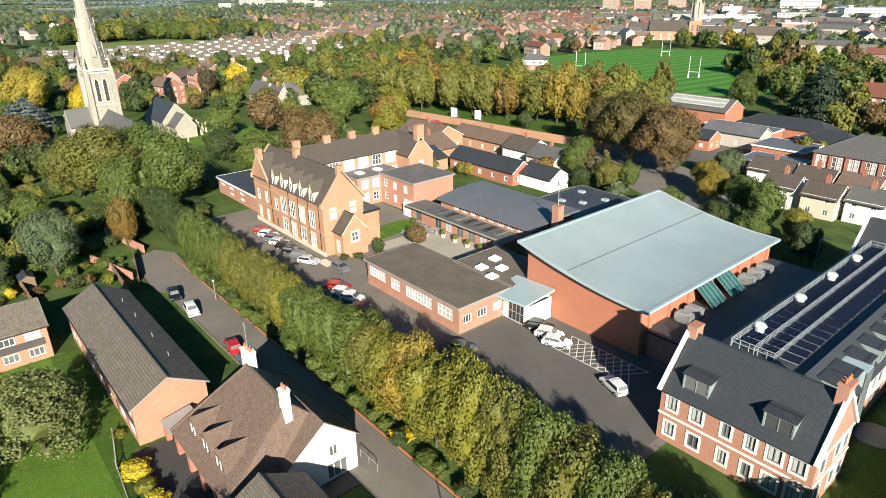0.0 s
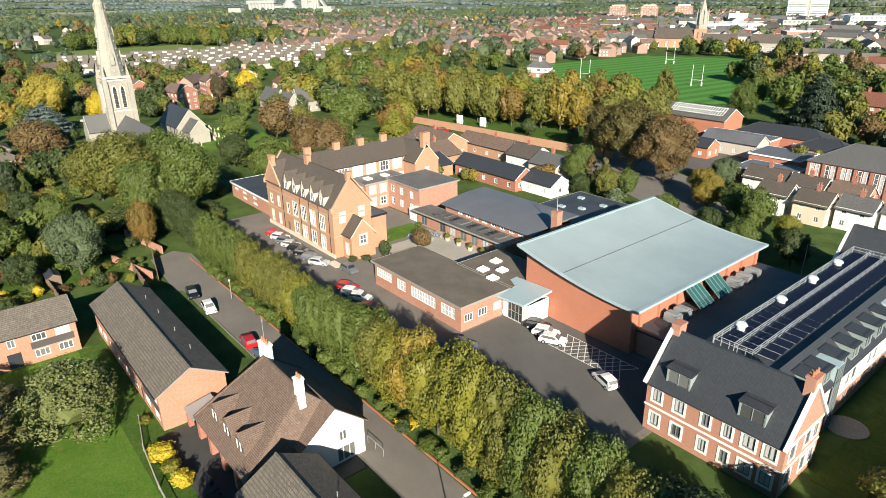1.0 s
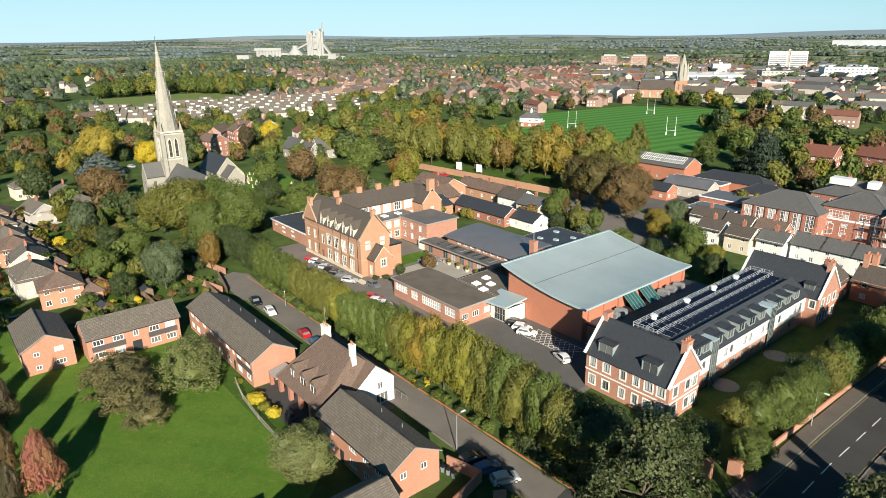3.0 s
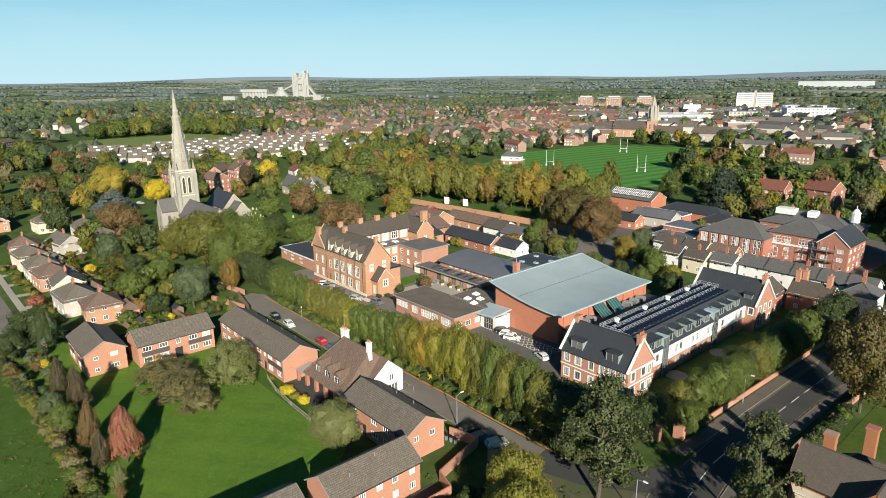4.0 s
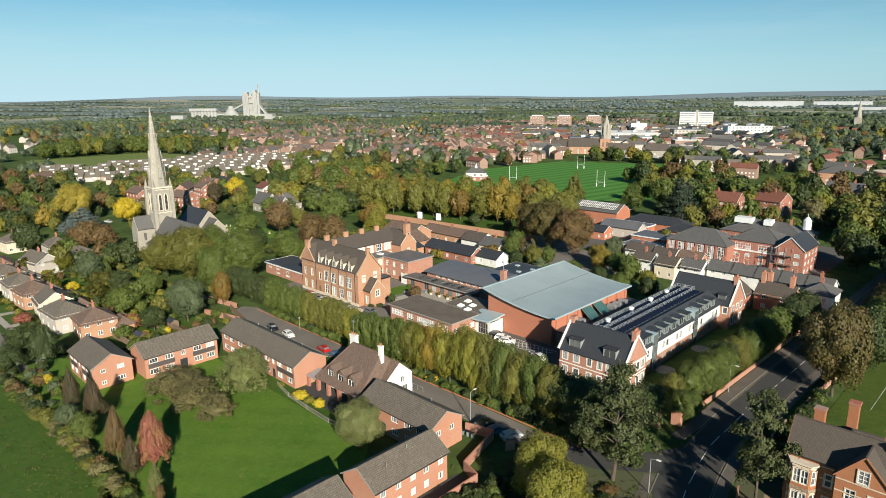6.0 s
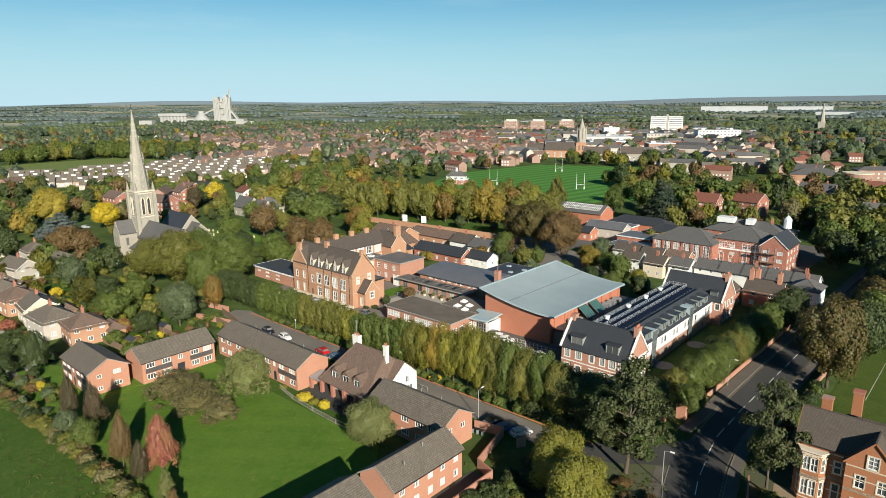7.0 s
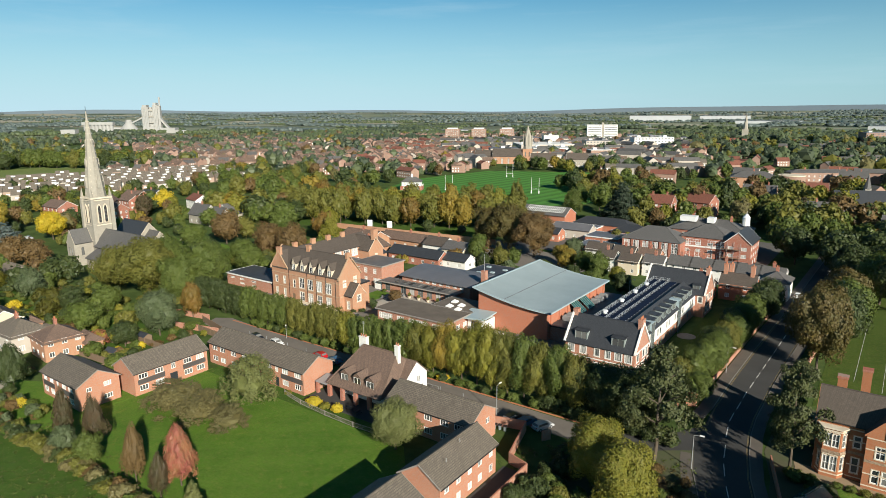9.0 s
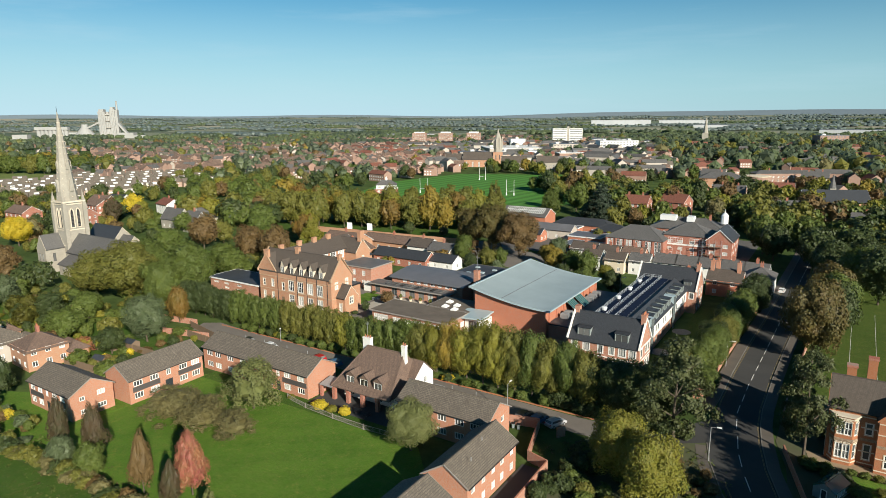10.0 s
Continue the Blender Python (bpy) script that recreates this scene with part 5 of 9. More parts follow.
def leaf_quads(centres, normals, size, r):
    """One leaf spray a point: a small bent quad round it, facing roughly along its normal."""
    n = len(centres)
    nn = normals + r.normal(0, 0.42, (n, 3))
    nn /= np.linalg.norm(nn, axis=1, keepdims=True) + 1e-9
    t = np.cross(nn, r.normal(0, 1, (n, 3)))
    t /= np.linalg.norm(t, axis=1, keepdims=True) + 1e-9
    b = np.cross(nn, t)
    s = size * r.uniform(0.6, 1.25, (n, 1))
    v = np.stack([centres - t * s - b * s * 0.55, centres + t * s * 0.2 - b * s * 0.8, centres + t * s + b * s * 0.5, centres - t * s * 0.15 + b * s * 0.85], 1)
    v[:, 0] -= nn * s * 0.25
    v[:, 2] -= nn * s * 0.25
    return v.reshape(-1, 3), np.arange(4 * n).reshape(-1, 4)


ICO_C, ICO_CF = ico_points(3)


def billow_mesh(seed, count, leaf, gaps=0.12, boughs=30, square=2.0, taper=0.0):
    """A broad crown one metre high and wide (base at z = 0): billowing boughs closely set with leaf sprays, over a shaded inner mass."""
    r = np.random.default_rng(seed)
    n = boughs
    k = np.arange(n) + 0.5
    z = 1 - 2 * k / n
    a = k * 2.39996 + r.uniform(-0.35, 0.35, n)
    q = np.sqrt(np.maximum(0, 1 - z * z))
    cen = np.stack([np.cos(a) * q, np.sin(a) * q, z], 1) * r.uniform(0.22, 0.385, (n, 1)) * [1.0, 1.0, 1.02]
    rho = r.uniform(0.095, 0.175, n) * (30 / n) ** 0.4
    cen, rho = np.vstack([cen, [[0, 0, 0]]]), np.append(rho, 0.255)

    def reach(d):
        dc = d @ cen.T
        disc = dc * dc - (cen * cen).sum(1) + rho * rho
        t = np.where(disc > 0, dc + np.sqrt(np.maximum(disc, 0)), 0)
        return t.max(1), t.argmax(1)

    def stretch(d):
        return ((np.hypot(d[:, 0], d[:, 1]) ** square + np.abs(d[:, 2]) ** square) ** (-1 / square))[:, None]

    i = np.arange(count) + 0.5
    dz = 1 - 2 * i / count
    ang = i * 2.39996 + r.uniform(-0.5, 0.5, count)
    d = np.stack([np.cos(ang) * np.sqrt(1 - dz * dz), np.sin(ang) * np.sqrt(1 - dz * dz), dz], 1) + r.normal(0, 0.02, (count, 3))
    d /= np.linalg.norm(d, axis=1, keepdims=True)
    spot = np.sin(d[:, 0] * 9 + seed) * np.sin(d[:, 1] * 8 - seed) * np.sin(d[:, 2] * 7 + seed * 2)
    keep = (r.uniform(0, 1, count) > gaps + 0.35 * (spot > 0.35)) & ((d[:, 2] > -0.8) | (r.uniform(0, 1, count) < 0.4))
    d = d[keep]
    t, who = reach(d)
    pts = d * (t * np.clip(r.normal(0.965, 0.05, len(d)), 0.8, 1.08))[:, None]
    nor = (pts - cen[who]) / rho[who][:, None]
    nor = nor * 0.85 + d * 0.45 + [0, 0, 0.12]
    v, f = leaf_quads(pts * stretch(d) * [1, 1, 1.03] + [0, 0, 0.5], nor, leaf, r)
    tc, _ = reach(ICO_C)
    core = ICO_C * (tc * 0.82)[:, None] * stretch(ICO_C) * [1, 1, 1.03] + [0, 0, 0.5]
    faces = [tuple(p) for p in f] + [tuple(p + len(v)) for p in ICO_CF]
    v = np.concatenate([v, core])
    v[:, 2] = np.maximum(v[:, 2], 0.0)
    v[:, :2] *= (1 + taper * (0.35 - v[:, 2:]) * 1.5)
    return from_arrays("crown", v, faces, LEAF["green"])


def crown_mesh(seed, shape, clumps, leaves, leaf):
    """A crown one metre high and wide in its own units (base at z = 0): lobes round the limbs, each of many clumps of leaf sprays."""
    r = np.random.default_rng(seed)
    lobes = []
    if shape in ("weep", "pine"):
        n = {"weep": 14, "pine": 21}[shape]
        for k in range(n):
            h = (k + r.uniform(0, 0.9)) / n
            a = k * 2.4 + r.uniform(-0.5, 0.5)
            if shape == "weep":
                out = 0.33 * (1 - 0.75 * h) * r.uniform(0.7, 1.15)
                rad = r.uniform(0.15, 0.22)
            else:
                out = 0.40 * (1.04 - h) ** 0.55 * r.uniform(0.25, 1.1)
                rad = r.uniform(0.085, 0.145) * (1 - 0.35 * h)
            lobes.append((math.cos(a) * out, math.sin(a) * out, (0.06 + h * 0.88) if shape == "pine" else 0.16 + h * 0.66, rad))
        if shape != "pine":
            lobes.append((0, 0, 0.45, 0.26))
    cs, rs = [], []
    k = 0
    while len(cs) < clumps and k < clumps * 80:
        k += 1
        if lobes:
            x, y, z, rad = lobes[r.integers(len(lobes))]
            d = r.normal(0, 1, 3)
            d /= np.linalg.norm(d)
            if d[2] < -0.55 and r.uniform() < 0.7:
                continue
            p = np.array((x, y, z)) + d * rad * [1, 1, 0.5 if shape == "pine" else 1.0] * r.uniform(0.72, 1.0)
            if any((p[0] - q[0]) ** 2 + (p[1] - q[1]) ** 2 + (p[2] - q[2]) ** 2 < (q[3] * 0.62) ** 2 for q in lobes) or not 0.03 < p[2] < 0.985:
                continue
            cs.append(tuple(p))
            rs.append(r.uniform(0.035, 0.07) if shape == "pine" else r.uniform(0.04, 0.085))
            continue
        p = r.uniform(-1, 1, 3)
        h = (p[2] + 1) / 2
        a = math.atan2(p[1], p[0])
        wob = 1 + 0.16 * math.sin(a * 3 + seed) + 0.12 * math.sin(a * 5 + seed * 2 + h * 6)
        rad = math.hypot(p[0], p[1])
        if shape == "cone":
            lim = 1.1 * (1 - h) ** 0.75 * (1 + 0.2 * math.sin(a * 4 + h * 11 + seed)) + 0.04 if h > 0.04 else 0
        else:
            lim = wob * (1.08 - h * 0.98) * (1 if (h * 8 + 0.35 * math.sin(a * 2 + seed)) % 1 < 0.5 else 0)
        if rad > lim or rad < lim * (0.5 if h < 0.85 else 0.0):
            continue
        cs.append((p[0] * 0.5 * 0.86, p[1] * 0.5 * 0.86, 0.04 + h * 0.9))
        rs.append(r.uniform(0.07, 0.14) * (0.75 if shape in ("cone", "cedar") else 1))
    cs, rs = np.array(cs), np.array(rs)
    idx = np.repeat(np.arange(len(cs)), leaves)
    d = r.normal(0, 1, (len(idx), 3))
    d[:, 2] += 0.25
    d /= np.linalg.norm(d, axis=1, keepdims=True)
    if shape in ("cedar",):
        d[:, 2] *= 0.35
    pts = cs[idx] + d * rs[idx][:, None] * r.uniform(0.45, 1.15, (len(idx), 1))
    if shape == "weep":
        pts[:, 2] -= np.abs(r.normal(0, 0.05, len(pts)))
        pts[:, 2] = np.maximum(pts[:, 2], 0.01)
    out = (pts - [0, 0, 0.45]) * [1, 1, 0.8]
    out /= np.linalg.norm(out, axis=1, keepdims=True) + 1e-9
    v, f = leaf_quads(pts, d * 0.8 + out * 0.7, leaf, r)
    faces = [tuple(q) for q in f]
    if shape == "weep":
        core = ICO_V * 0.22 * (1 + 0.14 * np.sin(ICO_V[:, :1] * 5 + seed) * np.cos(ICO_V[:, 1:2] * 4 - seed)) * [1, 1, 0.9] + [0, 0, 0.36]
        faces += [tuple(q + len(v)) for q in ICO_F]
        v = np.concatenate([v, core])
    return from_arrays("crown", v, faces, LEAF["green"])


def trunk_mesh(seed, bare=0.35):
    """A tapering trunk with limbs, one metre high in its own units."""
    r = np.random.default_rng(seed)
    bm = bmesh.new()
    p, rad = Vector((0, 0, -0.02)), 0.026
    for k in range(4):
        q = p + Vector((r.uniform(-0.02, 0.02), r.uniform(-0.02, 0.02), 0.19))
        tube(bm, p, q, rad, rad * 0.78, 8)
        p, rad = q, rad * 0.78
        if k:
            for j in range(3):
                a = r.uniform(0, math.tau)
                e = p + Vector((math.cos(a) * r.uniform(0.14, 0.3), math.sin(a) * r.uniform(0.14, 0.3), r.uniform(0.06, 0.2)))
                tube(bm, p, e, rad * 0.55, 0.004, 5)
    return mesh_of("trunk", bm, BARK)


CROWN = {}
for nm, shape, n, c, lv, lf in (("fine", "round", 4, 230, 46, 0.0145), ("round", "round", 6, 160, 32, 0.0205), ("column", "column", 5, 230, 44, 0.0155), ("weep", "weep", 2, 180, 48, 0.0140), ("pine", "pine", 2, 250, 40, 0.0125), ("spire", "round", 3, 200, 40, 0.0165),
                                ("cone", "cone", 2, 150, 40, 0.023), ("cedar", "cedar", 2, 420, 26, 0.018), ("mid", "round", 5, 100, 20, 0.032), ("far", "round", 6, 56, 9, 0.058), ("dense", "round", 2, 300, 50, 0.0120), ("bush", "round", 4, 40, 15, 0.052)):
    CROWN[nm] = [billow_mesh(11 + 7 * k + len(nm) * 3, c * lv, lf, *{"column": (0.06, 130, 3.4), "spire": (0.24, 60, 2.4, 0.68)}.get(nm, ())) if shape in ("round", "column") else crown_mesh(11 + 7 * k + len(nm) * 3, shape, c, lv, lf) for k in range(n)]
TRUNK = [trunk_mesh(3 + k) for k in range(4)]
TREES = 0
JOINED = []


def tree(x, y, h, w, kind="round", leaf="green", label="", base=0.12, z=0.0, group="", bush=False):
    """A tree h metres high and w wide; base: how far up its crown begins."""
    global TREES
    TREES += 1
    r = random.Random(TREES * 37)
    if bush and group in ("garden bushes", "meadow hedge bushes"):
        JOINED.append((x, y, h, w, leaf, group))
        return None
    words = {"rust": "rusty brown", "golden": "golden", "cedar": "blackish green", "willow": "pale green", "haze": "pale green", "tan": "brownish", "pine": "grey-green", "sage": "grey-green", "green": "green", "dark": "dark green", "olive": "olive green", "lime": "yellow-green", "gold": "golden autumn", "orange": "orange autumn", "copper": "copper brown", "purple": "dark purple",
             "yellow": "bright yellow", "red": "red autumn", "blue": "blue-grey"}
    if kind == "round" and math.hypot(x - 50, y + 50) > 185:
        kind = "mid"
    root = thing("bush" if bush else "tree", label or (f"leafy {words[leaf]} garden bush" if bush else f"broad {words[leaf]} tree in full leaf"), "bush" if bush else "tree", x, y, z, r.uniform(0, 360), group)
    cr = new("crown", r.choice(CROWN[kind]))
    cr.parent = root
    cr.matrix_local = pose(0, 0, h * base) @ Matrix.Diagonal((w, w, h * (1 - base), 1))
    cr.material_slots[0].link = "OBJECT"
    cr.material_slots[0].material = LEAF[leaf]
    if not bush:
        tk = new("trunk", r.choice(TRUNK))
        tk.parent = root
        tk.matrix_local = Matrix.Diagonal((min(h, w) * 0.85, min(h, w) * 0.85, h * 0.9, 1))
    return root


# the tall hedge row between lane and school
for k in range(33):
    x = -77 + k * 3.75
    h = 9.7 if x < -15 else 9.9 + (x + 15) * 0.095
    if x > 20:
        h = 13.4
    h += random.uniform(-0.5, 0.5)
    t = ("dark" if x < -58 else "green" if x < -38 else "olive" if x < -30 else random.choice(("lime", "olive", "olive")) if x < -16 else "green" if x < -2 else random.choice(("olive", "green")) if x < 6 else random.choice(("lime", "lime", "gold", "olive")) if x < 26 else random.choice(("olive", "green")))
    tree(x, -17.2 + random.uniform(-0.4, 0.4), h, (6.8 if x < 0 else 8.4) + random.uniform(-0.3, 0.5), "column" if x < 4 else "fine", t, "tall lime tree in a clipped hedge row by the lane", 0.02, group="hedge row trees")
# low growth under the hedge
for k in range(26):
    x = -50 + k * 3.4 + random.uniform(-0.8, 0.8)
    tree(x, -20.0 + random.uniform(-0.3, 0.3), random.uniform(1.4, 2.6), random.uniform(2.0, 3.2), "bush", random.choice(("green", "green", "dark")), base=0.0, bush=True, group="hedge bushes")

# named trees round the lawn and the road
for x, y, h, w, kind, leaf, label in (
    (23.5, -47.5, 10.0, 9.6, "dense", "willow", "small grey-green tree at the edge of the lawn"),
    (-11.5, -50.5, 11.0, 13.5, "weep", "willow", "weeping tree with fine pale green leaves on the lawn"),
    (-22, -60.5, 6.0, 15.0, "weep", "tan", "low spreading tree with thinning brown leaves"),
    (-6, -59.5, 5.0, 9.5, "weep", "tan", "low spreading tree with thinning brown leaves"),
    (-13, -60.5, 6.0, 13.0, "weep", "tan", "low spreading tree with thinning brown leaves"),
    (-27, -78.5, 10.4, 4.5, "spire", "purple", "narrow dark purple tree by the meadow"),
    (-19, -77, 10.6, 5.0, "spire", "purple", "narrow dark purple tree by the meadow"),
    (-14, -80.5, 6.2, 5.4, "round", "green", "small green tree by the meadow"),
    (-22, -81, 5.4, 5.0, "round", "sage", "small grey-green tree by the meadow"),
    (-3.5, -78.5, 10.6, 4.7, "spire", "copper", "narrow copper brown tree by the lawn"),
    (3.2, -75, 11.2, 6.4, "spire", "red", "small tree in red and orange autumn leaf"),
    (3.6, -78.6, 8.0, 4.0, "spire", "purple", "narrow dark purple tree by the meadow"),
    (11.2, -78, 5.8, 3.2, "cone", "willow", "young poplar with pale green leaves"),
    (15.5, -79, 4.6, 1.8, "column", "copper", "young slender tree with brown leaves"),
    (19.0, -80, 4.4, 1.6, "column", "copper", "young slender tree with brown leaves"),
    (55.5, -38.5, 12.6, 10.5, "dense", "lime", "large yellow-green lime tree by the lane"),
    (61.5, -43.5, 13.0, 11.0, "dense", "lime", "large yellow-green lime tree by the lane"),
    (60.6, -25.5, 20.5, 17.5, "pine", "pine", "tall pine with a bare leaning trunk"),
    (57.5, 11.0, 8.2, 7.5, "fine", "green", "green street tree in the boundary row"),
    (59.5, 17.8, 8.6, 7.5, "fine", "green", "green street tree in the boundary row"),
    (58.5, 25.3, 9.0, 8.0, "fine", "dark", "dark street tree in the boundary row"),
    (60.5, 33.0, 9.6, 8.0, "fine", "green", "green street tree in the boundary row"),
    (59.0, 40.5, 9.6, 8.0, "fine", "dark", "dark street tree in the boundary row"),
    (61.0, 48.0, 9.6, 8.0, "round", "green", "green street tree in the boundary row"),
    (43.5, -16.5, 11.4, 9.0, "fine", "dark", "dark green tree ending the hedge row"),
    (50.0, -18.0, 12.4, 10.5, "fine", "dark", "dark green tree ending the hedge row"),
    (56.5, -15.5, 13.0, 10.5, "fine", "dark", "dark green tree beside the gate pier"),
    (60.8, 1.5, 6.6, 7.3, "fine", "green", "green street tree in the boundary row"),
    (52.5, -13.0, 10.5, 11.0, "round", "dark", "large dark green tree at the car park corner"),
    (46.0, -13.5, 10.4, 10.0, "round", "dark", "large dark green tree at the car park corner"),
    (55.5, -4.0, 8.0, 8.0, "round", "dark", "dark green tree beside the home"),
    (79.3, -16.2, 19.0, 12.5, "pine", "pine", "grey-green pine beside the villa"),
    (77.8, -6.5, 12.0, 8.0, "pine", "dark", "dark pine beside the villa"),
    (59.1, 14.0, 8.6, 8.2, "fine", "green", "green street tree in the boundary row"),
    (59.2, 21.5, 9.0, 8.6, "fine", "green", "green street tree in the boundary row"),
    (59.6, 29.0, 9.4, 8.8, "fine", "olive", "green street tree in the boundary row"),
    (59.9, 36.5, 9.8, 8.8, "fine", "green", "green street tree in the boundary row"),
    (60.2, 44.0, 10.0, 9.0, "fine", "green", "green street tree in the boundary row"),
    (60.6, 52.0, 10.2, 9.4, "round", "green", "green street tree in the boundary row"),
    (61.6, 60.5, 10.8, 10.4, "round", "dark", "dark street tree in the boundary row"),
    (62.1, 69.0, 11.4, 10.4, "round", "dark", "dark street tree in the boundary row"),
    (55.5, 8.0, 6.0, 6.0, "round", "olive", "small tree by the gate wall"),
    (78.2, 31.5, 21.5, 15.0, "fine", "rust", "tall tree turning brown beside the road"),
    (80.5, 47.0, 17.0, 13.0, "round", "dark", "tall tree turning olive beside the road"),
    (81.5, 60.0, 16.5, 14.0, "round", "green", "tall tree turning brown beside the road"),
    (80.0, 75.0, 16.0, 14.5, "round", "rust", "tall green tree beside the road"),
    (87.5, 98.0, 17.0, 17.0, "round", "green", "tall dark tree beside the road"),
    (79.0, 112.0, 16.0, 15.0, "round", "dark", "tall olive tree beside the road"),
    (92.0, 92.0, 18.0, 15.0, "round", "dark", "tall dark tree beside the sports lawn"),
    (55.0, 152.0, 17.0, 16.0, "round", "green", ""), (60.0, 140.0, 15.5, 14.0, "round", "dark", ""), (74.0, 128.0, 18.0, 16.0, "mid", "dark", ""), (86.0, 134.0, 18.0, 16.0, "mid", "dark", ""),
    (-112, -24, 15.5, 16.0, "fine", "olive", "large olive tree in front of the church"),
    (-99, -21, 20.5, 20.0, "fine", "olive", "large olive tree in front of the church"),
    (-84.5, -11, 19.0, 17.0, "fine", "green", "large olive tree in front of the church"),
    (-106, -10, 18.5, 17.0, "fine", "green", "large olive tree in front of the church"),
    (-83, -21, 16.5, 13.0, "fine", "green", "large olive tree beside the school"),
    (-69.5, -25.5, 11.0, 6.5, "round", "orange", "tree with thinning orange leaves"),
    (-63.5, -39, 13.0, 12.0, "fine", "sage", "grey-green garden tree behind the flats"),
    (-82, -49.5, 9.4, 11.0, "round", "green", "round green garden tree"),
    (-126, -44, 11.0, 9.5, "round", "sage", "grey-green garden tree behind houses"),
    (-127, -39, 8.2, 4.0, "cone", "green", "small green garden conifer"),
    (-116.5, -52.5, 4.2, 4.4, "bush", "yellow", "bright yellow garden shrub"),
    (-68.5, -52, 4.4, 5.5, "bush", "red", "red-leaved shrub in a back garden"),
    (-63.0, -48.5, 7.4, 7.5, "round", "dark", "dark garden tree behind the flats"),
    (-94, -71.5, 3.8, 6.0, "bush", "red", "dark red shrub in a front garden"),
    (-62.5, -56.5, 4.0, 5.5, "bush", "green", "green garden shrub by a shed"),
    (-57, -75.5, 11.4, 8.0, "spire", "dark", "dark conifer beside the flats"),
    (-186, -48, 14.5, 13.0, "round", "dark", "tall dark tree by the estate"),
    (-92, -38, 9.5, 9.0, "round", "green", "green garden tree behind the flats"),
    (-104, -42, 8.0, 8.5, "round", "dark", "green garden tree behind the flats"),
    (-49, -58, 4.8, 6.0, "bush", "green", "green garden shrub behind the flats"),
    (-66, -78, 8.5, 9.0, "round", "dark", "dark garden tree beside the flats"),
    (-60, -82, 6.5, 8.0, "round", "dark", "dark garden tree beside the flats"),
    (-95, 34, 16.5, 13.0, "round", "copper", "large copper beech behind the school"),
    (-112, 36, 15.0, 13.0, "round", "copper", "brown tree behind the school"),
    (-86, 24, 11.0, 11.0, "round", "dark", "dark green tree behind the school"),
    (-98, 16, 11.5, 12.0, "round", "green", "green tree behind the school"),
    (-110, 22, 11.0, 12.0, "round", "green", "green tree behind the school"),
    (-122, 16, 10.5, 12.0, "round", "dark", "dark green tree behind the school"),
    (-149, 43, 15.2, 15.0, "round", "copper", "olive tree by the graveyard"),
    (-153, 29, 11.5, 13.0, "round", "green", "green tree by the graveyard"),
    (-118, 50, 13.0, 12.0, "round", "green", "green tree behind the school"),
    (-108, 66, 15.0, 11.0, "cone", "lime", "pale green conifer behind the school"),
    (-118, 72, 14.0, 11.0, "round", "orange", "orange tree behind the school"),
    (-128, 84, 14.0, 12.0, "round", "lime", "pale green tree beside the wall"),
    (-140, 66, 13.0, 12.0, "round", "green", ""), (-152, 78, 16.0, 14.0, "round", "green", ""), (-150, 54, 11.0, 10.0, "round", "olive", ""),
    (-224, 4, 14.4, 13.5, "fine", "yellow", "bright yellow tree by the church"),
    (-249, -12, 21.0, 21.0, "fine", "golden", "large golden tree by the church"),
    (-217, -19, 13.0, 22.0, "cedar", "blue", "grey-blue cedar by the church"),
    (-180, -29, 12.4, 13.5, "round", "copper", "brown tree by the church gate"),
    (-167.5, -26, 12.2, 12.0, "round", "copper", "brown tree by the church gate"),
    (-192, -22, 9.0, 9.0, "round", "dark", "dark yew by the church"),
    (-262, 82, 13.0, 13.0, "round", "yellow", "yellow tree turning from green"),
    (-258, 84, 9.5, 9.0, "round", "lime", "bright green tree before the yellow one"),
    (-245, 60, 14.0, 10.0, "round", "purple", "dark purple tree behind the church"),
    (-90, 197, 19.5, 13.0, "cone", "olive", "tall pointed conifer by the playing field"),
    (-21, 178.5, 24.8, 22.0, "cedar", "cedar", "broad dark cedar with tiered boughs"),
    (-30, 205, 19.0, 15.0, "cedar", "cedar", "broad dark cedar with tiered boughs"),
    (-58, 204, 15.0, 15.0, "weep", "green", "weeping willow by the field"),
    (-50, 222, 17.0, 16.0, "mid", "green", ""), (-66, 230, 14.0, 12.0, "mid", "green", ""),
    (-51, 104, 18.5, 18.0, "fine", "rust", "large brown tree behind the hall"),
    (-40, 101, 21.0, 20.0, "fine", "rust", "large brown tree behind the hall"),
    (-26, 97, 19.5, 19.0, "fine", "copper", "large copper tree behind the hall"),
    (-44, 84, 10.0, 9.0, "round", "green", "green tree behind the dining block"),
    (-36, 78, 9.0, 6.0, "pine", "copper", "thin grey tree with bare twigs"),
    (-28, 74, 8.0, 8.0, "round", "olive", "olive tree behind the hall"),
    (-6, 84, 9.0, 9.0, "round", "gold", "yellow autumn tree behind the hall"),
    (3, 80, 10.0, 8.0, "round", "green", "green tree behind the hall"),
    (10, 74, 11.0, 8.0, "round", "green", "green tree behind the hall"),
    (17, 72, 8.0, 6.0, "round", "lime", "yellow-green tree behind the hall"),
    (-47, 74, 5.0, 6.0, "bush", "orange", "orange shrub behind the dining block"),
    (-70, 52, 5.0, 6.0, "bush", "olive", "round olive bush behind the school"),
    (-31, 17.5, 4.6, 4.6, "round", "copper", "small brown courtyard tree"),
    (-40, 77, 9.5, 8.0, "fine", "green", "green tree behind the dining block"), (-29.5, 75.5, 9.8, 5.5, "pine", "tan", "thin grey tree with bare twigs"), (-12.5, 103, 8.6, 8.5, "round", "sage", "grey-green tree beside the annexe"),
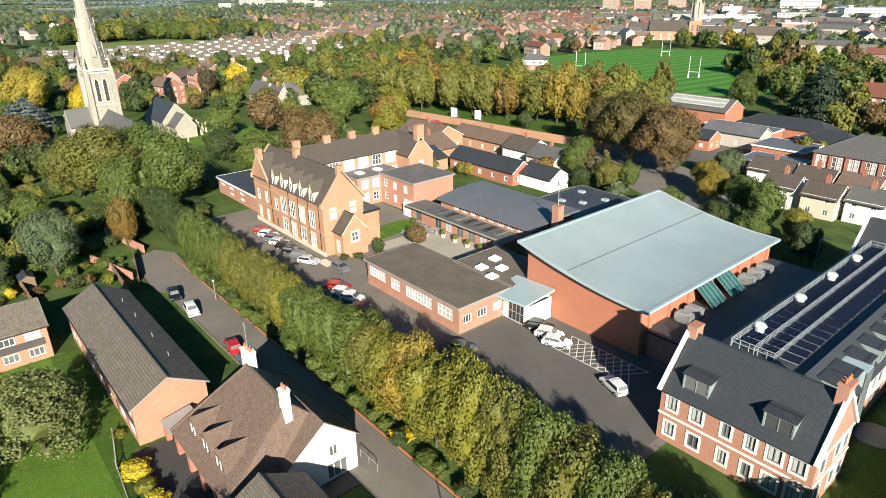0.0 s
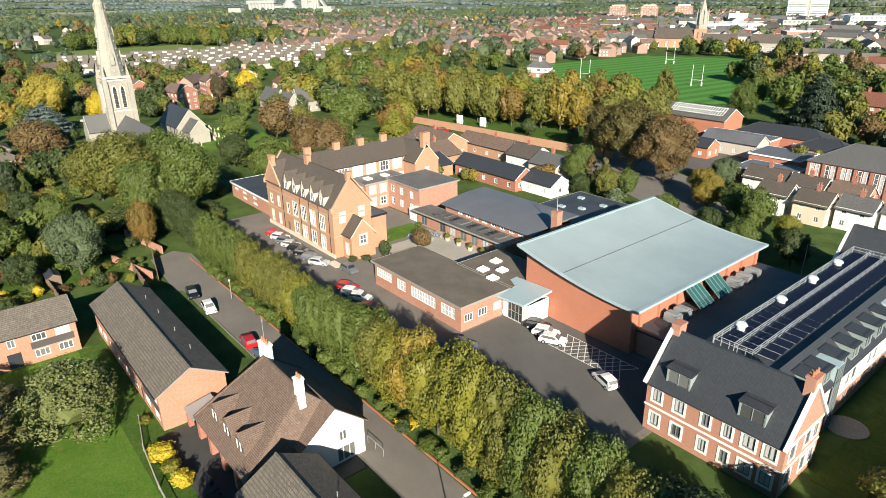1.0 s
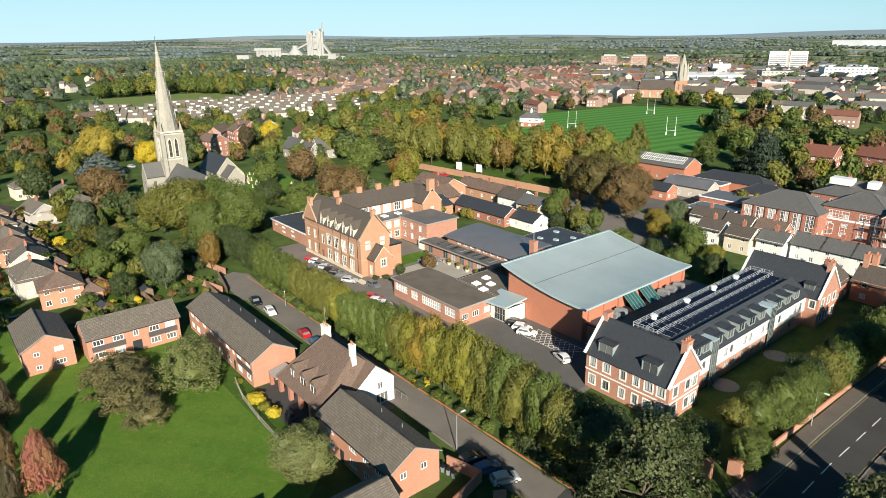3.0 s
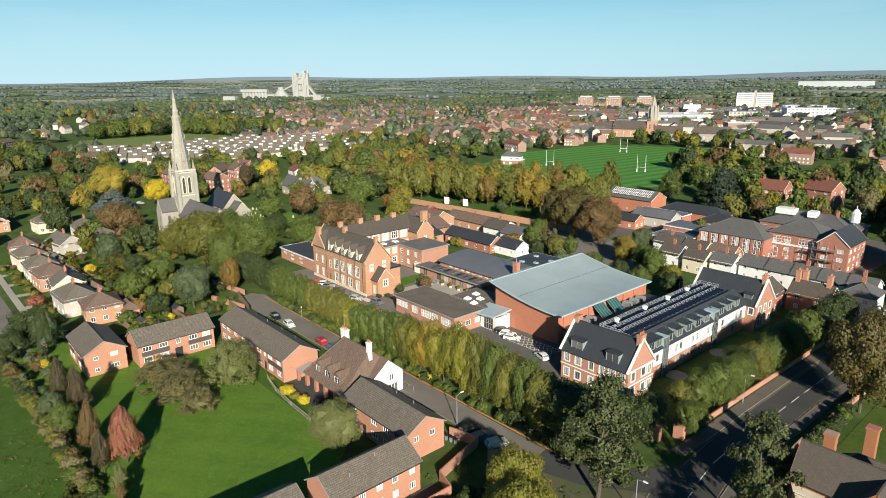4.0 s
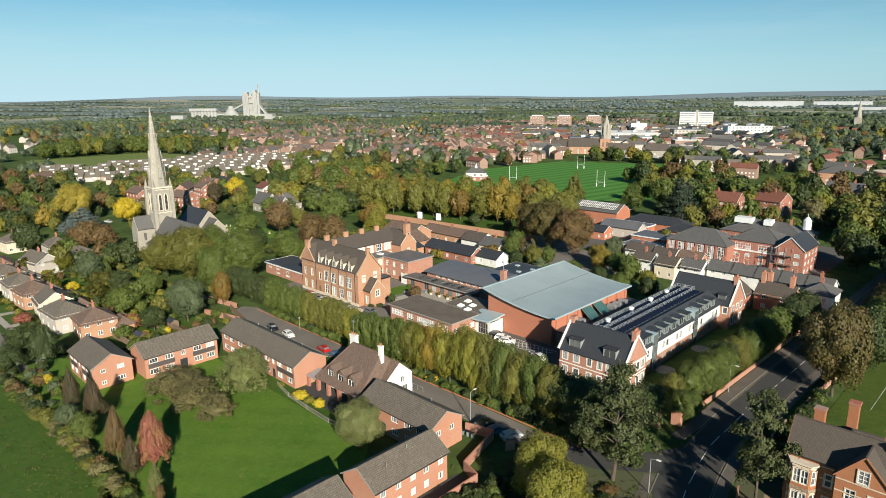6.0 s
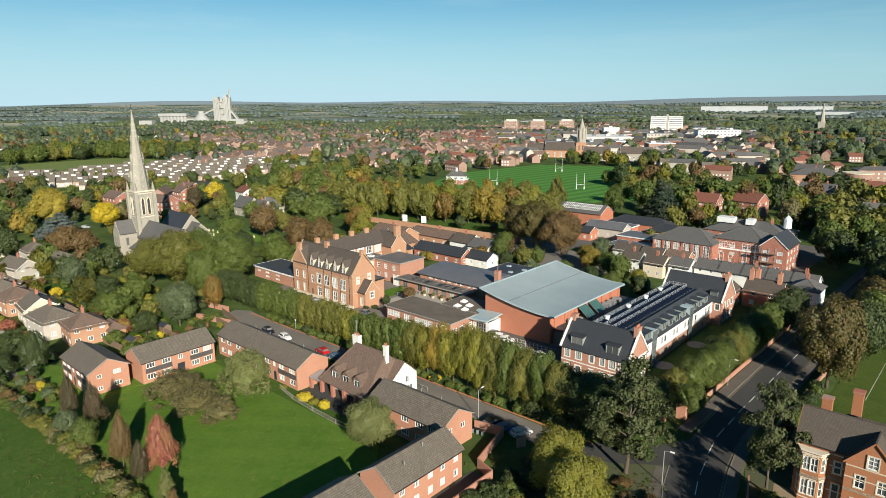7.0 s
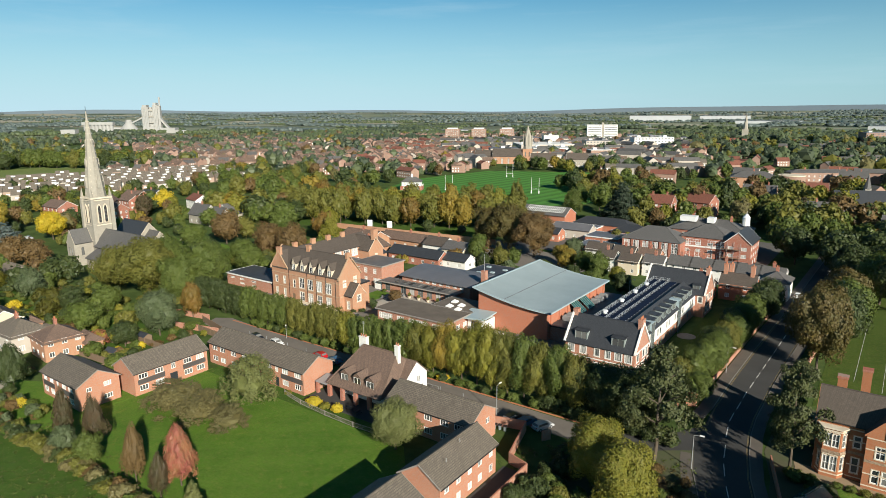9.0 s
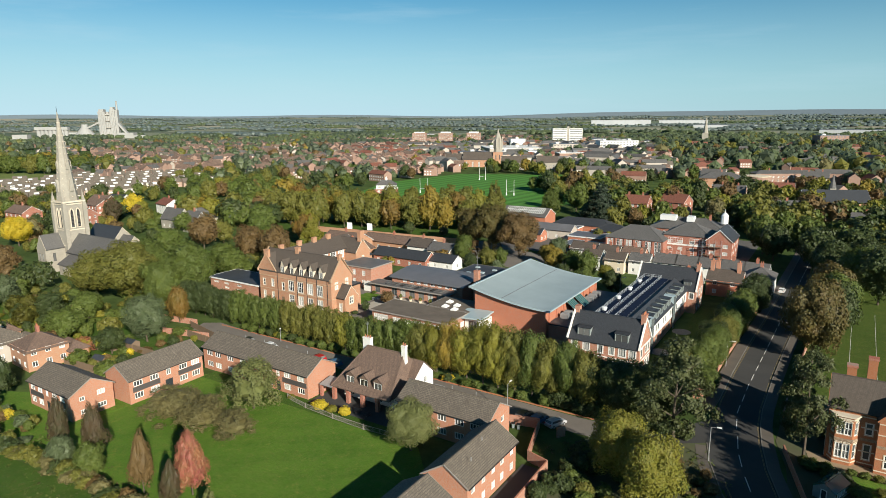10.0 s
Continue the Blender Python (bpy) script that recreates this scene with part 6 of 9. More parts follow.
    (-11, 90, 8.6, 7.5, "fine", "gold", "yellow autumn tree behind the hall"), (-22, 70, 4.4, 6.0, "bush", "sage", "grey-green shrub behind the hall"), (-33, 70, 6.5, 6.0, "round", "dark", "dark tree behind the dining block"),
    (-24.5, 78, 7.5, 6.0, "round", "green", "green tree behind the hall"), (-46, 68, 6.0, 5.0, "round", "copper", "brown tree behind the dining block"), (-50, 70, 4.0, 5.0, "bush", "orange", "orange shrub behind the dining block"),
    (-6, 66, 8.0, 7.0, "round", "green", "green tree behind the hall"), (6, 62, 9.0, 7.5, "round", "dark", "dark tree behind the hall"), (14, 60, 8.5, 7.0, "round", "green", "green tree behind the hall"), (22, 64, 8.0, 7.0, "round", "dark", "dark tree behind the hall"),
    (-60, 112, 7.0, 6.0, "round", "dark", "dark bushy tree by the wall"), (-92, 114, 6.5, 6.5, "round", "dark", "dark bushy tree by the wall"), (-75, 118, 5.0, 5.0, "bush", "copper", "brown shrub by the wall"),
    (98, -43, 15.0, 12.0, "round", "green", "large green tree in the villa garden"),
    (103, -37, 20.0, 12.0, "round", "dark", "large dark tree in the villa garden"),
    (103, -54, 21.0, 12.0, "round", "olive", "large olive tree in the villa garden"),
    (112, -46, 22.0, 14.0, "round", "green", "large green tree in the villa garden"),
    (76, 140, 15.0, 15.0, "round", "dark", ""), (89, 118, 16.0, 15.0, "round", "dark", ""), (100, 112, 16.0, 16.0, "round", "green", ""), (83.5, 170, 11.0, 10.0, "round", "orange", ""), (90, 190, 13.0, 14.0, "round", "green", ""),
    (60.5, 229, 15.5, 8.5, "cone", "dark", "dark pointed conifer among the villas"), (48, 242, 14.6, 15.0, "round", "purple", "dark copper beech among the villas"), (38, 222, 15.3, 15.0, "round", "olive", ""), (26, 216, 14.0, 12.0, "round", "tan", ""), (62, 262, 10.0, 14.0, "round", "yellow", ""),
    (-4, 204, 10.5, 6.5, "cone", "lime", "yellow-green pointed tree among the villas"), (-205, 117, 22.0, 19.0, "round", "green", "large green tree at the end of the avenue"),
    (110, 128, 17.0, 16.0, "round", "dark", ""), (122, 118, 17.0, 16.0, "round", "green", ""), (98, 134, 17.0, 16.0, "round", "olive", ""), (69, 172, 14.0, 14.0, "round", "green", ""), (100, 160, 15.0, 15.0, "round", "dark", ""),
):
    tree(x, y, h, w, kind, leaf, label, 0.05 if leaf == "red" else 0.2 if kind == "pine" else 0.05 if kind in ("column", "weep", "bush") else 0.08)
# avenue of limes along the field
for row, (x0, y0, x1, y1, n) in enumerate(((-172, 104, -62, 137, 13), (-162, 118, -66, 152, 12), (-178, 130, -90, 166, 10))):
    for k in range(n):
        t = k / (n - 1)
        x, y = x0 + (x1 - x0) * t + random.uniform(-2, 2), y0 + (y1 - y0) * t + random.uniform(-2, 2)
        tree(x, y, random.uniform(16, 20), random.uniform(12, 15.5), "mid" if row else "round", random.choice(("olive", "lime", "gold", "orange", "olive", "olive")), "tall lime in autumn leaf in an avenue", 0.07, group="avenue limes")
# gardens, streets and the wooded middle distance
SPOTS = ((-130, -52, 34, 14, 26, 4, 8), (-92, -52, 22, 10, 18, 3, 7), (-75, -50, 12, 8, 12, 3, 6), (-150, -36, 26, 12, 18, 6, 11), (-260, -30, 60, 26, 26, 7, 12), (-205, 50, 34, 12, 8, 4, 8), (-300, 40, 60, 40, 26, 7, 12),
         (-190, 100, 40, 24, 22, 10, 17), (-30, 235, 40, 30, 14, 10, 17), (20, 190, 40, 30, 13, 8, 13), (60, 215, 40, 40, 30, 10, 18), (110, 170, 34, 50, 26, 10, 18), (30, 300, 80, 50, 44, 10, 18), (-80, 330, 40, 60, 22, 10, 17),
         (-250, 170, 60, 40, 30, 10, 18), (-200, 440, 60, 20, 20, 8, 15), (-60, 62, 6, 5, 3, 3, 5), (0, 140, 10, 6, 4, 4, 7), (-700, 170, 30, 90, 60, 14, 20), (-640, 250, 50, 30, 34, 12, 18), (-350, 110, 40, 40, 16, 6, 11), (-390, 250, 60, 40, 26, 8, 14), (-320, 190, 50, 40, 30, 8, 14))


def grove(name, spots, leaf, label, share, seed):
    """Garden trees of one tint in the given patches, joined: each is a shrunken copy of a full crown."""
    r = np.random.default_rng(seed)
    rv = random.Random(seed)
    base = []
    for me in CROWN["far"]:
        v = np.empty(len(me.vertices) * 3)
        me.vertices.foreach_get("co", v)
        base.append((v.reshape(-1, 3), [tuple(p.vertices) for p in me.polygons]))
    V, F, off = [], [], 0
    for cx, cy, rx, ry, n, h0, h1 in spots:
        for k in range(max(1, round(n * share))):
            a, q, h = r.uniform(0, math.tau), math.sqrt(r.uniform()), r.uniform(h0, h1)
            v, f = base[rv.randrange(len(base))]
            w = h * r.uniform(0.75, 1.05)
            t = r.uniform(0, math.tau)
            rot = np.array([[math.cos(t), -math.sin(t), 0], [math.sin(t), math.cos(t), 0], [0, 0, 1]])
            V.append((v * [w, w, h * 0.95]) @ rot.T + [cx + rx * q * math.cos(a), cy + ry * q * math.sin(a), h * 0.05])
            F += [tuple(i + off for i in p) for p in f]
            off += len(v)
    tagged(new(name, from_arrays(name, np.concatenate(V), F, LEAF[leaf])), label, "trees", kind="stuff")


for nm, leaf, share in (("garden_trees_green", "green", 0.26), ("garden_trees_dark", "dark", 0.26), ("garden_trees_olive", "olive", 0.24), ("garden_trees_copper", "copper", 0.07), ("garden_trees_golden", "gold", 0.03), ("garden_trees_lime", "lime", 0.08)):
    grove(nm, SPOTS, leaf, "garden and street trees among the houses", share, len(nm))
for k in range(20):
    x = 36 + k * 1.35
    tree(x, -19.4 + random.uniform(-0.6, 0.6), random.uniform(2.2, 4.2), random.uniform(3, 4.4), "bush", random.choice(("dark", "dark", "green")), base=0.0, bush=True, group="hedge bushes")
for k in range(18):
    tree(48 + random.uniform(0, 12), -48 + k * 0.9 + random.uniform(-2, 2), random.uniform(1.6, 3.4), random.uniform(2.5, 4), "bush", random.choice(("dark", "green", "olive")), base=0.0, bush=True, group="junction bushes")
for k in range(150):
    x, y = random.uniform(-150, -53), random.uniform(-56, -30)
    if not (-74 < x < -52 and y < -58):
        tree(x, y, random.uniform(1.2, 3.4), random.uniform(2.2, 4.2), "bush", random.choice(("dark", "green", "green", "olive", "lime", "copper")), base=0.0, bush=True, group="garden bushes")
for k in range(26):
    tree(60.5 + random.uniform(0, 1) * (6 + k * 0.25), -28.5 - k * 0.55, random.uniform(0.7, 1.8), random.uniform(1.6, 3.0), "bush", random.choice(("dark", "green", "copper", "tan")), base=0.0, bush=True, group="junction bushes")
for k in range(22):
    tree(76.9 + random.uniform(-0.5, 0.6), 10 + k * 0.95, random.uniform(1.6, 3.0), random.uniform(2.4, 3.4), "bush", random.choice(("dark", "dark", "green")), base=0.0, bush=True, group="roadside bushes")
for k in range(95):
    x, y = random.uniform(-128, -72), random.uniform(-34, 2)
    if y < -6 or x < -95:
        tree(x, y, random.uniform(1.8, 4.6), random.uniform(3, 5.5), "bush", random.choice(("dark", "green", "dark", "olive")), base=0.0, bush=True, group="garden bushes")
for k in range(80):
    tree(random.uniform(-128, -80), random.uniform(17, 64), random.uniform(2.5, 6.0), random.uniform(4, 7), "bush", random.choice(("dark", "green", "dark", "olive", "sage")), base=0.0, bush=True, group="garden bushes")
# dark bushes added where tree shade lies, to darken the ground further
for k in range(18):
    tree(random.uniform(46.6, 51), random.uniform(-50, -32), random.uniform(1.4, 3.2), random.uniform(2.4, 3.8), "bush", "dark", base=0.0, bush=True, group="junction bushes")
# meadow hedge
for k in range(60):
    t = k / 59
    x, y = -66 + 76 * t, -86.2 + 4.6 * t ** 0.6 + random.uniform(-0.7, 0.7)
    tree(x, y, random.uniform(1.5, 2.9), random.uniform(2.6, 4.0), "bush", random.choice(("green", "tan", "dark", "olive", "copper", "tan")), base=0.0, bush=True, group="meadow hedge bushes")
for k in range(22):
    t = k / 21
    tree(10 + 34 * t, -82.5 - 24 * t + random.uniform(-1, 1), random.uniform(1.4, 2.4), random.uniform(2.6, 3.8), "bush", random.choice(("green", "tan", "olive")), base=0.0, bush=True, group="meadow hedge bushes")
for k in range(26):
    tree(random.uniform(-62, -34), random.uniform(-83, -76.5), random.uniform(1.0, 3.0), random.uniform(2.0, 3.6), "bush", random.choice(("green", "dark", "olive", "sage", "copper")), base=0.0, bush=True, group="garden bushes")
for x, y, h, w, leaf in ((-0.4, -44.0, 1.9, 3.6, "yellow"), (2.5, -43.8, 1.5, 2.8, "lime"), (5.6, -43.6, 2.0, 2.8, "yellow"), (-8.5, -43.6, 0.9, 2.0, "lime"), (13.5, -19.8, 1.6, 3.2, "yellow"), (-38, -19.5, 1.5, 2.6, "lime"), (-47, -78, 2.4, 2.6, "yellow"),
                         (-58, -30, 1.6, 2.0, "green"), (-62, -29, 1.5, 1.8, "green"), (-60, -52, 2.0, 2.4, "yellow"), (-58, -47, 2.0, 2.0, "yellow"), (-34.6, 3.0, 1.3, 2.2, "dark"), (-33.4, 5.4, 1.3, 2.4, "dark"), (-32.8, 9.5, 3.4, 2.6, "dark"),
                         (-70, -60, 1.8, 3.0, "green"), (-37, -66, 1.0, 2.0, "green"), (84, -20, 1.6, 3.0, "dark"), (90, -22, 1.4, 3.0, "olive"), (82, -6, 2.0, 3.0, "dark"), (-40, 15, 1.4, 2.4, "green"), (-42, 25.0, 1.2, 1.8, "green")):
    tree(x, y, h, w, "bush", leaf, base=0.0, bush=True)



def tufts(name, n, line, spread_, leaf, label, lo, hi):
    """Ragged grass and weeds in clumps, scattered either side of a line."""
    r = np.random.default_rng(n)
    V, F, off = [], [], 0
    for k in range(n):
        q = r.uniform(0, len(line) - 1.001)
        i, u = int(q), q % 1
        x = line[i][0] * (1 - u) + line[i + 1][0] * u + r.normal(0, spread_)
        y = line[i][1] * (1 - u) + line[i + 1][1] * u + r.normal(0, spread_)
        h = r.uniform(lo, hi)
        p = np.array([x, y, 0.05]) + r.normal(0, 1, (7, 3)) * [h * 0.8, h * 0.8, 0] + np.array([0, 0, 1]) * r.uniform(0.1, 0.9, (7, 1)) * h
        v, f = leaf_quads(p, np.tile([0.0, 0.0, 1.0], (7, 1)), h * 0.5, r)
        V.append(v)
        F += [tuple(g + off) for g in f]
        off += len(v)
    tagged(new(name, from_arrays(name, np.concatenate(V), F, LEAF[leaf])), label, "grass", kind="stuff")


for leaf, n in (("green", 900), ("olive", 420), ("tan", 420)):
    tufts(leaf + "_meadow_tufts", n if leaf == "green" else n // 4, [(-120, -96), (-60, -92), (-20, -88), (8, -88), (40, -110)], 3.0, leaf, "ragged meadow grass and weeds", 0.12, 0.32)
    tufts(leaf + "_verge_tufts", n // 3, [(44, -36), (56, -33), (64, -27), (68, -38)], 2.6, leaf, "ragged grass and leaf litter on the verge", 0.15, 0.4)
    tufts(leaf + "_lawn_edge_tufts", n // 4, [(-34, -80), (-2, -81), (14, -84)], 1.4, leaf, "ragged grass along the hedge", 0.2, 0.5)

# ---- more houses ----
def villa_row(label, r, eave, ridge, axis, wallmat, roofmat, n, floors=2, hip=False, chims=1, group="", turn=0.0, at=(0, 0), side="se", casing=None, w=1.2):
    """A house on a rectangle round its own origin, with windows on the given sides."""
    h = thing("house", label, "house", at[0], at[1], 0, turn, group)
    x0, x1, y0, y1 = r
    spec = {}
    for s in side:
        ln = x1 - x0 if s in "sn" else y1 - y0
        m = n if s in "sn" else max(1, round(n * (y1 - y0) / (x1 - x0)))
        spec[s] = [(q, 0.9 + f * 2.7, w, 1.3, 2, 1) for q in spread(m, ln, ln / (2 * m)) for f in range(floors)]
    walls(h, r, eave, spec, wallmat, casing=casing, gables=() if hip else [(s, ridge) for s in ("we" if axis == "x" else "sn")])
    if hip:
        hip_roof(h, r, eave, ridge, roofmat)
    else:
        gable_roof(h, r, eave, ridge, axis, roofmat)
    for k in range(chims):
        q = (k + 0.5) / chims
        cx, cy = (x0 + (x1 - x0) * q, (y0 + y1) / 2) if axis == "x" else ((x0 + x1) / 2, y0 + (y1 - y0) * q)
        chimney(h, cx, cy, ridge - 0.8, ridge + 1.4, 0.9, 0.6, BRICK_DARK, 2)
    return h


# houses behind the school
villa_row("brown-roofed brick house behind the school", (-9, 9, -6, 6), 4.5, 7.8, "x", BRICK_OLD, TILE_BROWN, 4, 1, at=(-94, 72))
villa_row("brown-roofed brick house by the car park", (-7, 7, -5, 5), 4.2, 7.2, "y", BRICK_OLD, TILE_BROWN, 3, 1, at=(-82, 62))
villa_row("slate-roofed brick outbuilding with rooflights", (-12, 12, -3.6, 3.6), 3.4, 5.8, "x", BRICK_DARK, SLATE, 5, 1, at=(-58, 63.5), chims=0)
villa_row("long low slate-roofed brick outbuilding", (-6, 6, -4, 4), 3.4, 5.6, "y", BRICK_OLD, SLATE, 2, 1, at=(-76, 55), chims=0)
villa_row("white gabled cottage with a grey roof", (-5, 5, -4.5, 4.5), 4.2, 6.8, "x", RENDER, TILE_OLD, 2, 1, at=(-61, 81))
villa_row("cream gabled cottage with a grey roof", (-5, 5, -4.5, 4.5), 4.0, 6.4, "x", CREAM, SLATE_GREY, 2, 1, at=(-50, 79))
villa_row("small white slate-roofed cottage", (-5, 5, -3.5, 3.5), 3.2, 5.2, "x", RENDER, SLATE, 2, 1, at=(-41, 66), chims=0)
villa_row("low brown-roofed terrace by the yard", (-14, 14, -4, 4), 3.6, 6.0, "x", BRICK_OLD, TILE_BROWN, 5, 1, at=(-78, 84), chims=1)
FB = thing("school_workshop", "flat-roofed brick workshop with a dark felt roof", "school")
walls(FB, (-93, -70, 3.0, 14.0), 3.6, {"s": [(s, 2.3, 2.2, 0.6, 3, 1) for s in (3, 8, 14)] + [(s, 0.9, 2.2, 0.6, 3, 1) for s in (8, 14)], "e": [(4, 1.0, 1.2, 1.5)]}, BRICK_NEW)
flat_roof(FB, (-93, -70, 3.0, 14.0), 4.0, FELT_DARK, 0.35, 0.4, WHITE)
FA = thing("school_annexe", "flat-roofed annexe with dark patched felt roof", "school", group="school annexes")
walls(FA, (-26.5, -12.6, 43.0, 62.0), 3.7, {"n": [(s, 1.0, 1.6, 1.4) for s in (3, 8, 13)], "w": [(4, 1.0, 1.6, 1.4), (9, 1.0, 1.6, 1.4)]}, BRICK_NEW)
flat_roof(FA, (-26.5, -12.6, 43.0, 62.0), 4.1, FELT_DARK, 0.3, 0.4, FASCIA)
for x, y in ((-22, 50), (-18, 52), (-16, 57), (-23, 58)):
    bm = bmesh.new()
    box(bm, x - 0.7, x + 0.7, y - 0.5, y + 0.5, 4.0, 4.5)
    part("rooflight", bm, ZINC_EDGE, FA)
band("yard_wall", (-150, 97.5), (-50, 107), 0.35, 0, 2.6, BRICK_OLD, "long buff brick boundary wall", "wall")

# sports block with a glazed ridge, and low school roofs
SB = villa_row("orange brick sports block with a glazed ridge", (-12, 12, -6.5, 6.5), 6.2, 9.6, "x", BRICK_HALL, SLATE_GREY, 3, 1, at=(-54, 165), chims=0, casing=GREYFRAME)
bm = bmesh.new()
slab(bm, [(-10, -5.0, 7.55), (10, -5.0, 7.55), (10, -1.0, 9.66), (-10, -1.0, 9.66)], 0.1)
gl = part("rooflight", bm, GLASS, SB, "long glazed rooflight")
bm = bmesh.new()
for k in range(21):
    beam(bm, (-10 + k, -5.0, 7.6), (-10 + k, -1.0, 9.72), 0.14)
for q in (0, 0.5, 1):
    beam(bm, (-10, -5 + 4 * q, 7.6 + 2.1 * q), (10, -5 + 4 * q, 7.6 + 2.1 * q), 0.14)
part("glazing_bar", bm, WHITE, gl)
villa_row("low grey-roofed school building", (-14, 14, -5, 5), 3.6, 6.4, "x", BRICK_HALL, SLATE, 5, 1, hip=True, at=(-24, 165), chims=0)
villa_row("low pale school block with a grey sheet roof", (-9, 9, -4, 4), 4.2, 6.4, "x", PALE, SHEET_GREY, 4, 1, at=(-30, 143), chims=0)
for x0, x1, y0, y1, hh in ((-18, -4, 128, 140, 4.2), (-14, 0, 112, 122, 3.8), (-44, -22, 150, 157, 3.6)):
    FR = thing("school_annexe", "flat-roofed brick school annexe with grey roof", "school", group="school annexes")
    walls(FR, (x0, x1, y0, y1), hh, {"s": [(s, 1.0, 1.8, 1.5, 3, 1) for s in (2.5, 6, 9.5)]}, BRICK_HALL, casing=WHITE)
    flat_roof(FR, (x0, x1, y0, y1), hh + 0.4, SHEET_GREY, 0.3, 0.4, WHITE)
villa_row("low slate-roofed school building", (-8, 8, -5, 5), 3.8, 6.6, "x", BRICK_HALL, SLATE, 4, 1, hip=True, at=(-6, 152), chims=0)
villa_row("low slate-roofed school building", (-7, 7, -3.5, 3.5), 3.6, 5.6, "x", BRICK_HALL, SLATE, 3, 1, at=(-38, 132), chims=0)
# large red-brick school with pilasters
RB = villa_row("red brick school building with tall windows and hipped slate roof", (-11, 11, -7.5, 7.5), 7.6, 12.0, "x", BRICK_DARK, SLATE_GREY, 6, 1, hip=True, at=(13, 125), chims=0)
for k in range(6):
    for s, w_ in ((-9.2 + k * 3.67, 2.0),):
        for o in (-0.62, 0.62):
            put_window(RB, (-11, -7.62), (11, -7.62), s + 11 + o, 2.4, 0.95, 4.8, 1, 4)
RC = villa_row("red brick school block with white bands and hipped slate roof", (-8.5, 8.5, -7, 7), 9.4, 13.4, "x", BRICK_DARK, SLATE_GREY, 4, 3, hip=True, at=(31, 132), chims=0, w=1.7)
bm = bmesh.new()
box(bm, -8.6, 8.6, -7.1, -7.0, 5.6, 6.2)
part("band", bm, RENDER, RC)
for s in (4.4, 12.4):
    put_window(RC, (-8.5, -7.08), (8.5, -7.08), s, 6.5, 5.4, 2.0, 6, 2)
    put_window(RC, (-8.5, -7.08), (8.5, -7.08), s - 1.6, 1.2, 1.5, 3.2, 1, 2)
    put_window(RC, (-8.5, -7.08), (8.5, -7.08), s + 1.6, 1.2, 1.5, 3.2, 1, 2)
for k in range(7):
    bm = bmesh.new()
    box(bm, -11 + k * 3.6, -10.3 + k * 3.6, -7.75, -7.5, 0, 7.4)
    part("pilaster", bm, BRICK_DARK, RB)
villa_row("red brick gabled school block behind scaffolding", (-4.5, 4.5, -8, 8), 9.0, 13.0, "y", BRICK_DARK, SLATE, 2, 3, at=(43, 131), chims=0, w=1.8)
SC = thing("scaffold", "steel scaffolding with board lifts round the gable", "scaffold", 43, 122.0)
for k in range(4):
    for y in (-0.6, 0.6):
        bm = bmesh.new()
        tube(bm, (-5.5 + k * 2.2, y, 0), (-5.5 + k * 2.2, y, 9.4), 0.04, 0.04, 6)
        part("standard", bm, STEEL, SC)
for z in (3.4, 6.6):
    bm = bmesh.new()
    box(bm, -5.8, 1.4, -0.6, 0.6, z, z + 0.08)
    part("board", bm, WOOD, SC)
    bm = bmesh.new()
    beam(bm, (-5.8, -0.62, z + 1.0), (1.4, -0.62, z + 1.0), 0.05)
    part("ledger", bm, STEEL, SC)
RE = villa_row("red brick school range with a white cupola", (-14, 16, -9, 9), 8.6, 12.4, "x", BRICK_DARK, SLATE_GREY, 7, 3, hip=True, at=(26, 152), chims=2)
bm = bmesh.new()
tube(bm, (14, 0, 11.0), (14, 0, 14.2), 1.5, 1.4, 10)
tube(bm, (14, 0, 14.2), (14, 0, 15.6), 1.6, 0.5, 10)
tube(bm, (14, 0, 15.6), (14, 0, 17.0), 0.12, 0.05, 6)
part("cupola", bm, WHITE, RE, "white domed cupola")
for x, w_ in ((-7.5, 3.2), (1.5, 1.4)):
    bm = bmesh.new()
    box(bm, x - w_, x + w_, -4.5, -0.5, 11.4, 13.5)
    part("plant_cover", bm, WHITE, RE, "white sheeted roof cover")
# cottages behind the home
COTT = [(-2, 106, 10, RENDER, TILE_OLD), (8, 105, 8, CREAM, TILE_OLD), (17, 106, 8, BRICK_FLAT, TILE_BROWN), (5, 95, 7, RENDER, TILE_OLD), (14, 94, 7, CREAM, TILE_OLD), (22, 96, 7, RENDER, SLATE_GREY)]
for x, y, w_, wm, rm in COTT:
    villa_row("small cottage with a weathered roof and chimney", (-w_ / 2, w_ / 2, -3.6, 3.6), 4.6, 7.0, "x", wm, rm, 2, 2, at=(x, y), group="cottages", chims=1, w=1.0)
for k in range(5):
    villa_row("white terraced cottage with slate roof", (-3.6, 3.6, -3.8, 3.8), 4.8, 7.2, "x", RENDER, SLATE_GREY, 2, 2, at=(30 + k * 7.2, 99), group="white terrace", chims=1, w=1.0)
villa_row("white end house with a grey hipped roof", (-4, 4, -4.5, 4.5), 5.4, 8.0, "x", RENDER, SLATE_GREY, 2, 2, hip=True, at=(61, 90), chims=1)
VB = villa_row("brick house with clustered tall chimneys", (-5, 5, -4, 4), 4.6, 7.6, "x", BRICK_HALL, TILE_OLD, 2, 2, at=(52, 82), chims=0)
for x, y in ((-4, 0), (-2.6, 1.0), (3.6, 0)):
    chimney(VB, x, y, 5.5, 10.4, 1.1, 1.5, BRICK_FLAT, 3)
villa_row("dark-roofed brick house by the road", (-4, 4, -4, 4), 4.6, 7.4, "y", BRICK_DARK, TILE_OLD, 2, 2, at=(42, 76), chims=1)

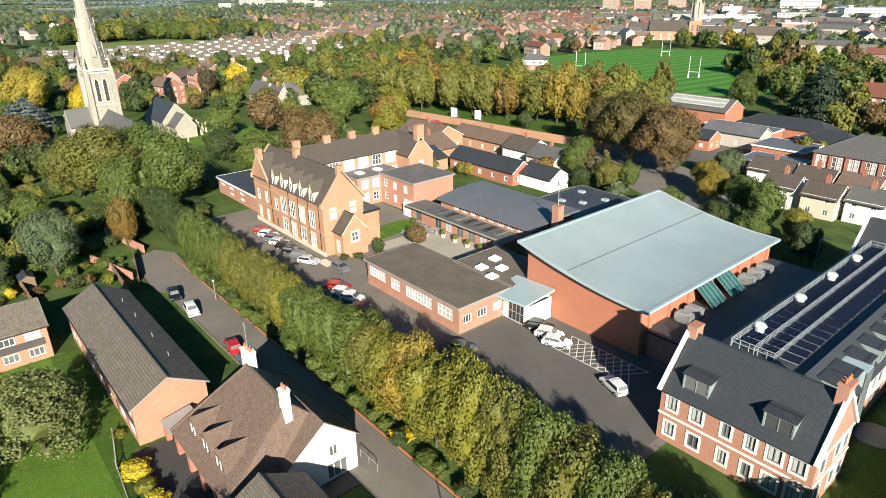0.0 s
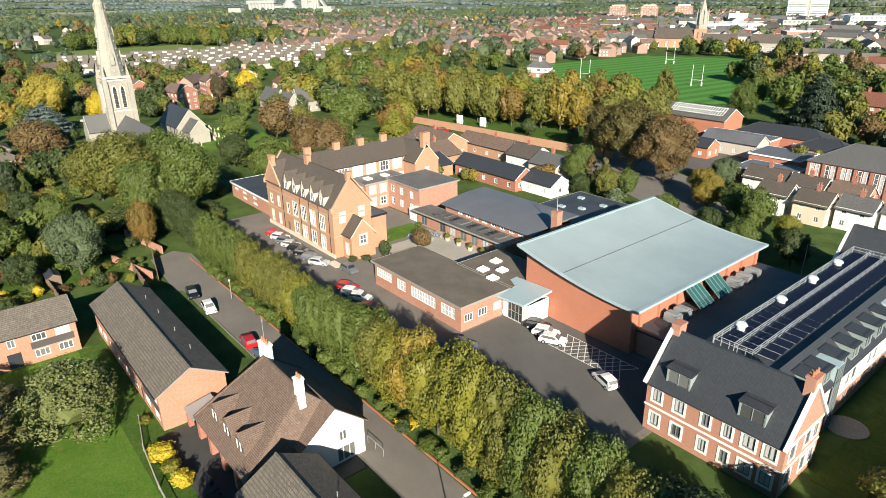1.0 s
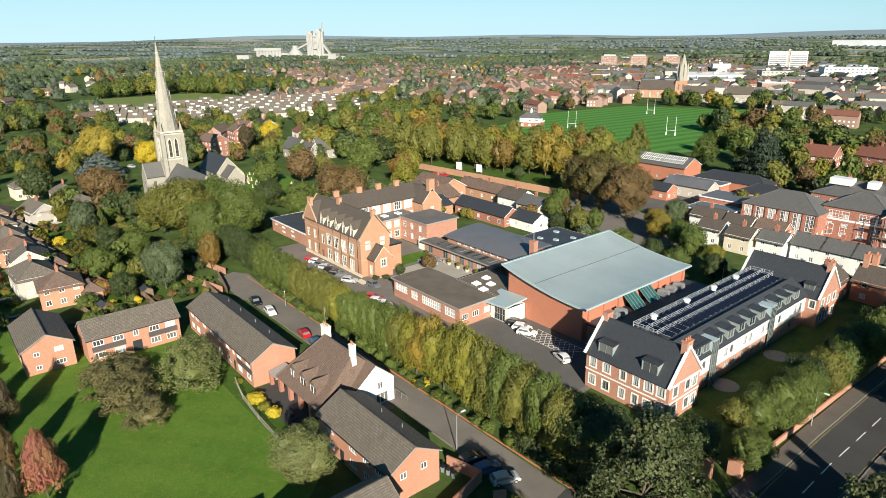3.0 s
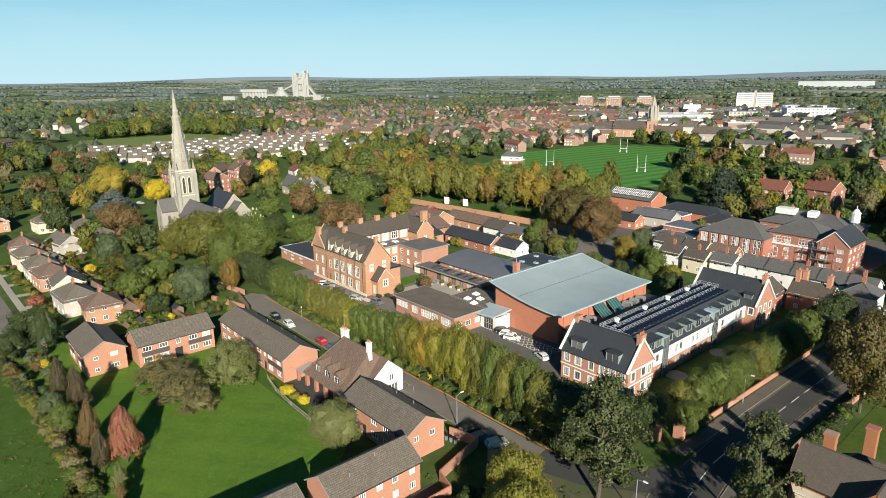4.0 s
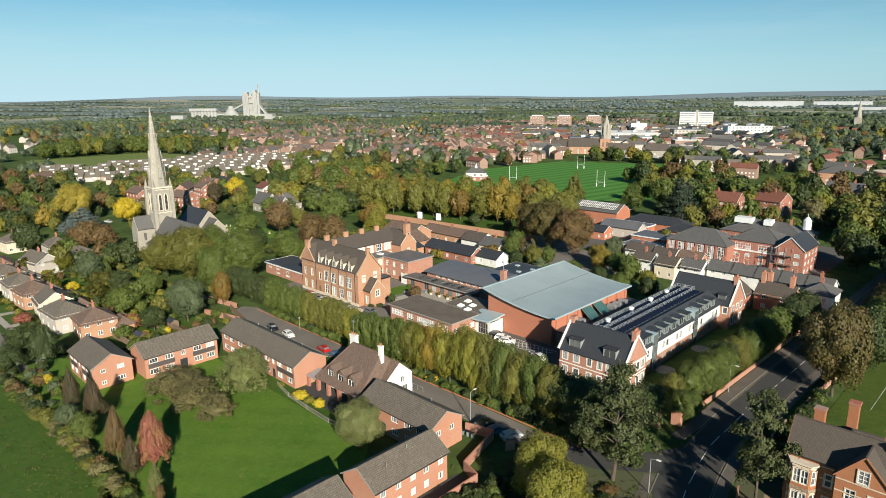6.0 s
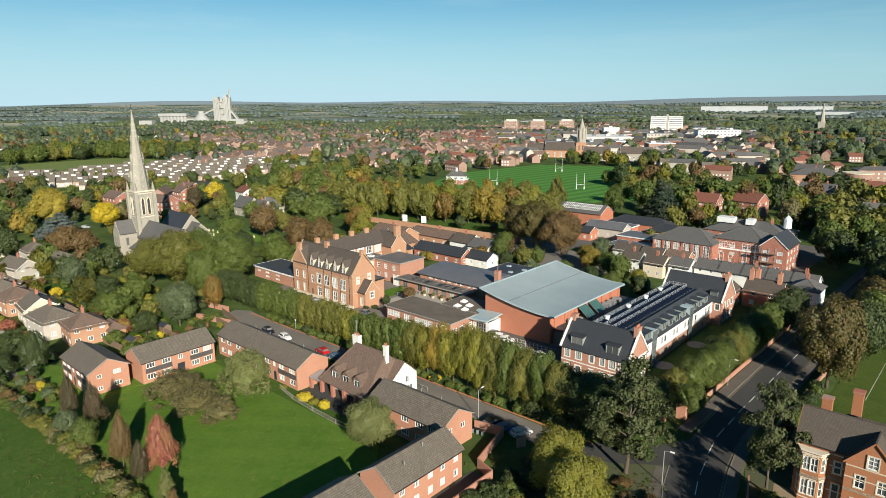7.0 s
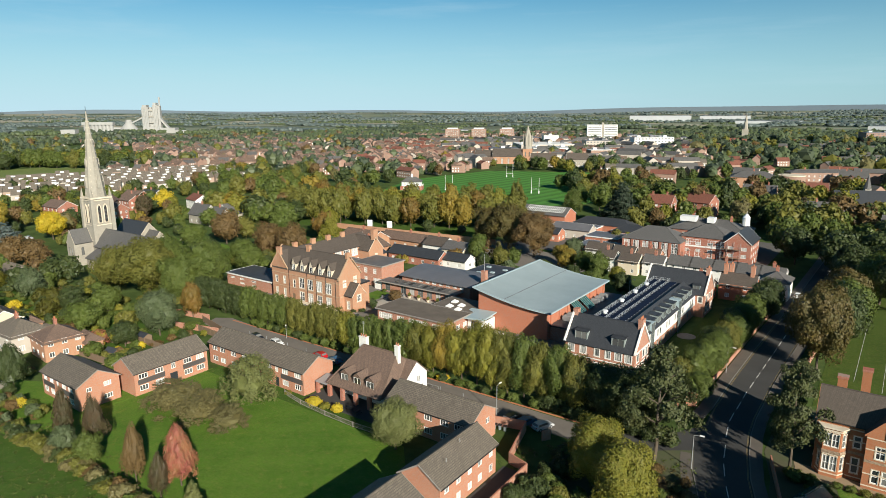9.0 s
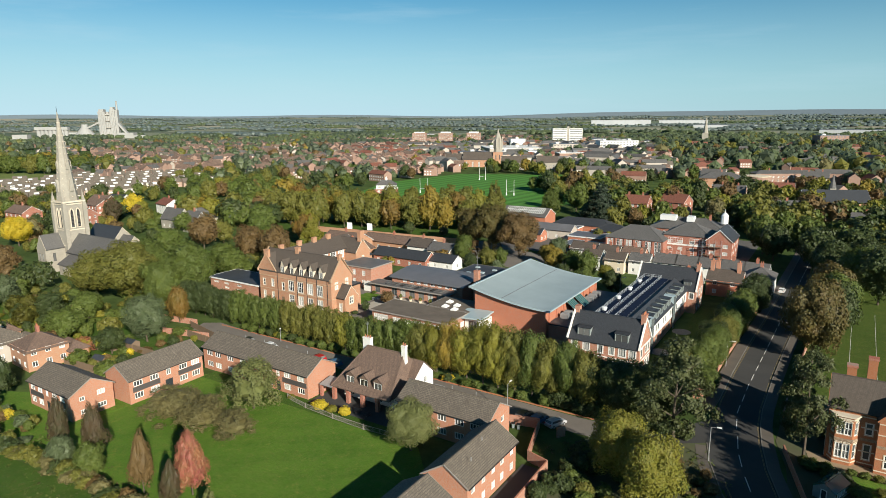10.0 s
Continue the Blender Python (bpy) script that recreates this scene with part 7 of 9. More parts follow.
# villa beside the road
BLINDS = 0.06
V = thing("house", "Victorian red brick villa with stone-dressed bays and chimneys", "house")
VR = (82.1, 96.6, -13.4, -7.8)
walls(V, VR, 9.4, {"s": [(5.6, 1.2, 1.0, 2.6, 1, 2), (5.6, 5.4, 1.0, 2.0, 1, 2)], "w": [(2.8, 1.2, 1.0, 2.2, 1, 2), (2.8, 5.4, 1.0, 2.0, 1, 2)]}, BRICK_VILLA, gables=[("w", 13.5), ("e", 13.5)], surround=0.13, smat=STONE_TRIM)
gable_roof(V, VR, 9.4, 13.5, "x", TILE_OLD, 0.3, 0.25, barge=BRICK_VILLA)
VW = (88.8, 95.2, -15.0, -13.4)
walls(V, VW, 9.0, {"s": [(1.6, 1.2, 0.9, 2.2, 1, 2), (2.9, 1.2, 0.9, 2.2, 1, 2), (4.8, 1.2, 1.1, 2.2, 1, 2), (1.9, 5.2, 1.2, 2.0, 2, 2), (4.6, 5.2, 1.2, 2.0, 2, 2)]}, BRICK_VILLA, gables=[("s", 12.7)], surround=0.13, smat=STONE_TRIM)
gable_roof(V, (88.8, 95.2, -15.0, -10.6), 9.0, 12.7, "y", TILE_OLD, 0.3, 0.25, barge=BRICK_VILLA)
put_window(V, (88.8, -15.12), (95.2, -15.12), 3.2, 8.7, 1.3, 1.9, 2, 3, surround=0.14, smat=STONE_TRIM)
VB2 = (83.5, 97.4, -7.8, -0.8)
walls(V, VB2, 7.6, {"w": [(2.0, 1.2, 1.0, 2.0, 1, 2), (5.0, 1.2, 1.0, 2.0, 1, 2), (3.5, 4.8, 1.0, 1.8, 1, 2)]}, BRICK_VILLA, surround=0.13, smat=STONE_TRIM)
hip_roof(V, VB2, 7.6, 11.0, TILE_OLD, 0.3)
for z, mt in ((0.5, STONE_TRIM), (2.5, STONE_TRIM), (4.4, FRIEZE), (6.5, STONE_TRIM), (8.3, STONE_TRIM)):
    for q in ((86.6, 88.8, -13.48, -13.4), (88.72, 88.8, -14.9, -13.5), (88.8, 95.2, -15.08, -15.0), (82.02, 82.1, -13.4, -7.8)):
        bm = bmesh.new()
        box(bm, *q, z, z + (0.42 if mt is FRIEZE else 0.16))
        part("string_course", bm, mt, V)
bay = [(82.5, -13.4), (83.2, -14.6), (85.6, -14.6), (86.4, -13.4)]
for a, b in zip(bay, bay[1:]):
    ln = math.dist(a, b)
    ww = min(ln - 0.7, 0.95)
    mids = (ln / 2,) if ln < 2 else (ln * 0.29, ln * 0.71)
    bm = bmesh.new()
    wall_run(bm, a, b, 0, 8.1, [(m - ww / 2, m + ww / 2, z, z + h_) for m in mids for z, h_ in ((1.2, 2.5), (5.2, 2.2))])
    part("bay_wall", bm, BRICK_VILLA, V)
    d = (Vector(b) - Vector(a)).normalized()
    o = Vector((d.y, -d.x)) * 0.04
    for m in mids:
        for z, h_ in ((1.2, 2.5), (5.2, 2.2)):
            put_window(V, a, b, m, z, ww, h_, 1 if ln < 2 else 2, 2, surround=0.07, smat=STONE_TRIM)
            bm = bmesh.new()
            arch = [(Vector(a) + d * (m + (ww / 2 + 0.06) * math.cos(math.pi * k / 6)) + o, z + h_ + 0.3 * math.sin(math.pi * k / 6)) for k in range(7)]
            for (p, pz), (q, qz) in zip(arch, arch[1:]):
                beam(bm, (*p, pz), (*q, qz), 0.1, 0.2)
            part("arch", bm, STONE_TRIM, V)
    for z, mt, h_ in ((4.3, FRIEZE, 0.55), (0.7, STONE_TRIM, 0.16), (7.9, STONE_TRIM, 0.2)):
        bm = bmesh.new()
        p, q = Vector(a) + o, Vector(b) + o
        beam(bm, (*p, z), (*q, z), 0.1, h_)
        part("stone_band", bm, mt, V)
bm = bmesh.new()
slab(bm, [(82.2, -13.4, 8.45), (83.0, -14.9, 8.45), (85.8, -14.9, 8.45), (86.7, -13.4, 8.45)], 0.2)
part("bay_roof", bm, STONE_TRIM, V)
for x, y, z0, z1 in ((84.6, -8.3, 10.0, 14.8), (87.7, -1.8, 8.0, 14.4), (93.6, -8.6, 10.0, 14.8), (96.2, -12.0, 8.0, 14.6)):
    chimney(V, x, y, z0, z1, 1.35, 1.2, BRICK_VILLA, 0)
    bm = bmesh.new()
    box(bm, x - 0.78, x + 0.78, y - 0.7, y + 0.7, z1 - 0.25, z1 + 0.12)
    part("chimney_cap", bm, BRICK_DARK, V)
BLINDS = 0.5
GH = thing("greenhouse", "small greenhouse with a green glazed roof", "greenhouse", 83.4, -25.0, 0, 68)
walls(GH, (-2.4, 2.4, -1.5, 1.5), 1.7, {"s": [(s, 0.5, 0.9, 1.1, 1, 1) for s in (0.8, 1.9, 2.9, 4.0)], "w": [(1.5, 0.1, 0.9, 1.6, 1, 1)]}, GREYFRAME, gables=[("e", 2.7), ("w", 2.7)])
gable_roof(GH, (-2.4, 2.4, -1.5, 1.5), 1.7, 2.7, "x", TEAL, 0.1, 0.05, 0.06, barge=None)
for k in range(16):
    tree(79.4 + k * 0.55 + random.uniform(-0.4, 0.4), -17.2 - k * 0.45 + random.uniform(-1.2, 1.2), random.uniform(0.8, 2.2), random.uniform(1.6, 2.8), "bush", random.choice(("dark", "green", "olive", "sage")), base=0.0, bush=True, group="villa shrubs")
for k in range(14):
    tree(76.6 + random.uniform(-0.6, 0.8), -6 + k * 1.1, random.uniform(1.4, 2.8), random.uniform(2.4, 3.4), "bush", random.choice(("dark", "green")), base=0.0, bush=True, group="villa shrubs")
for k in range(9):
    tree(86 + k * 1.8, -17.4, 1.1, 2.0, "bush", random.choice(("green", "olive")), base=0.0, bush=True, group="villa shrubs")

# estate houses on the left and the terraces beyond
EST = [(-72, -60, 9, -4), (-84.5, -63.5, 12, 3), (-99, -62.5, 10, -5), (-113, -64, 10, 4), (-126, -64.5, 10, 0), (-143, -65, 11, 5), (-160, -64, 10, -10), (-154, -52, 13, 10), (-160, -40, 14, 14), (-118, -94, 10, 0), (-178, -40, 11, 0), (-200, -50, 10, 6), (-215, -66, 10, 0), (-188, -74, 10, 0)]
for k, (x, y, w_, a) in enumerate(EST, 2):
    villa_row(("pale rendered semi-detached house with hipped roof", "cream brick semi-detached house with hipped roof", "brick semi-detached house with brown tiled roof")[k % 3], (-w_ / 2, w_ / 2, -4.4, 4.4), 4.4, 7.4, "x", (PALE, CREAM, BRICK_OLD)[k % 3], (TILE_GREY, TILE_GREY, TILE_BROWN)[k % 3], 3, 2, hip=k % 5 != 4, at=(x, y), turn=a, group="estate houses", chims=1, side="se")
proto = villa_row("pale terraced house with a grey roof and box dormer", (-3.2, 3.2, -4, 4), 4.6, 6.6, "x", CREAM, TILE_GREY, 2, 2, at=(-418, 92), group="west terraces", chims=0, side="se", w=1.8)
bm = bmesh.new()
box(bm, -1.4, 1.4, -3.4, -0.8, 5.2, 6.7)
part("dormer", bm, WHITE, proto, "white box dormer")
for k, (x, y, w_, a) in enumerate(EST[:7]):
    wing = [h for h in bpy.data.objects if h.name.split(".")[0] == "house" and (h.matrix_world.translation - Vector((x, y, 0))).length < 0.1][0]
    walls(wing, (-1.5, w_ / 2 + 1.2, 4.4, 8.0), 2.5, {"e": [(1.8, 0.9, 1.1, 1.2)]}, (BRICK_OLD, CREAM)[k % 2])
    hip_roof(wing, (-1.5, w_ / 2 + 1.2, 4.0, 8.0), 2.5, 4.3, (TILE_BROWN, TILE_GREY)[k % 2])
for k in range(7):
    DV = strip("garden_drive", [(-68 - k * 13.5, -69), (-68.5 - k * 13.5, -75)], 2.6, 0.07, CONCRETE, "pale concrete drive beside an estate house", "path")
for k in range(44):
    x = random.uniform(-150, -62)
    tree(x, random.uniform(-73.6, -69.2), random.uniform(0.8, 2.2), random.uniform(1.8, 3.2), "bush", random.choice(("dark", "green", "olive", "copper", "lime")), base=0.0, bush=True, group="garden bushes")
for row in range(2):
    for k in range(10):
        if row or k:
            q = Vector((-418 + row * -22 + k * 4.6, 92 + row * 6 + k * 8.2))
            copy_thing(proto, pose(q.x + (k // 5) * 7, q.y, 0, 0, 0, 60 + (k // 5) * 6))
RED = [(-268, 66, 12, 3, BRICK_DARK, TILE_BROWN), (-282, 76, 14, 3, BRICK_DARK, TILE_BROWN), (-255, 100, 14, 2, RENDER, TILE_RED), (-244, 104, 10, 2, BRICK_DARK, TILE_RED), (-275, 30, 16, 3, BRICK_DARK, TILE_BROWN), (-240, 40, 12, 3, BRICK_DARK, TILE_BROWN), (-300, 96, 12, 2, RENDER, SLATE)]
for x, y, w_, fl, wm, rm in RED:
    villa_row("red brick house among the trees", (-w_ / 2, w_ / 2, -5, 5), 2.8 * fl, 2.8 * fl + 3, "x", wm, rm, 4, fl, at=(x, y), turn=random.uniform(-20, 20), group="houses beyond the church")
for x, y, w_, t in ((-206, 70, 14, 0), (-196, 80, 10, 90), (-188, 68, 10, 0)):
    villa_row("cream stone schoolhouse with steep slate gables", (-w_ / 2, w_ / 2, -4, 4), 5, 10, "x", STONE, SLATE_GREY, 3, 1, at=(x, y), turn=t, chims=1)
VILLAS = [(-16, 222, 15, BRICK_DARK, TILE_RED), (-3, 238, 24, BRICK_DARK, TILE_RED), (60, 237, 16, BRICK_OLD, SLATE_GREY), (95, 205, 22, BRICK_OLD, SLATE_GREY), (120, 190, 16, BRICK_OLD, SLATE_GREY), (20, 300, 18, BRICK_OLD, SLATE_GREY), (45, 330, 16, BRICK_DARK, TILE_RED), (-10, 420, 18, CREAM, SLATE_GREY), (60, 430, 18, BRICK_DARK, SLATE_GREY)]
for x, y, w_, wm, rm in VILLAS:
    villa_row("large brick house among tall trees", (-w_ / 2, w_ / 2, -6, 6), 8, 12, "x", wm, rm, 5, 3, at=(x, y), turn=random.uniform(-15, 15), group="large villas", chims=2, w=1.4)

# ---- church ----
CH = thing("church", "cream stone church with a tall octagonal spire", "church", -161, -4.7, 0, 0)
walls(CH, (-3.6, 3.6, -3.6, 3.6), 25.0, {}, STONE)
for a in range(4):
    m = pose(0, 0, 0, 0, 0, a * 90)
    for q in (-1.15, 1.15):
        # tall pointed belfry opening: black panel for its inner shade, louvres, moulded stone arch
        arch = [(-0.55, 15.8), (0.55, 15.8), (0.55, 21.4), (0.42, 22.1), (0.0, 23.0), (-0.42, 22.1), (-0.55, 21.4)]
        bm = bmesh.new()
        slab_ = [bm.verts.new(m @ Vector((q + x, -3.63, z))) for x, z in arch]
        bm.faces.new(slab_)
        bl = part("belfry_opening", bm, BLACK, CH, "black panel for the shade inside a louvred belfry opening")
        bm = bmesh.new()
        for k in range(11):
            z = 16.1 + k * 0.52
            for x0, x1 in ((-0.5, 0.5),):
                bm.faces.new([bm.verts.new(m @ Vector(p)) for p in ((q + x0, -3.66, z), (q + x1, -3.66, z), (q + x1, -3.78, z - 0.16), (q + x0, -3.78, z - 0.16))])
        part("louvre", bm, SLATE_GREY, bl)
        bm = bmesh.new()
        for (x0, z0), (x1, z1) in zip(arch, arch[1:] + arch[:1]):
            beam(bm, m @ Vector((q + x0 * 1.25, -3.7, z0)), m @ Vector((q + x1 * 1.25, -3.7, z1)), 0.28, 0.3)
        part("arch_moulding", bm, STONE_TRIM, bl)
for z, o, t in ((9.0, 0.14, 0.3), (14.8, 0.16, 0.35), (24.2, 0.2, 0.4), (25.0, 0.5, 0.55)):
    bm = bmesh.new()
    box(bm, -3.6 - o, 3.6 + o, -3.6 - o, 3.6 + o, z, z + t)
    part("string_course", bm, STONE_TRIM, CH)
for a in range(8):
    # crockets up the arrises of the spire
    bm = bmesh.new()
    for k in range(13):
        z = 27.0 + k * 2.2
        rr = 3.75 * (57.4 - z) / 32.4
        c, d = rr * math.cos(a * math.pi / 4), rr * math.sin(a * math.pi / 4)
        box(bm, c - 0.1, c + 0.1, d - 0.1, d + 0.1, z, z + 0.3)
    part("crocket", bm, STONE_TRIM, CH)
for sx in (-1, 1):
    for sy in (-1, 1):
        bm = bmesh.new()
        box(bm, sx * 3.6 - 0.7, sx * 3.6 + 0.7, sy * 3.6 - 0.7, sy * 3.6 + 0.7, 0, 23.5)
        t = [bm.verts.new((sx * 3.6 + dx, sy * 3.6 + dy, 23.5)) for dx, dy in ((-0.7, -0.7), (0.7, -0.7), (0.7, 0.7), (-0.7, 0.7))]
        top = bm.verts.new((sx * 3.5, sy * 3.5, 29.5))
        for q in range(4):
            bm.faces.new((t[q], t[(q + 1) % 4], top))
        part("buttress", bm, STONE, CH)
bm = bmesh.new()
tube(bm, (0, 0, 25.0), (0, 0, 57.4), 3.75, 0.12, 8)
part("spire", bm, STONE, CH, "tapering octagonal stone spire")
for z, k in ((29, 1.0), (37, 0.72), (45, 0.45)):
    for a in range(4):
        d = Vector((math.cos(a * math.pi / 2), math.sin(a * math.pi / 2)))
        rr = 3.6 * (57.4 - z) / 32.4
        bm = bmesh.new()
        c = d * rr
        n = Vector((-d.y, d.x)) * 0.6 * k
        p0, p1 = c - n + d * 0.3, c + n + d * 0.3
        f = [bm.verts.new(q) for q in ((p0.x, p0.y, z), (p1.x, p1.y, z), (p1.x, p1.y, z + 2.4 * k), (c.x + d.x * 0.3, c.y + d.y * 0.3, z + 4.2 * k), (p0.x, p0.y, z + 2.4 * k))]
        bm.faces.new(f)
        g = [bm.verts.new((v.co.x - d.x * 1.4, v.co.y - d.y * 1.4, v.co.z)) for v in f]
        for q in range(5):
            bm.faces.new((f[q], g[q], g[(q + 1) % 5], f[(q + 1) % 5]))
        part("lucarne", bm, STONE, CH)
bm = bmesh.new()
tube(bm, (0, 0, 57.2), (0, 0, 59.4), 0.08, 0.05, 6)
beam(bm, (-0.5, 0, 58.7), (0.5, 0, 58.7), 0.1)
part("cross", bm, BLACK, CH)
walls(CH, (3.6, 34, -4.5, 5.5), 7.5, {"s": [(s, 3.0, 1.2, 3.0, 1, 1) for s in (4, 9, 14, 19, 24)]}, STONE, gables=[("e", 13.4)], casing=BLACK)
gable_roof(CH, (3.6, 34, -4.5, 5.5), 7.5, 13.2, "x", SLATE_GREY, 0.4, 0.1, barge=STONE_TRIM)
walls(CH, (6, 32, -9.0, -4.5), 4.0, {"s": [(s, 1.6, 1.2, 1.8, 1, 1) for s in (3, 8, 13, 18, 23)]}, STONE, casing=BLACK)
bm = bmesh.new()
slab(bm, [(5.6, -9.5, 3.9), (32.4, -9.5, 3.9), (32.4, -4.4, 6.8), (5.6, -4.4, 6.8)], 0.2)
part("roof", bm, SLATE_GREY, CH)
walls(CH, (-5.2, 0.6, -10.5, -3.6), 9.0, {"s": [(1.9, 4.5, 0.9, 2.6, 1, 1), (3.9, 4.5, 0.9, 2.6, 1, 1), (2.9, 0.1, 1.8, 2.8, 1, 1, WOOD)], "e": [(3, 4, 1.0, 3.0, 1, 1)]}, STONE, gables=[("s", 13.8)], casing=BLACK)
gable_roof(CH, (-5.2, 0.6, -10.5, -3.6), 9.0, 13.6, "y", SLATE_GREY, 0.3, -0.1, barge=STONE_TRIM)
CP = thing("chapel", "cream stone chapel with a dark slate roof", "chapel", -178, 20, 0, 0)
walls(CP, (-12, 8, -5, 5), 5.0, {"s": [(s, 2, 1, 2.2, 1, 1) for s in (4, 8, 12, 16)]}, STONE, gables=[("e", 11)], casing=BLACK)
gable_roof(CP, (-12, 8, -5, 5), 5.0, 10.8, "x", SLATE, 0.4, 0.1, barge=STONE_TRIM)
walls(CP, (8, 16, -3.5, 3.5), 4.0, {}, STONE, gables=[("e", 8)])
gable_roof(CP, (8, 16, -3.5, 3.5), 4.0, 7.8, "x", SLATE_GREY, 0.3, 0.1, barge=STONE_TRIM)
GS = None
for k in range(46):
    bm = bmesh.new()
    hh = random.uniform(0.7, 1.2)
    if GS is None:
        box(bm, -0.3, 0.3, -0.07, 0.07, 0, 0.9)
        box(bm, -0.22, 0.22, -0.06, 0.06, 0.9, 1.05)
        box(bm, -0.4, 0.4, -0.2, 0.2, 0, 0.15)
        GS = mesh_of("gravestone", bm, STONE_TRIM)
    else:
        bm.free()
    g = tagged(new("gravestone", GS), "pale weathered headstone in the graveyard", "gravestone", "gravestones")
    g.matrix_world = pose(-187 + random.uniform(0, 38), 17 + random.uniform(0, 22), 0.05, 0, random.uniform(-4, 4), random.uniform(-20, 20)) @ Matrix.Diagonal((1.3, 1.3, hh * 1.3, 1))

# ---- playing field ----
for x, y, x2, y2, hh in ((-120.6, 272.3, -115.6, 274.0, 11), (-190.7, 358.6, -186.4, 361.8, 11), (-181.8, 254.2, -176.6, 256.0, 11)):
    P = thing("rugby_posts", "white rugby goal posts with padded bases", "goal posts", x, y, group="rugby posts")
    dx, dy = x2 - x, y2 - y
    for q in (0, 1):
        bm = bmesh.new()
        tube(bm, (dx * q, dy * q, 0), (dx * q, dy * q, hh), 0.13, 0.1, 8)
        po = part("post", bm, WHITE, P)
        bm = bmesh.new()
        tube(bm, (dx * q, dy * q, 0), (dx * q, dy * q, 1.9), 0.4, 0.4, 10)
        part("pad", bm, WHITE, po)
    bm = bmesh.new()
    tube(bm, (0, 0, 3.1), (dx, dy, 3.1), 0.1, 0.1, 8)
    part("crossbar", bm, WHITE, P)
for x, y in ((-124.3, 109), (-113.9, 111.8)):
    B = thing("sight_screen", "white cricket sight screen on a low frame", "sight screen", x, y, 0, 18, "sight screens")
    bm = bmesh.new()
    box(bm, -1.35, 1.35, -0.06, 0.06, 0.5, 3.9)
    part("board", bm, WHITE, B)
    for q in (-1.2, 1.2):
        bm = bmesh.new()
        beam(bm, (q, 0.05, 0), (q, 0.05, 3.9), 0.12)
        beam(bm, (q, 1.4, 0.05), (q, 0.1, 3.6), 0.1)
        part("frame", bm, STEEL, B)
PV = thing("pavilion", "white verandahed cricket pavilion with a pointed grey roof", "pavilion", -204, 243, 0, 30)
walls(PV, (-8, 8, -5, 5), 3.0, {"s": [(s, 0.8, 1.8, 1.5) for s in (3, 8, 13)]}, BRICK_DARK)
walls(PV, (-7, 7, -4, 4), 6.0, {"s": [(s, 3.8, 2.2, 1.4, 3, 1) for s in (2.5, 7, 11.5)], "e": [(4, 3.8, 2.2, 1.4, 3, 1)]}, WHITE, z0=3.0)
hip_roof(PV, (-7, 7, -4, 4), 6.0, 9.4, SLATE_GREY, 0.6)
bm = bmesh.new()
for z in (3.9,):
    for a, b in (((-8, -5), (8, -5)), ((8, -5), (8, 5))):
        beam(bm, (*a, z), (*b, z), 0.1)
        for k in range(17):
            q = Vector(a).lerp(Vector(b), k / 16)
            beam(bm, (q.x, q.y, 3.0), (q.x, q.y, z), 0.07)
part("balustrade", bm, WHITE, PV)
bm = bmesh.new()
tube(bm, (0, 0, 9.2), (0, 0, 10.6), 0.9, 0.8, 8)
tube(bm, (0, 0, 10.6), (0, 0, 12.2), 1.0, 0.05, 8)
part("lantern", bm, WHITE, PV)

# ---- landmarks of the town ----
CT = thing("chapel_tower", "banded brick chapel with a tall octagonal tower", "chapel", -245, 497, -4, 25)
walls(CT, (-5, 5, -5, 5), 20, {"s": [(3, 12, 1.2, 5, 1, 1), (7, 12, 1.2, 5, 1, 1)], "e": [(3, 12, 1.2, 5, 1, 1), (7, 12, 1.2, 5, 1, 1)]}, BRICK_OLD, casing=BLACK)
bm = bmesh.new()
tube(bm, (0, 0, 20), (0, 0, 31), 5.0, 4.6, 8)
part("octagon", bm, STONE, CT)
bm = bmesh.new()
tube(bm, (0, 0, 31), (0, 0, 45), 4.6, 0.1, 8)
part("spire", bm, STONE, CT)
for k in range(8):
    bm = bmesh.new()
    q = Vector((math.cos(k * math.pi / 4 + 0.4), math.sin(k * math.pi / 4 + 0.4))) * 4.8
    tube(bm, (q.x, q.y, 24), (q.x, q.y, 32), 0.7, 0.6, 6)
    tube(bm, (q.x, q.y, 32), (q.x, q.y, 36), 0.7, 0.05, 6)
    part("pinnacle", bm, STONE, CT)
walls(CT, (-38, -5, -8, 8), 12, {"s": [(s, 4, 2, 6, 2, 2) for s in (4, 11, 18, 25)]}, BRICK_OLD, gables=[("w", 20)], casing=BLACK)
gable_roof(CT, (-38, -5, -8, 8), 12, 20, "x", TILE_OLD)
for x, y, w_, t in ((-284, 480, 30, 24), (-212, 470, 26, 30), (-182, 486, 22, 30)):
    villa_row("stone school range with steep gables beyond the field", (-w_ / 2, w_ / 2, -5, 5), 8, 14, "x", STONE, TILE_OLD, 6, 2, at=(x, y), turn=t, group="stone school ranges", chims=2, w=1.6)
for x, y in ((-650, 935), (-602, 957), (-553, 983)):
    TB = thing("tower_block", "red brick tower block with white balcony bands", "tower block", x, y, -4, 28, "tower blocks")
    bm = bmesh.new()
    box(bm, -14, 14, -9, 9, 0, 26)
    part("wall", bm, BRICK_FAR, TB)
    for k in range(8):
        for s in range(6):
            put_window(TB, (-14, -9.12), (14, -9.12), 3 + s * 4.4, 2.2 + k * 3.0, 1.7, 1.2, 2, 1)
    bm = bmesh.new()
    box(bm, -10, 10, -6, 6, 26, 28)
    part("roof", bm, RENDER, TB)
OF = thing("office_block", "white slab office block with window bands", "office block", -398, 1085, -4, 28)
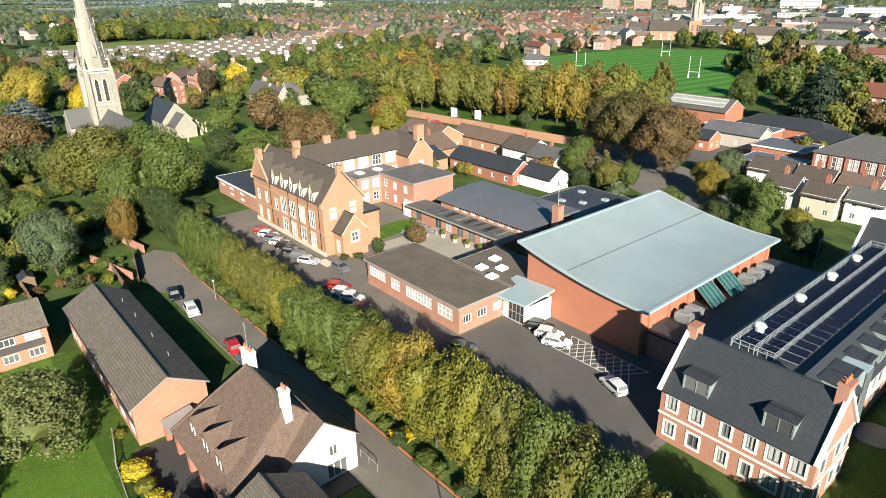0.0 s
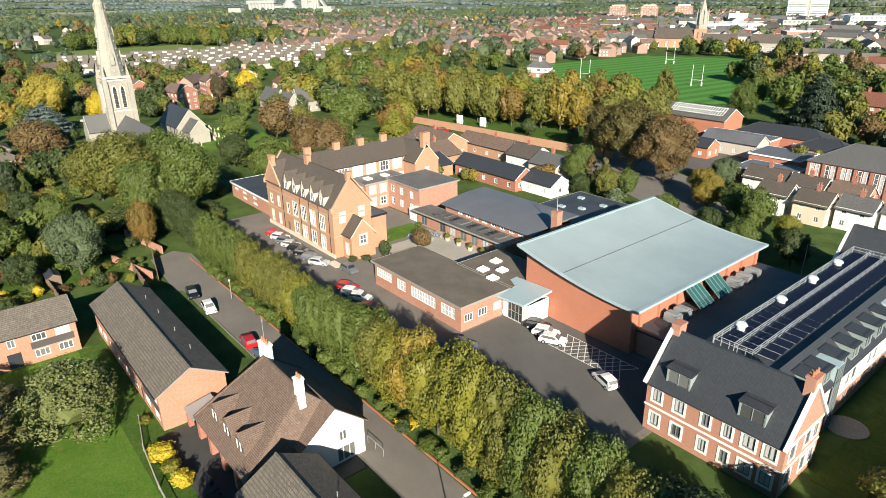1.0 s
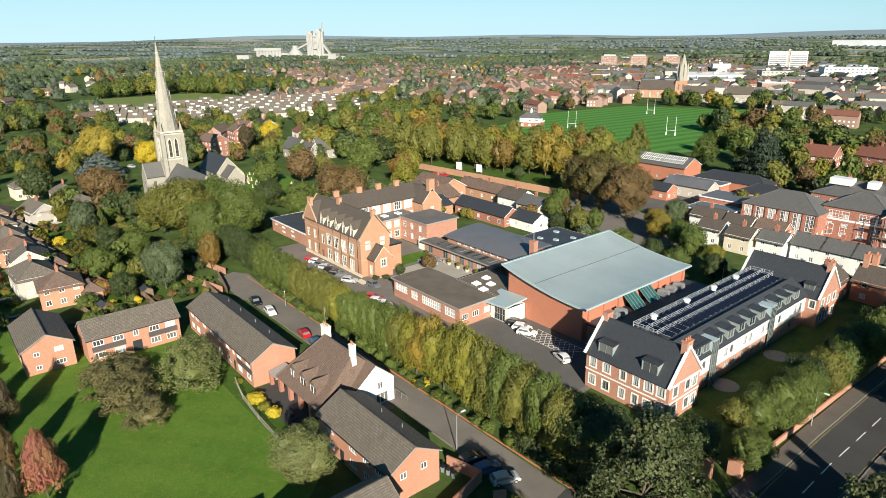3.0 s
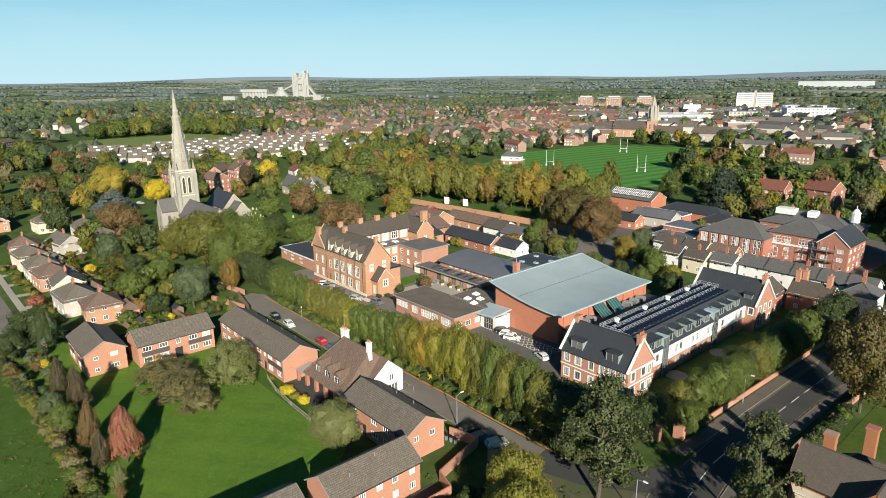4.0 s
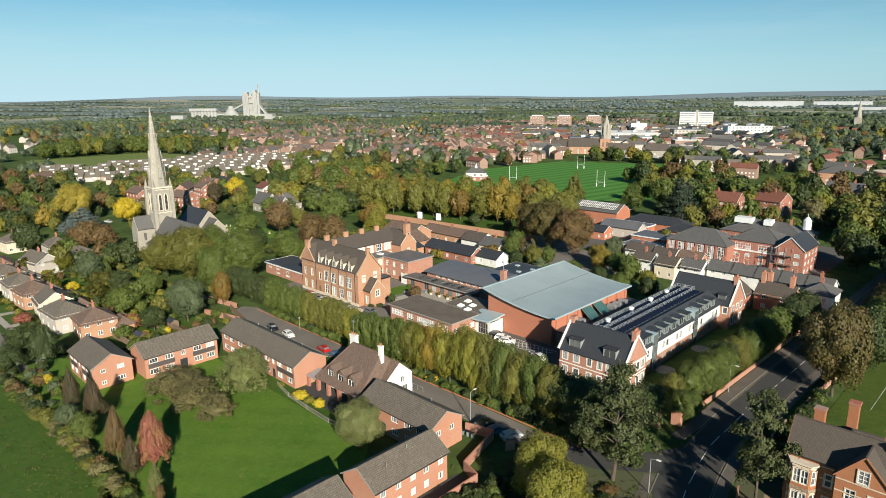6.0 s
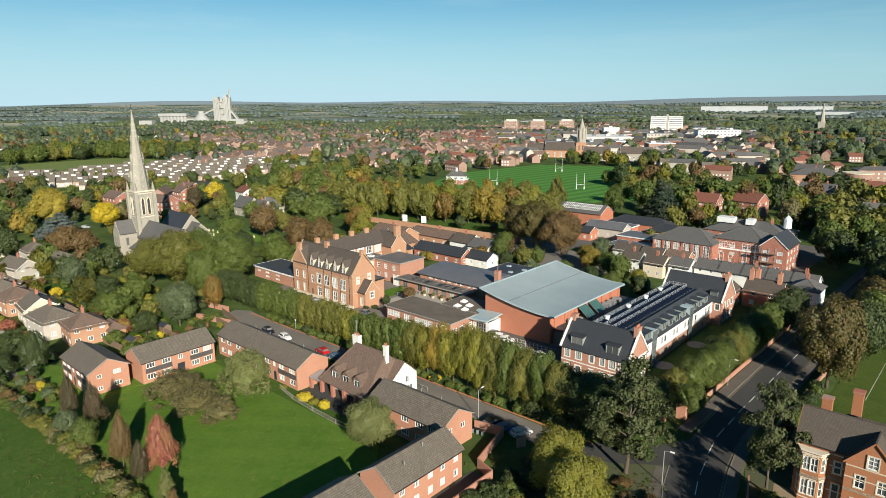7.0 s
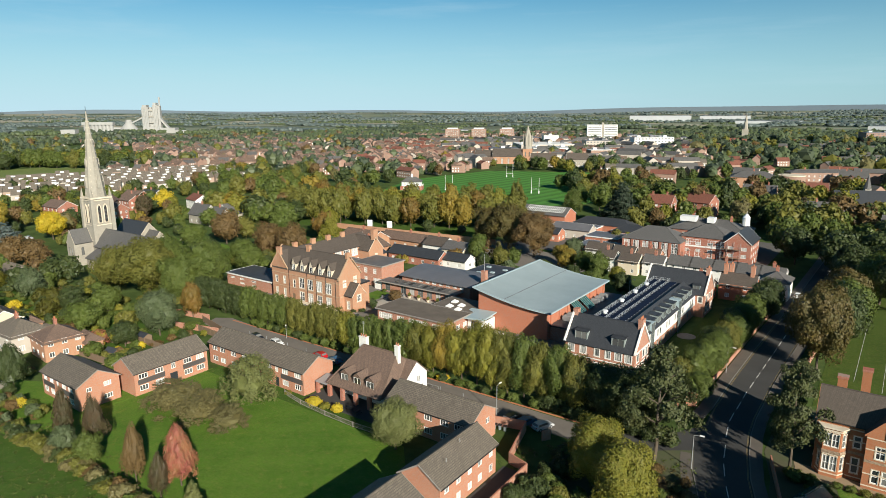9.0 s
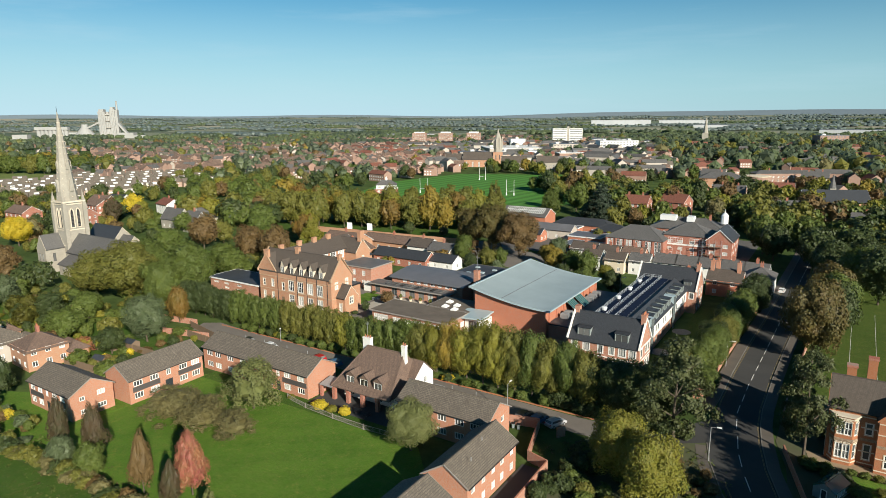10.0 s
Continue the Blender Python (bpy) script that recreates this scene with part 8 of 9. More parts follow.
for x0, x1 in ((-29, -1), (3, 29)):
    bm = bmesh.new()
    box(bm, x0, x1, -8, 8, 0, 33)
    part("wall", bm, RENDER, OF)
    for k in range(9):
        bm = bmesh.new()
        box(bm, x0 + 1, x1 - 1, -8.1, -8.0, 2.7 + k * 3.4, 4.0 + k * 3.4)
        part("window", bm, SHEET_GREY, OF)
bm = bmesh.new()
box(bm, -1, 3, -7, 7, 0, 37)
part("core", bm, CONCRETE, OF)
S2 = thing("church", "distant stone church with a slender spire", "church", -158, 1186, -10, 10)
bm = bmesh.new()
box(bm, -5.5, 5.5, -5.5, 5.5, 0, 30)
part("tower", bm, STONE, S2)
bm = bmesh.new()
tube(bm, (0, 0, 30), (0, 0, 62), 5.0, 0.1, 8)
part("spire", bm, STONE, S2)
CW = thing("cement_works", "pale cement works with a tall preheater tower", "factory", -1641, 880, -12, 40)
for nm, q in (("shed", (24, 62, -16, 16, 0, 27)), ("shed", (62, 96, -16, 16, 0, 20)), ("shed", (96, 165, -14, 14, 0, 12)), ("shed", (-250, -212, -12, 12, 0, 24)), ("shed", (-120, -16, -20, 16, 0, 15)), ("stair_tower", (17, 23, -9, 4, 0, 88)), ("gallery", (-110, -60, -3, 3, 24, 29))):
    bm = bmesh.new()
    box(bm, *q)
    part(nm, bm, CEMENT, CW)
# two tall clad slabs side by side, of unequal height, with ribs and a notched head
for x0, x1, y0, z in ((-26, -8, -13, 84), (-8, 4, -10, 78), (4, 17, -13, 90)):
    bm = bmesh.new()
    box(bm, x0, x1, y0, 12, 0, z)
    box(bm, x0 + 1.5, x1 - 4, y0 + 3, 8, z, z + 6)
    part("tower_bay", bm, CEMENT, CW)
    for k in range(int((x1 - x0) / 4)):
        bm = bmesh.new()
        box(bm, x0 + 1 + k * 4, x0 + 2 + k * 4, y0 - 1.2, y0, 0, z - 3)
        part("rib", bm, CEMENT, CW)
for z in (22, 40, 58, 74):
    bm = bmesh.new()
    box(bm, -8, 4, -14.5, -10, z, z + 1.5)
    part("floor_deck", bm, CONCRETE, CW)
for k in range(8):
    bm = bmesh.new()
    tube(bm, (-185 + k * 10, -4, 0), (-185 + k * 10, -4, 36), 5.4, 5.4, 12)
    part("silo", bm, CEMENT, CW)
bm = bmesh.new()
box(bm, -192, -108, -11, 4, 36, 44)
part("silo_head", bm, CEMENT, CW)
bm = bmesh.new()
tube(bm, (20, 0, 60), (20, 0, 112), 2.6, 2.2, 10)
part("chimney", bm, CEMENT, CW)
# stepped store with a conical cap
for r0, r1, z0, z1 in ((24, 24, 0, 24), (24, 9, 24, 42), (9, 8, 42, 50)):
    bm = bmesh.new()
    tube(bm, (-68, 0, z0), (-68, 0, z1), r0, r1, 16)
    part("store", bm, CEMENT, CW)
bm = bmesh.new()
slab(bm, [(17, -10, 62), (44, -10, 27), (44, 4, 27), (17, 4, 62)], 8)
part("conveyor", bm, CEMENT, CW)
bm = bmesh.new()
beam(bm, (-60, -4, 40), (-26, -4, 56), 4, 4)
part("conveyor", bm, CEMENT, CW)
for x, y, w_, d_, h_, a in ((-820, 2800, 260, 60, 22, 20), (-560, 2860, 200, 60, 20, 15), (-330, 2500, 220, 50, 9, 10), (120, 2000, 240, 60, 9, 0), (-300, 1120, 120, 40, 9, 28), (-240, 1060, 60, 30, 8, 28), (-470, 960, 90, 40, 7, 28), (-880, 1230, 120, 40, 9, 35), (-520, 900, 50, 26, 8, 30), (-330, 900, 90, 40, 7, 25), (-250, 840, 60, 30, 8, 22)):
    WH = thing("warehouse", "long pale distant warehouse with low roof", "warehouse", x, y, far_height(x, y), a, "warehouses")
    bm = bmesh.new()
    box(bm, -w_ / 2, w_ / 2, -d_ / 2, d_ / 2, -4, h_)
    part("wall", bm, SHED_WHITE, WH)
    bm = bmesh.new()
    prof = [(-w_ / 2 + w_ * k / 8, h_ + (2.0 if k % 2 else 0.02)) for k in range(9)]
    rows = [[bm.verts.new((px, s * d_ / 2, pz)) for px, pz in prof] for s in (-1, 1)]
    for k in range(8):
        bm.faces.new((rows[0][k], rows[0][k + 1], rows[1][k + 1], rows[1][k]))
    for row in (rows[0][::-1], rows[1]):
        bm.faces.new(row)
    part("roof", bm, SHEET_GREY, WH)

def store(label, x, y, w_, d_, h_, turn, wall, roof, band=0.0, units=2):
    """A flat-roofed commercial block with a parapet, roof plant and, where band > 0, a row of windows a storey."""
    B = thing("store", label, "store", x, y, 0, turn, "town centre blocks")
    bm = bmesh.new()
    box(bm, -w_ / 2, w_ / 2, -d_ / 2, d_ / 2, -1, h_ - 1)
    part("wall", bm, wall, B)
    bm = bmesh.new()
    box(bm, -w_ / 2 - 0.3, w_ / 2 + 0.3, -d_ / 2 - 0.3, d_ / 2 + 0.3, h_ - 1, h_ - 0.4)
    part("roof", bm, roof, B)
    for k in range(units):
        q = -w_ / 2 + w_ * (k + 0.5) / units
        bm = bmesh.new()
        box(bm, q - 3, q + 2, -2, 3, h_ - 0.4, h_ + 1.8)
        part("roof_plant", bm, SHEET_GREY if k % 2 else RENDER, B)
    if band:
        for f in range(max(1, int(h_ / 4))):
            for k in range(int(w_ / 5)):
                bm = bmesh.new()
                q = -w_ / 2 + 2.5 + k * 5
                box(bm, q - band / 2, q + band / 2, -d_ / 2 - 0.08, -d_ / 2, 1.2 + f * 4, 2.9 + f * 4)
                part("window", bm, SHEET_GREY, B)
    return B


store("large white-roofed shopping hall in the town", -345, 730, 78, 84, 10, 38, PALE, RENDER, 0, 4)
store("pale flat-roofed store with a green fascia in the town", -300, 663, 52, 34, 9, 38, RENDER, SHED_WHITE, 3.2, 3)
store("grey-roofed hall with pale stone walls in the town", -336, 600, 36, 24, 10, 38, PALE, SHEET_GREY, 0, 1)
store("long white two-storey store with rows of windows", -225, 853, 60, 22, 17, 38, RENDER, SHED_WHITE, 2.4, 3)
store("brick store with a white upper front in the town", -208, 613, 30, 20, 11, 39, BRICK_FAR, RENDER, 2.4, 2)
store("square red brick block on the edge of the town", 51, 1088, 44, 26, 21, 28, BRICK_FAR, SHEET_GREY, 2.6, 2)
store("white block on the rise of the town", -420, 905, 26, 18, 15, 36, RENDER, SHED_WHITE, 0, 1)
store("pale block behind the shopping hall", -290, 800, 40, 26, 13, 38, PALE, SHEET_GREY, 2.4, 2)
villa_row("brick college range with a wide grey roof", (-15, 15, -8, 8), 9, 13, "x", BRICK_OLD, SLATE_GREY, 8, 2, True, at=(2, 380), turn=10, group="college ranges", chims=1)
villa_row("long two-storey brick college range", (-25, 25, -6, 6), 9.6, 11.6, "x", BRICK_FAR, SLATE_GREY, 13, 3, True, at=(39, 438), turn=31, group="college ranges", chims=2)
villa_row("dark slate-roofed chapel range beside the trees", (-17, 17, -7, 7), 7, 13, "x", BRICK_OLD, SLATE, 6, 1, at=(75, 290), turn=24, group="college ranges", chims=0)
DM = thing("rotunda", "round brick hall with a flat roof", "hall", 24, 398, 0, 0)
bm = bmesh.new()
tube(bm, (0, 0, 0), (0, 0, 9.5), 9, 9, 24)
part("wall", bm, BRICK_FAR, DM)
bm = bmesh.new()
tube(bm, (0, 0, 9.5), (0, 0, 10.1), 9.4, 9.4, 24)
part("roof", bm, CREAM, DM)
FL = thing("fleche", "slender slate turret on a stone base", "turret", 74, 300, 0, 20)
bm = bmesh.new()
box(bm, -1.6, 1.6, -1.6, 1.6, 0, 13)
part("base", bm, STONE, FL)
bm = bmesh.new()
tube(bm, (0, 0, 13), (0, 0, 21), 2.0, 0.1, 8)
part("spire", bm, SLATE_GREY, FL)
# large wood behind the park
for a, b, n in (((-662, 84), (-670, 170), 7), ((-668, 178), (-560, 216), 8)):
    for k in range(n):
        q = Vector(a).lerp(Vector(b), k / (n - 1))
        tree(q.x + random.uniform(-6, 6), q.y + random.uniform(-6, 6), random.uniform(16, 21), random.uniform(17, 23), "mid", random.choice(("green", "green", "dark", "olive")), "full-crowned tree beyond the park", 0.03, group="park trees")
for leaf, k in (("green", 0), ("dark", 1), ("olive", 2), ("copper", 3)):
    rows = [(-478 + q * 13.5, 45 + q * 30.7, 24, 26, 3 if k < 2 else 1, 4, 8) for q in range(8)]
    grove(leaf + "_terrace_trees", rows, leaf, "garden trees between the terraced houses", 1.0, 300 + k)
    rows = [(-205, -8, 12, 12, 2, 4, 7), (-232, 24, 12, 10, 3, 5, 9), (-300, -20, 26, 20, 8, 6, 11), (-300, 55, 14, 12, 3, 5, 9), (-225, 78, 14, 10, 3, 5, 9), (-262, 6, 14, 10, 3, 5, 9), (-530, -10, 40, 26, 12, 7, 13), (-450, -20, 40, 26, 12, 7, 13), (-390, 10, 30, 20, 8, 6, 12), (-350, 60, 25, 30, 8, 6, 11), (-320, 110, 22, 30, 6, 5, 10)]
    grove(leaf + "_estate_trees", rows, leaf, "trees in the gardens beyond the church", 1.0 if k < 2 else 0.4, 320 + k)

# ---- the town and woods in the distance ----
KEEP = ((-430, 90, 55), (-470, 70, 45), (-440, 150, 70), (-430, 210, 55), (-415, 265, 45), (-345, 730, 60), (-300, 663, 45), (-225, 853, 45), (-336, 600, 28), (-208, 613, 28), (5, 380, 24), (39, 438, 26), (75, 290, 24), (-13, 236, 26), (-290, 800, 40), (-400, 860, 45), (-215, 450, 48), (-300, 500, 40), (-231, 405, 28), (-610, 120, 75), (-590, 60, 60), (-660, 190, 50), (-150, 400, 40), (-160, 300, 92), (-165, 375, 72), (-120, 240, 45), (-205, 235, 40), (-204, 243, 30), (-570, 130, 70), (-470, 120, 60), (-252, 510, 50), (-620, 975, 70), (-392, 1085, 60), (-20, 205, 40), (60, 237, 30))
NP = np.random.default_rng(5)


def wedge(n, d0, d1, a0=-22, a1=104):
    d = np.sqrt(NP.uniform(d0 * d0, d1 * d1, n))
    a = np.radians(NP.uniform(a0, a1, n))
    return EYE.x - d * np.sin(a), EYE.y + d * np.cos(a), d, a


def clear(x, y):
    return all((x - a) ** 2 + (y - b) ** 2 > r * r for a, b, r in KEEP)


def town(name, n, d0, d1, wall, roof, label, a0, a1, w0=6, w1=14, lift=1.0):
    xs, ys, ds, an = wedge(n, d0, d1, a0, a1)
    V, F, M = [], [], []
    for x, y in zip(xs, ys):
        if not clear(x, y):
            continue
        street = 28 * round(math.sin(x * 0.011) * 2 + math.cos(y * 0.013) * 2)
        t = radians(30 + street * 0.8 + (90 if NP.random() < 0.3 else 0))
        L, W_ = NP.uniform(w0, w1) / 2 * 1.6, NP.uniform(7, 9) / 2
        e, r = NP.uniform(4.6, 6.5) * lift, 0
        r = e + NP.uniform(2.2, 3.4)
        z = far_height(x, y)
        c, s = math.cos(t), math.sin(t)
        pts = [(-L, -W_, -1), (L, -W_, -1), (L, W_, -1), (-L, W_, -1), (-L, -W_, e), (L, -W_, e), (L, W_, e), (-L, W_, e), (-L, 0, r), (L, 0, r), (-L - .3, -W_ - .4, e - .1), (L + .3, -W_ - .4, e - .1), (L + .3, W_ + .4, e - .1), (-L - .3, W_ + .4, e - .1), (-L - .3, 0, r + .15), (L + .3, 0, r + .15)]
        b = len(V)
        V += [(x + c * p[0] - s * p[1], y + s * p[0] + c * p[1], z + p[2]) for p in pts]
        for f, m in (((0, 1, 5, 4), 0), ((1, 2, 6, 9, 5), 0), ((2, 3, 7, 6), 0), ((3, 0, 4, 8, 7), 0), ((10, 11, 15, 14), 1), ((12, 13, 14, 15), 1)):
            F.append([b + q for q in f])
            M.append(m)
        for k in range(int(L * 2 / 2.6)):
            px = -L + 1.3 + k * 2.6
            for zz in (0.9, 3.4):
                b = len(V)
                for qx, qz in ((px - .55, zz), (px + .55, zz), (px + .55, zz + 1.2), (px - .55, zz + 1.2)):
                    V.append((x + c * qx + s * (W_ + .06), y + s * qx - c * (W_ + .06), z + qz))
                F.append([b, b + 1, b + 2, b + 3])
                M.append(2)
    me = from_arrays(name, V, F, (wall, roof, WHITE))
    me.polygons.foreach_set("material_index", M)
    tagged(new(name, me), label, "houses", kind="stuff")


town("brick_houses", 1900, 600, 1600, BRICK_FAR, TILE_BROWN, "rows of distant red brick houses", 14, 62, 4, 8)
town("slate_houses", 420, 560, 1500, BRICK_FAR, SLATE_GREY, "rows of distant slate-roofed houses", 13, 66, 4, 8)
town("pale_houses", 190, 560, 1300, PALE, TILE_GREY, "distant pale rendered houses", 10, 80, 4, 8)
town("town_centre", 170, 560, 1150, PALE, SLATE_GREY, "distant town centre buildings", 15, 36, 10, 20, 1.5)
town("red_roofs", 150, 520, 1200, BRICK_FAR, TILE_RED, "red-roofed town buildings among trees", -8, 44, 7, 14, 1.2)
town("outer_houses", 40, 420, 900, BRICK_FAR, TILE_BROWN, "suburban houses among trees", 62, 100)
town("north_houses", 26, 460, 1000, BRICK_FAR, SLATE_GREY, "brick houses among tall trees", -25, 10, 10, 20, 1.4)


def terrace_rows():
    """Rows of pale terraced houses with box dormers, west of the church."""
    V, F, M = [], [], []
    south, west = (29, 40, 55, 78, 107, 140, 187, 218, 253, 270), (29, 45, 64, 98, 137, 185, 208, 239, 291)
    near = (-470, -427, -388, -373, -366, -357, -372, -366, -363, -385)
    back = (-500, -546, -507, -511, -520, -533, -481, -470, -462)
    for row in range(8):
        for k in range(27):
            x, y = -348 - row * 25 + (k - 13) * 4.4 + random.uniform(-2, 2) + (k // 5) * 2, 27 + row * 4 + k * 9.6 + random.uniform(-1, 1)
            if NP.random() < 0.26 or not np.interp(y, west, back) < x < np.interp(y, south, near) or y > 285:
                continue
            t = radians(58 + (k // 6) * 7)
            c, s = math.cos(t), math.sin(t)
            put = lambda p: (x + c * p[0] - s * p[1], y + s * p[0] + c * p[1], p[2])
            e, r = 3.5, 7.0
            if k % 3 == 1:
                e, r = 4.1, 7.2
            for pts, fs in (([(-5.3, -4, 0), (5.3, -4, 0), (5.3, 4, 0), (-5.3, 4, 0), (-5.3, -4, e), (5.3, -4, e), (5.3, 4, e), (-5.3, 4, e), (-5.3, 0, r), (5.3, 0, r)], (((0, 1, 5, 4), 0), ((1, 2, 6, 9, 5), 0), ((2, 3, 7, 6), 0), ((3, 0, 4, 8, 7), 0))),
                            ([(-5.4, -4.4, e), (5.4, -4.4, e), (5.4, 0, r + 0.2), (-5.4, 0, r + 0.2), (-5.4, 4.4, e), (5.4, 4.4, e)], (((0, 1, 2, 3), 1), ((5, 4, 3, 2), 1))),
                            ([(-1.5, -2.8, 5.5), (1.5, -2.8, 5.5), (1.5, -2.8, 6.7), (-1.5, -2.8, 6.7), (-1.5, 0, 6.8), (1.5, 0, 6.8), (-1.5, -1, 5.5), (1.5, -1, 5.5)], (((0, 1, 2, 3), 2), ((3, 2, 5, 4), 1), ((1, 7, 5, 2), 2), ((6, 0, 3, 4), 2))),
                            ([(-2.8, -4.06, 1), (-0.4, -4.06, 1), (-0.4, -4.06, 2.1), (-2.8, -4.06, 2.1), (0.6, -4.06, 2.3), (2.8, -4.06, 2.3), (2.8, -4.06, 3.3), (0.6, -4.06, 3.3)], (((0, 1, 2, 3), 2), ((4, 5, 6, 7), 2)))):
                b = len(V)
                V.extend(put(p) for p in pts)
                for f, m in fs:
                    F.append([b + i for i in f])
                    M.append(3 if m == 0 and (row + k // 3) % 4 == 1 else m)
    me = from_arrays("terraced_houses", V, F, (BRICK_TAN, TILE_GREY, RENDER, PALE))
    me.polygons.foreach_set("material_index", M)
    tagged(new("terraced_houses", me), "rows of pale terraced houses with white dormers", "houses", kind="stuff")


terrace_rows()


def woods(name, n, d0, d1, leaf, label, a0=-24, a1=106, h0=7, h1=15, quads=26, size=0.68):
    xs, ys, ds, an = wedge(n, d0, d1, a0, a1)
    V, F = [], []
    b = 0
    for x, y, d in zip(xs, ys, ds):
        if not clear(x, y) or (d > 600 and 15 < math.degrees(math.atan2(EYE.x - x, y - EYE.y)) < 43 and NP.random() < 0.6) or NP.random() > 0.35 + 0.65 * (noise.noise((x * 0.006, y * 0.006, 3)) > -0.05):
            continue
        h = NP.uniform(h0, h1)
        w = h * NP.uniform(0.4, 0.62)
        z = far_height(x, y)
        wob = 1 + 0.22 * np.sin(ICO_L[:, :1] * 5 + x) * np.cos(ICO_L[:, 1:2] * 4 + y)
        c = ICO_L * wob * [w * 0.86, w * 0.86, h * 0.5] + [x, y, z + h * 0.5]
        V.append(c)
        F += [tuple(q + b) for q in ICO_LF]
        b += len(c)
        p = NP.normal(0, 1, (quads, 3))
        p /= np.linalg.norm(p, axis=1, keepdims=True)
        p[:, 2] = np.abs(p[:, 2]) * 0.9 + 0.05 * p[:, 2]
        wl_ = 1 + 0.25 * np.sin(p[:, :1] * 6 + x) * np.cos(p[:, 1:2] * 5 + y)
        q, f = leaf_quads(p * wl_ * [w, w, h * 0.52] + [x, y, z + h * 0.5], p, size * h * 0.13, NP)
        V.append(q)
        F += [tuple(r_ + b) for r_ in f]
        b += len(q)
    me = from_arrays(name, np.concatenate(V), F, LEAF[leaf])
    tagged(new(name, me), label, "trees", kind="stuff")


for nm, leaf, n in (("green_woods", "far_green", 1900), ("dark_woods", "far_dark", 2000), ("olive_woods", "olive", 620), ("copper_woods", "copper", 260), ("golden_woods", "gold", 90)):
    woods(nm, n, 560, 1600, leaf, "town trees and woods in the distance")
def countryside(name, n, d0, d1, leaf, label, length, width, h0, h1, step, seed):
    """Copses and hedgerows of the plain: uneven crowns set close along lines that mostly run across the view."""
    r = np.random.default_rng(seed)
    V, F, b = [], [], 0
    for k in range(n):
        d, a = math.sqrt(r.uniform(d0 * d0, d1 * d1)), radians(r.uniform(-24, 106))
        cx, cy = EYE.x - d * math.sin(a), EYE.y + d * math.cos(a)
        if not clear(cx, cy):
            continue
        t = a + r.normal(0, 0.55)
        ln, wd = r.uniform(*length), r.uniform(*width)
        for q in range(max(2, int(ln * max(wd, step) / step ** 2))):
            u, v = r.uniform(-0.5, 0.5) * ln, r.normal(0, 0.3) * wd
            x, y = cx + math.cos(t) * u - math.sin(t) * v, cy + math.sin(t) * u + math.cos(t) * v
            if not clear(x, y):
                continue
            h, w = r.uniform(h0, h1), step * r.uniform(0.55, 0.95)
            wob = 1 + r.uniform(-0.22, 0.22, (len(ICO_L), 1))
            V.append(ICO_L * wob * [w, w, h * 0.55] + [x, y, far_height(x, y) + h * 0.42])
            F += [tuple(p + b) for p in ICO_LF]
            b += len(ICO_L)
    tagged(new(name, from_arrays(name, np.concatenate(V), F, LEAF[leaf])), label, "trees", kind="stuff")


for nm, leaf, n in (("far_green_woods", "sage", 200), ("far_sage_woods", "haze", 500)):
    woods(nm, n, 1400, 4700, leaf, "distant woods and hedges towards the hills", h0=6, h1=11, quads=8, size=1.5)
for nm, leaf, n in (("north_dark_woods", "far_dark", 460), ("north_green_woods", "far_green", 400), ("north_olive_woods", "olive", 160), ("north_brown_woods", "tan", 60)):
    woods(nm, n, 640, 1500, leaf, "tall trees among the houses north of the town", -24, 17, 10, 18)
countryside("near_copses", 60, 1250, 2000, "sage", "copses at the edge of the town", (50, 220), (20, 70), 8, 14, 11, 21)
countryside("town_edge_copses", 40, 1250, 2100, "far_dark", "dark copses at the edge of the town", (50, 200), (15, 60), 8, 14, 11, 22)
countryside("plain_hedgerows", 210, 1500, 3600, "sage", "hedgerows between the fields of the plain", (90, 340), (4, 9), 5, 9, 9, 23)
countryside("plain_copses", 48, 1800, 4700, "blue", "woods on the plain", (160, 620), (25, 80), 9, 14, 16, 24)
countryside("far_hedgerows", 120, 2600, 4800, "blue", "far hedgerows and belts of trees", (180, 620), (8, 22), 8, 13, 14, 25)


def crown_woods(name, n, d0, d1, a0, a1, leaf, h0, h1, seed):
    """Full-crowned trees of the middle distance, joined by tint."""
    r = np.random.default_rng(seed)
    spots = []
    for k in range(n):
        d, a = math.sqrt(r.uniform(d0 * d0, d1 * d1)), radians(r.uniform(a0, a1))
        x, y = EYE.x - d * math.sin(a), EYE.y + d * math.cos(a)
        if clear(x, y) and not (60 < x < 79) and not (-640 < x < -520 and 20 < y < 190):
            spots.append((x, y, 0.1, 0.1, 1, h0, h1))
    grove(name, spots, leaf, "tall trees among houses in the middle distance", 1.0, seed)


for k, (leaf, n1, n2) in enumerate((("dark", 62, 70), ("green", 70, 65), ("olive", 44, 40), ("copper", 22, 18), ("tan", 26, 10))):
    crown_woods(leaf + "_north_trees", n1, 300, 620, -27, 22, leaf, 7.5, 14, 40 + k)
    crown_woods(leaf + "_west_trees", n2 * 2 // 3, 330, 600, 52, 104, leaf, 7, 14, 60 + k)
    crown_woods(leaf + "_field_trees", n2 // 2, 480, 640, 18, 52, leaf, 8, 15, 80 + k)

# ---- vehicles ----


def car_paint(name, col):
    m = bpy.data.materials.new(name)
    n, l = nodes_of(m)
    p = n["Principled BSDF"]
    p.inputs["Base Color"].default_value = (*col, 1)
    p.inputs["Roughness"].default_value, p.inputs["Coat Weight"].default_value = 0.3, 0.6
    return m


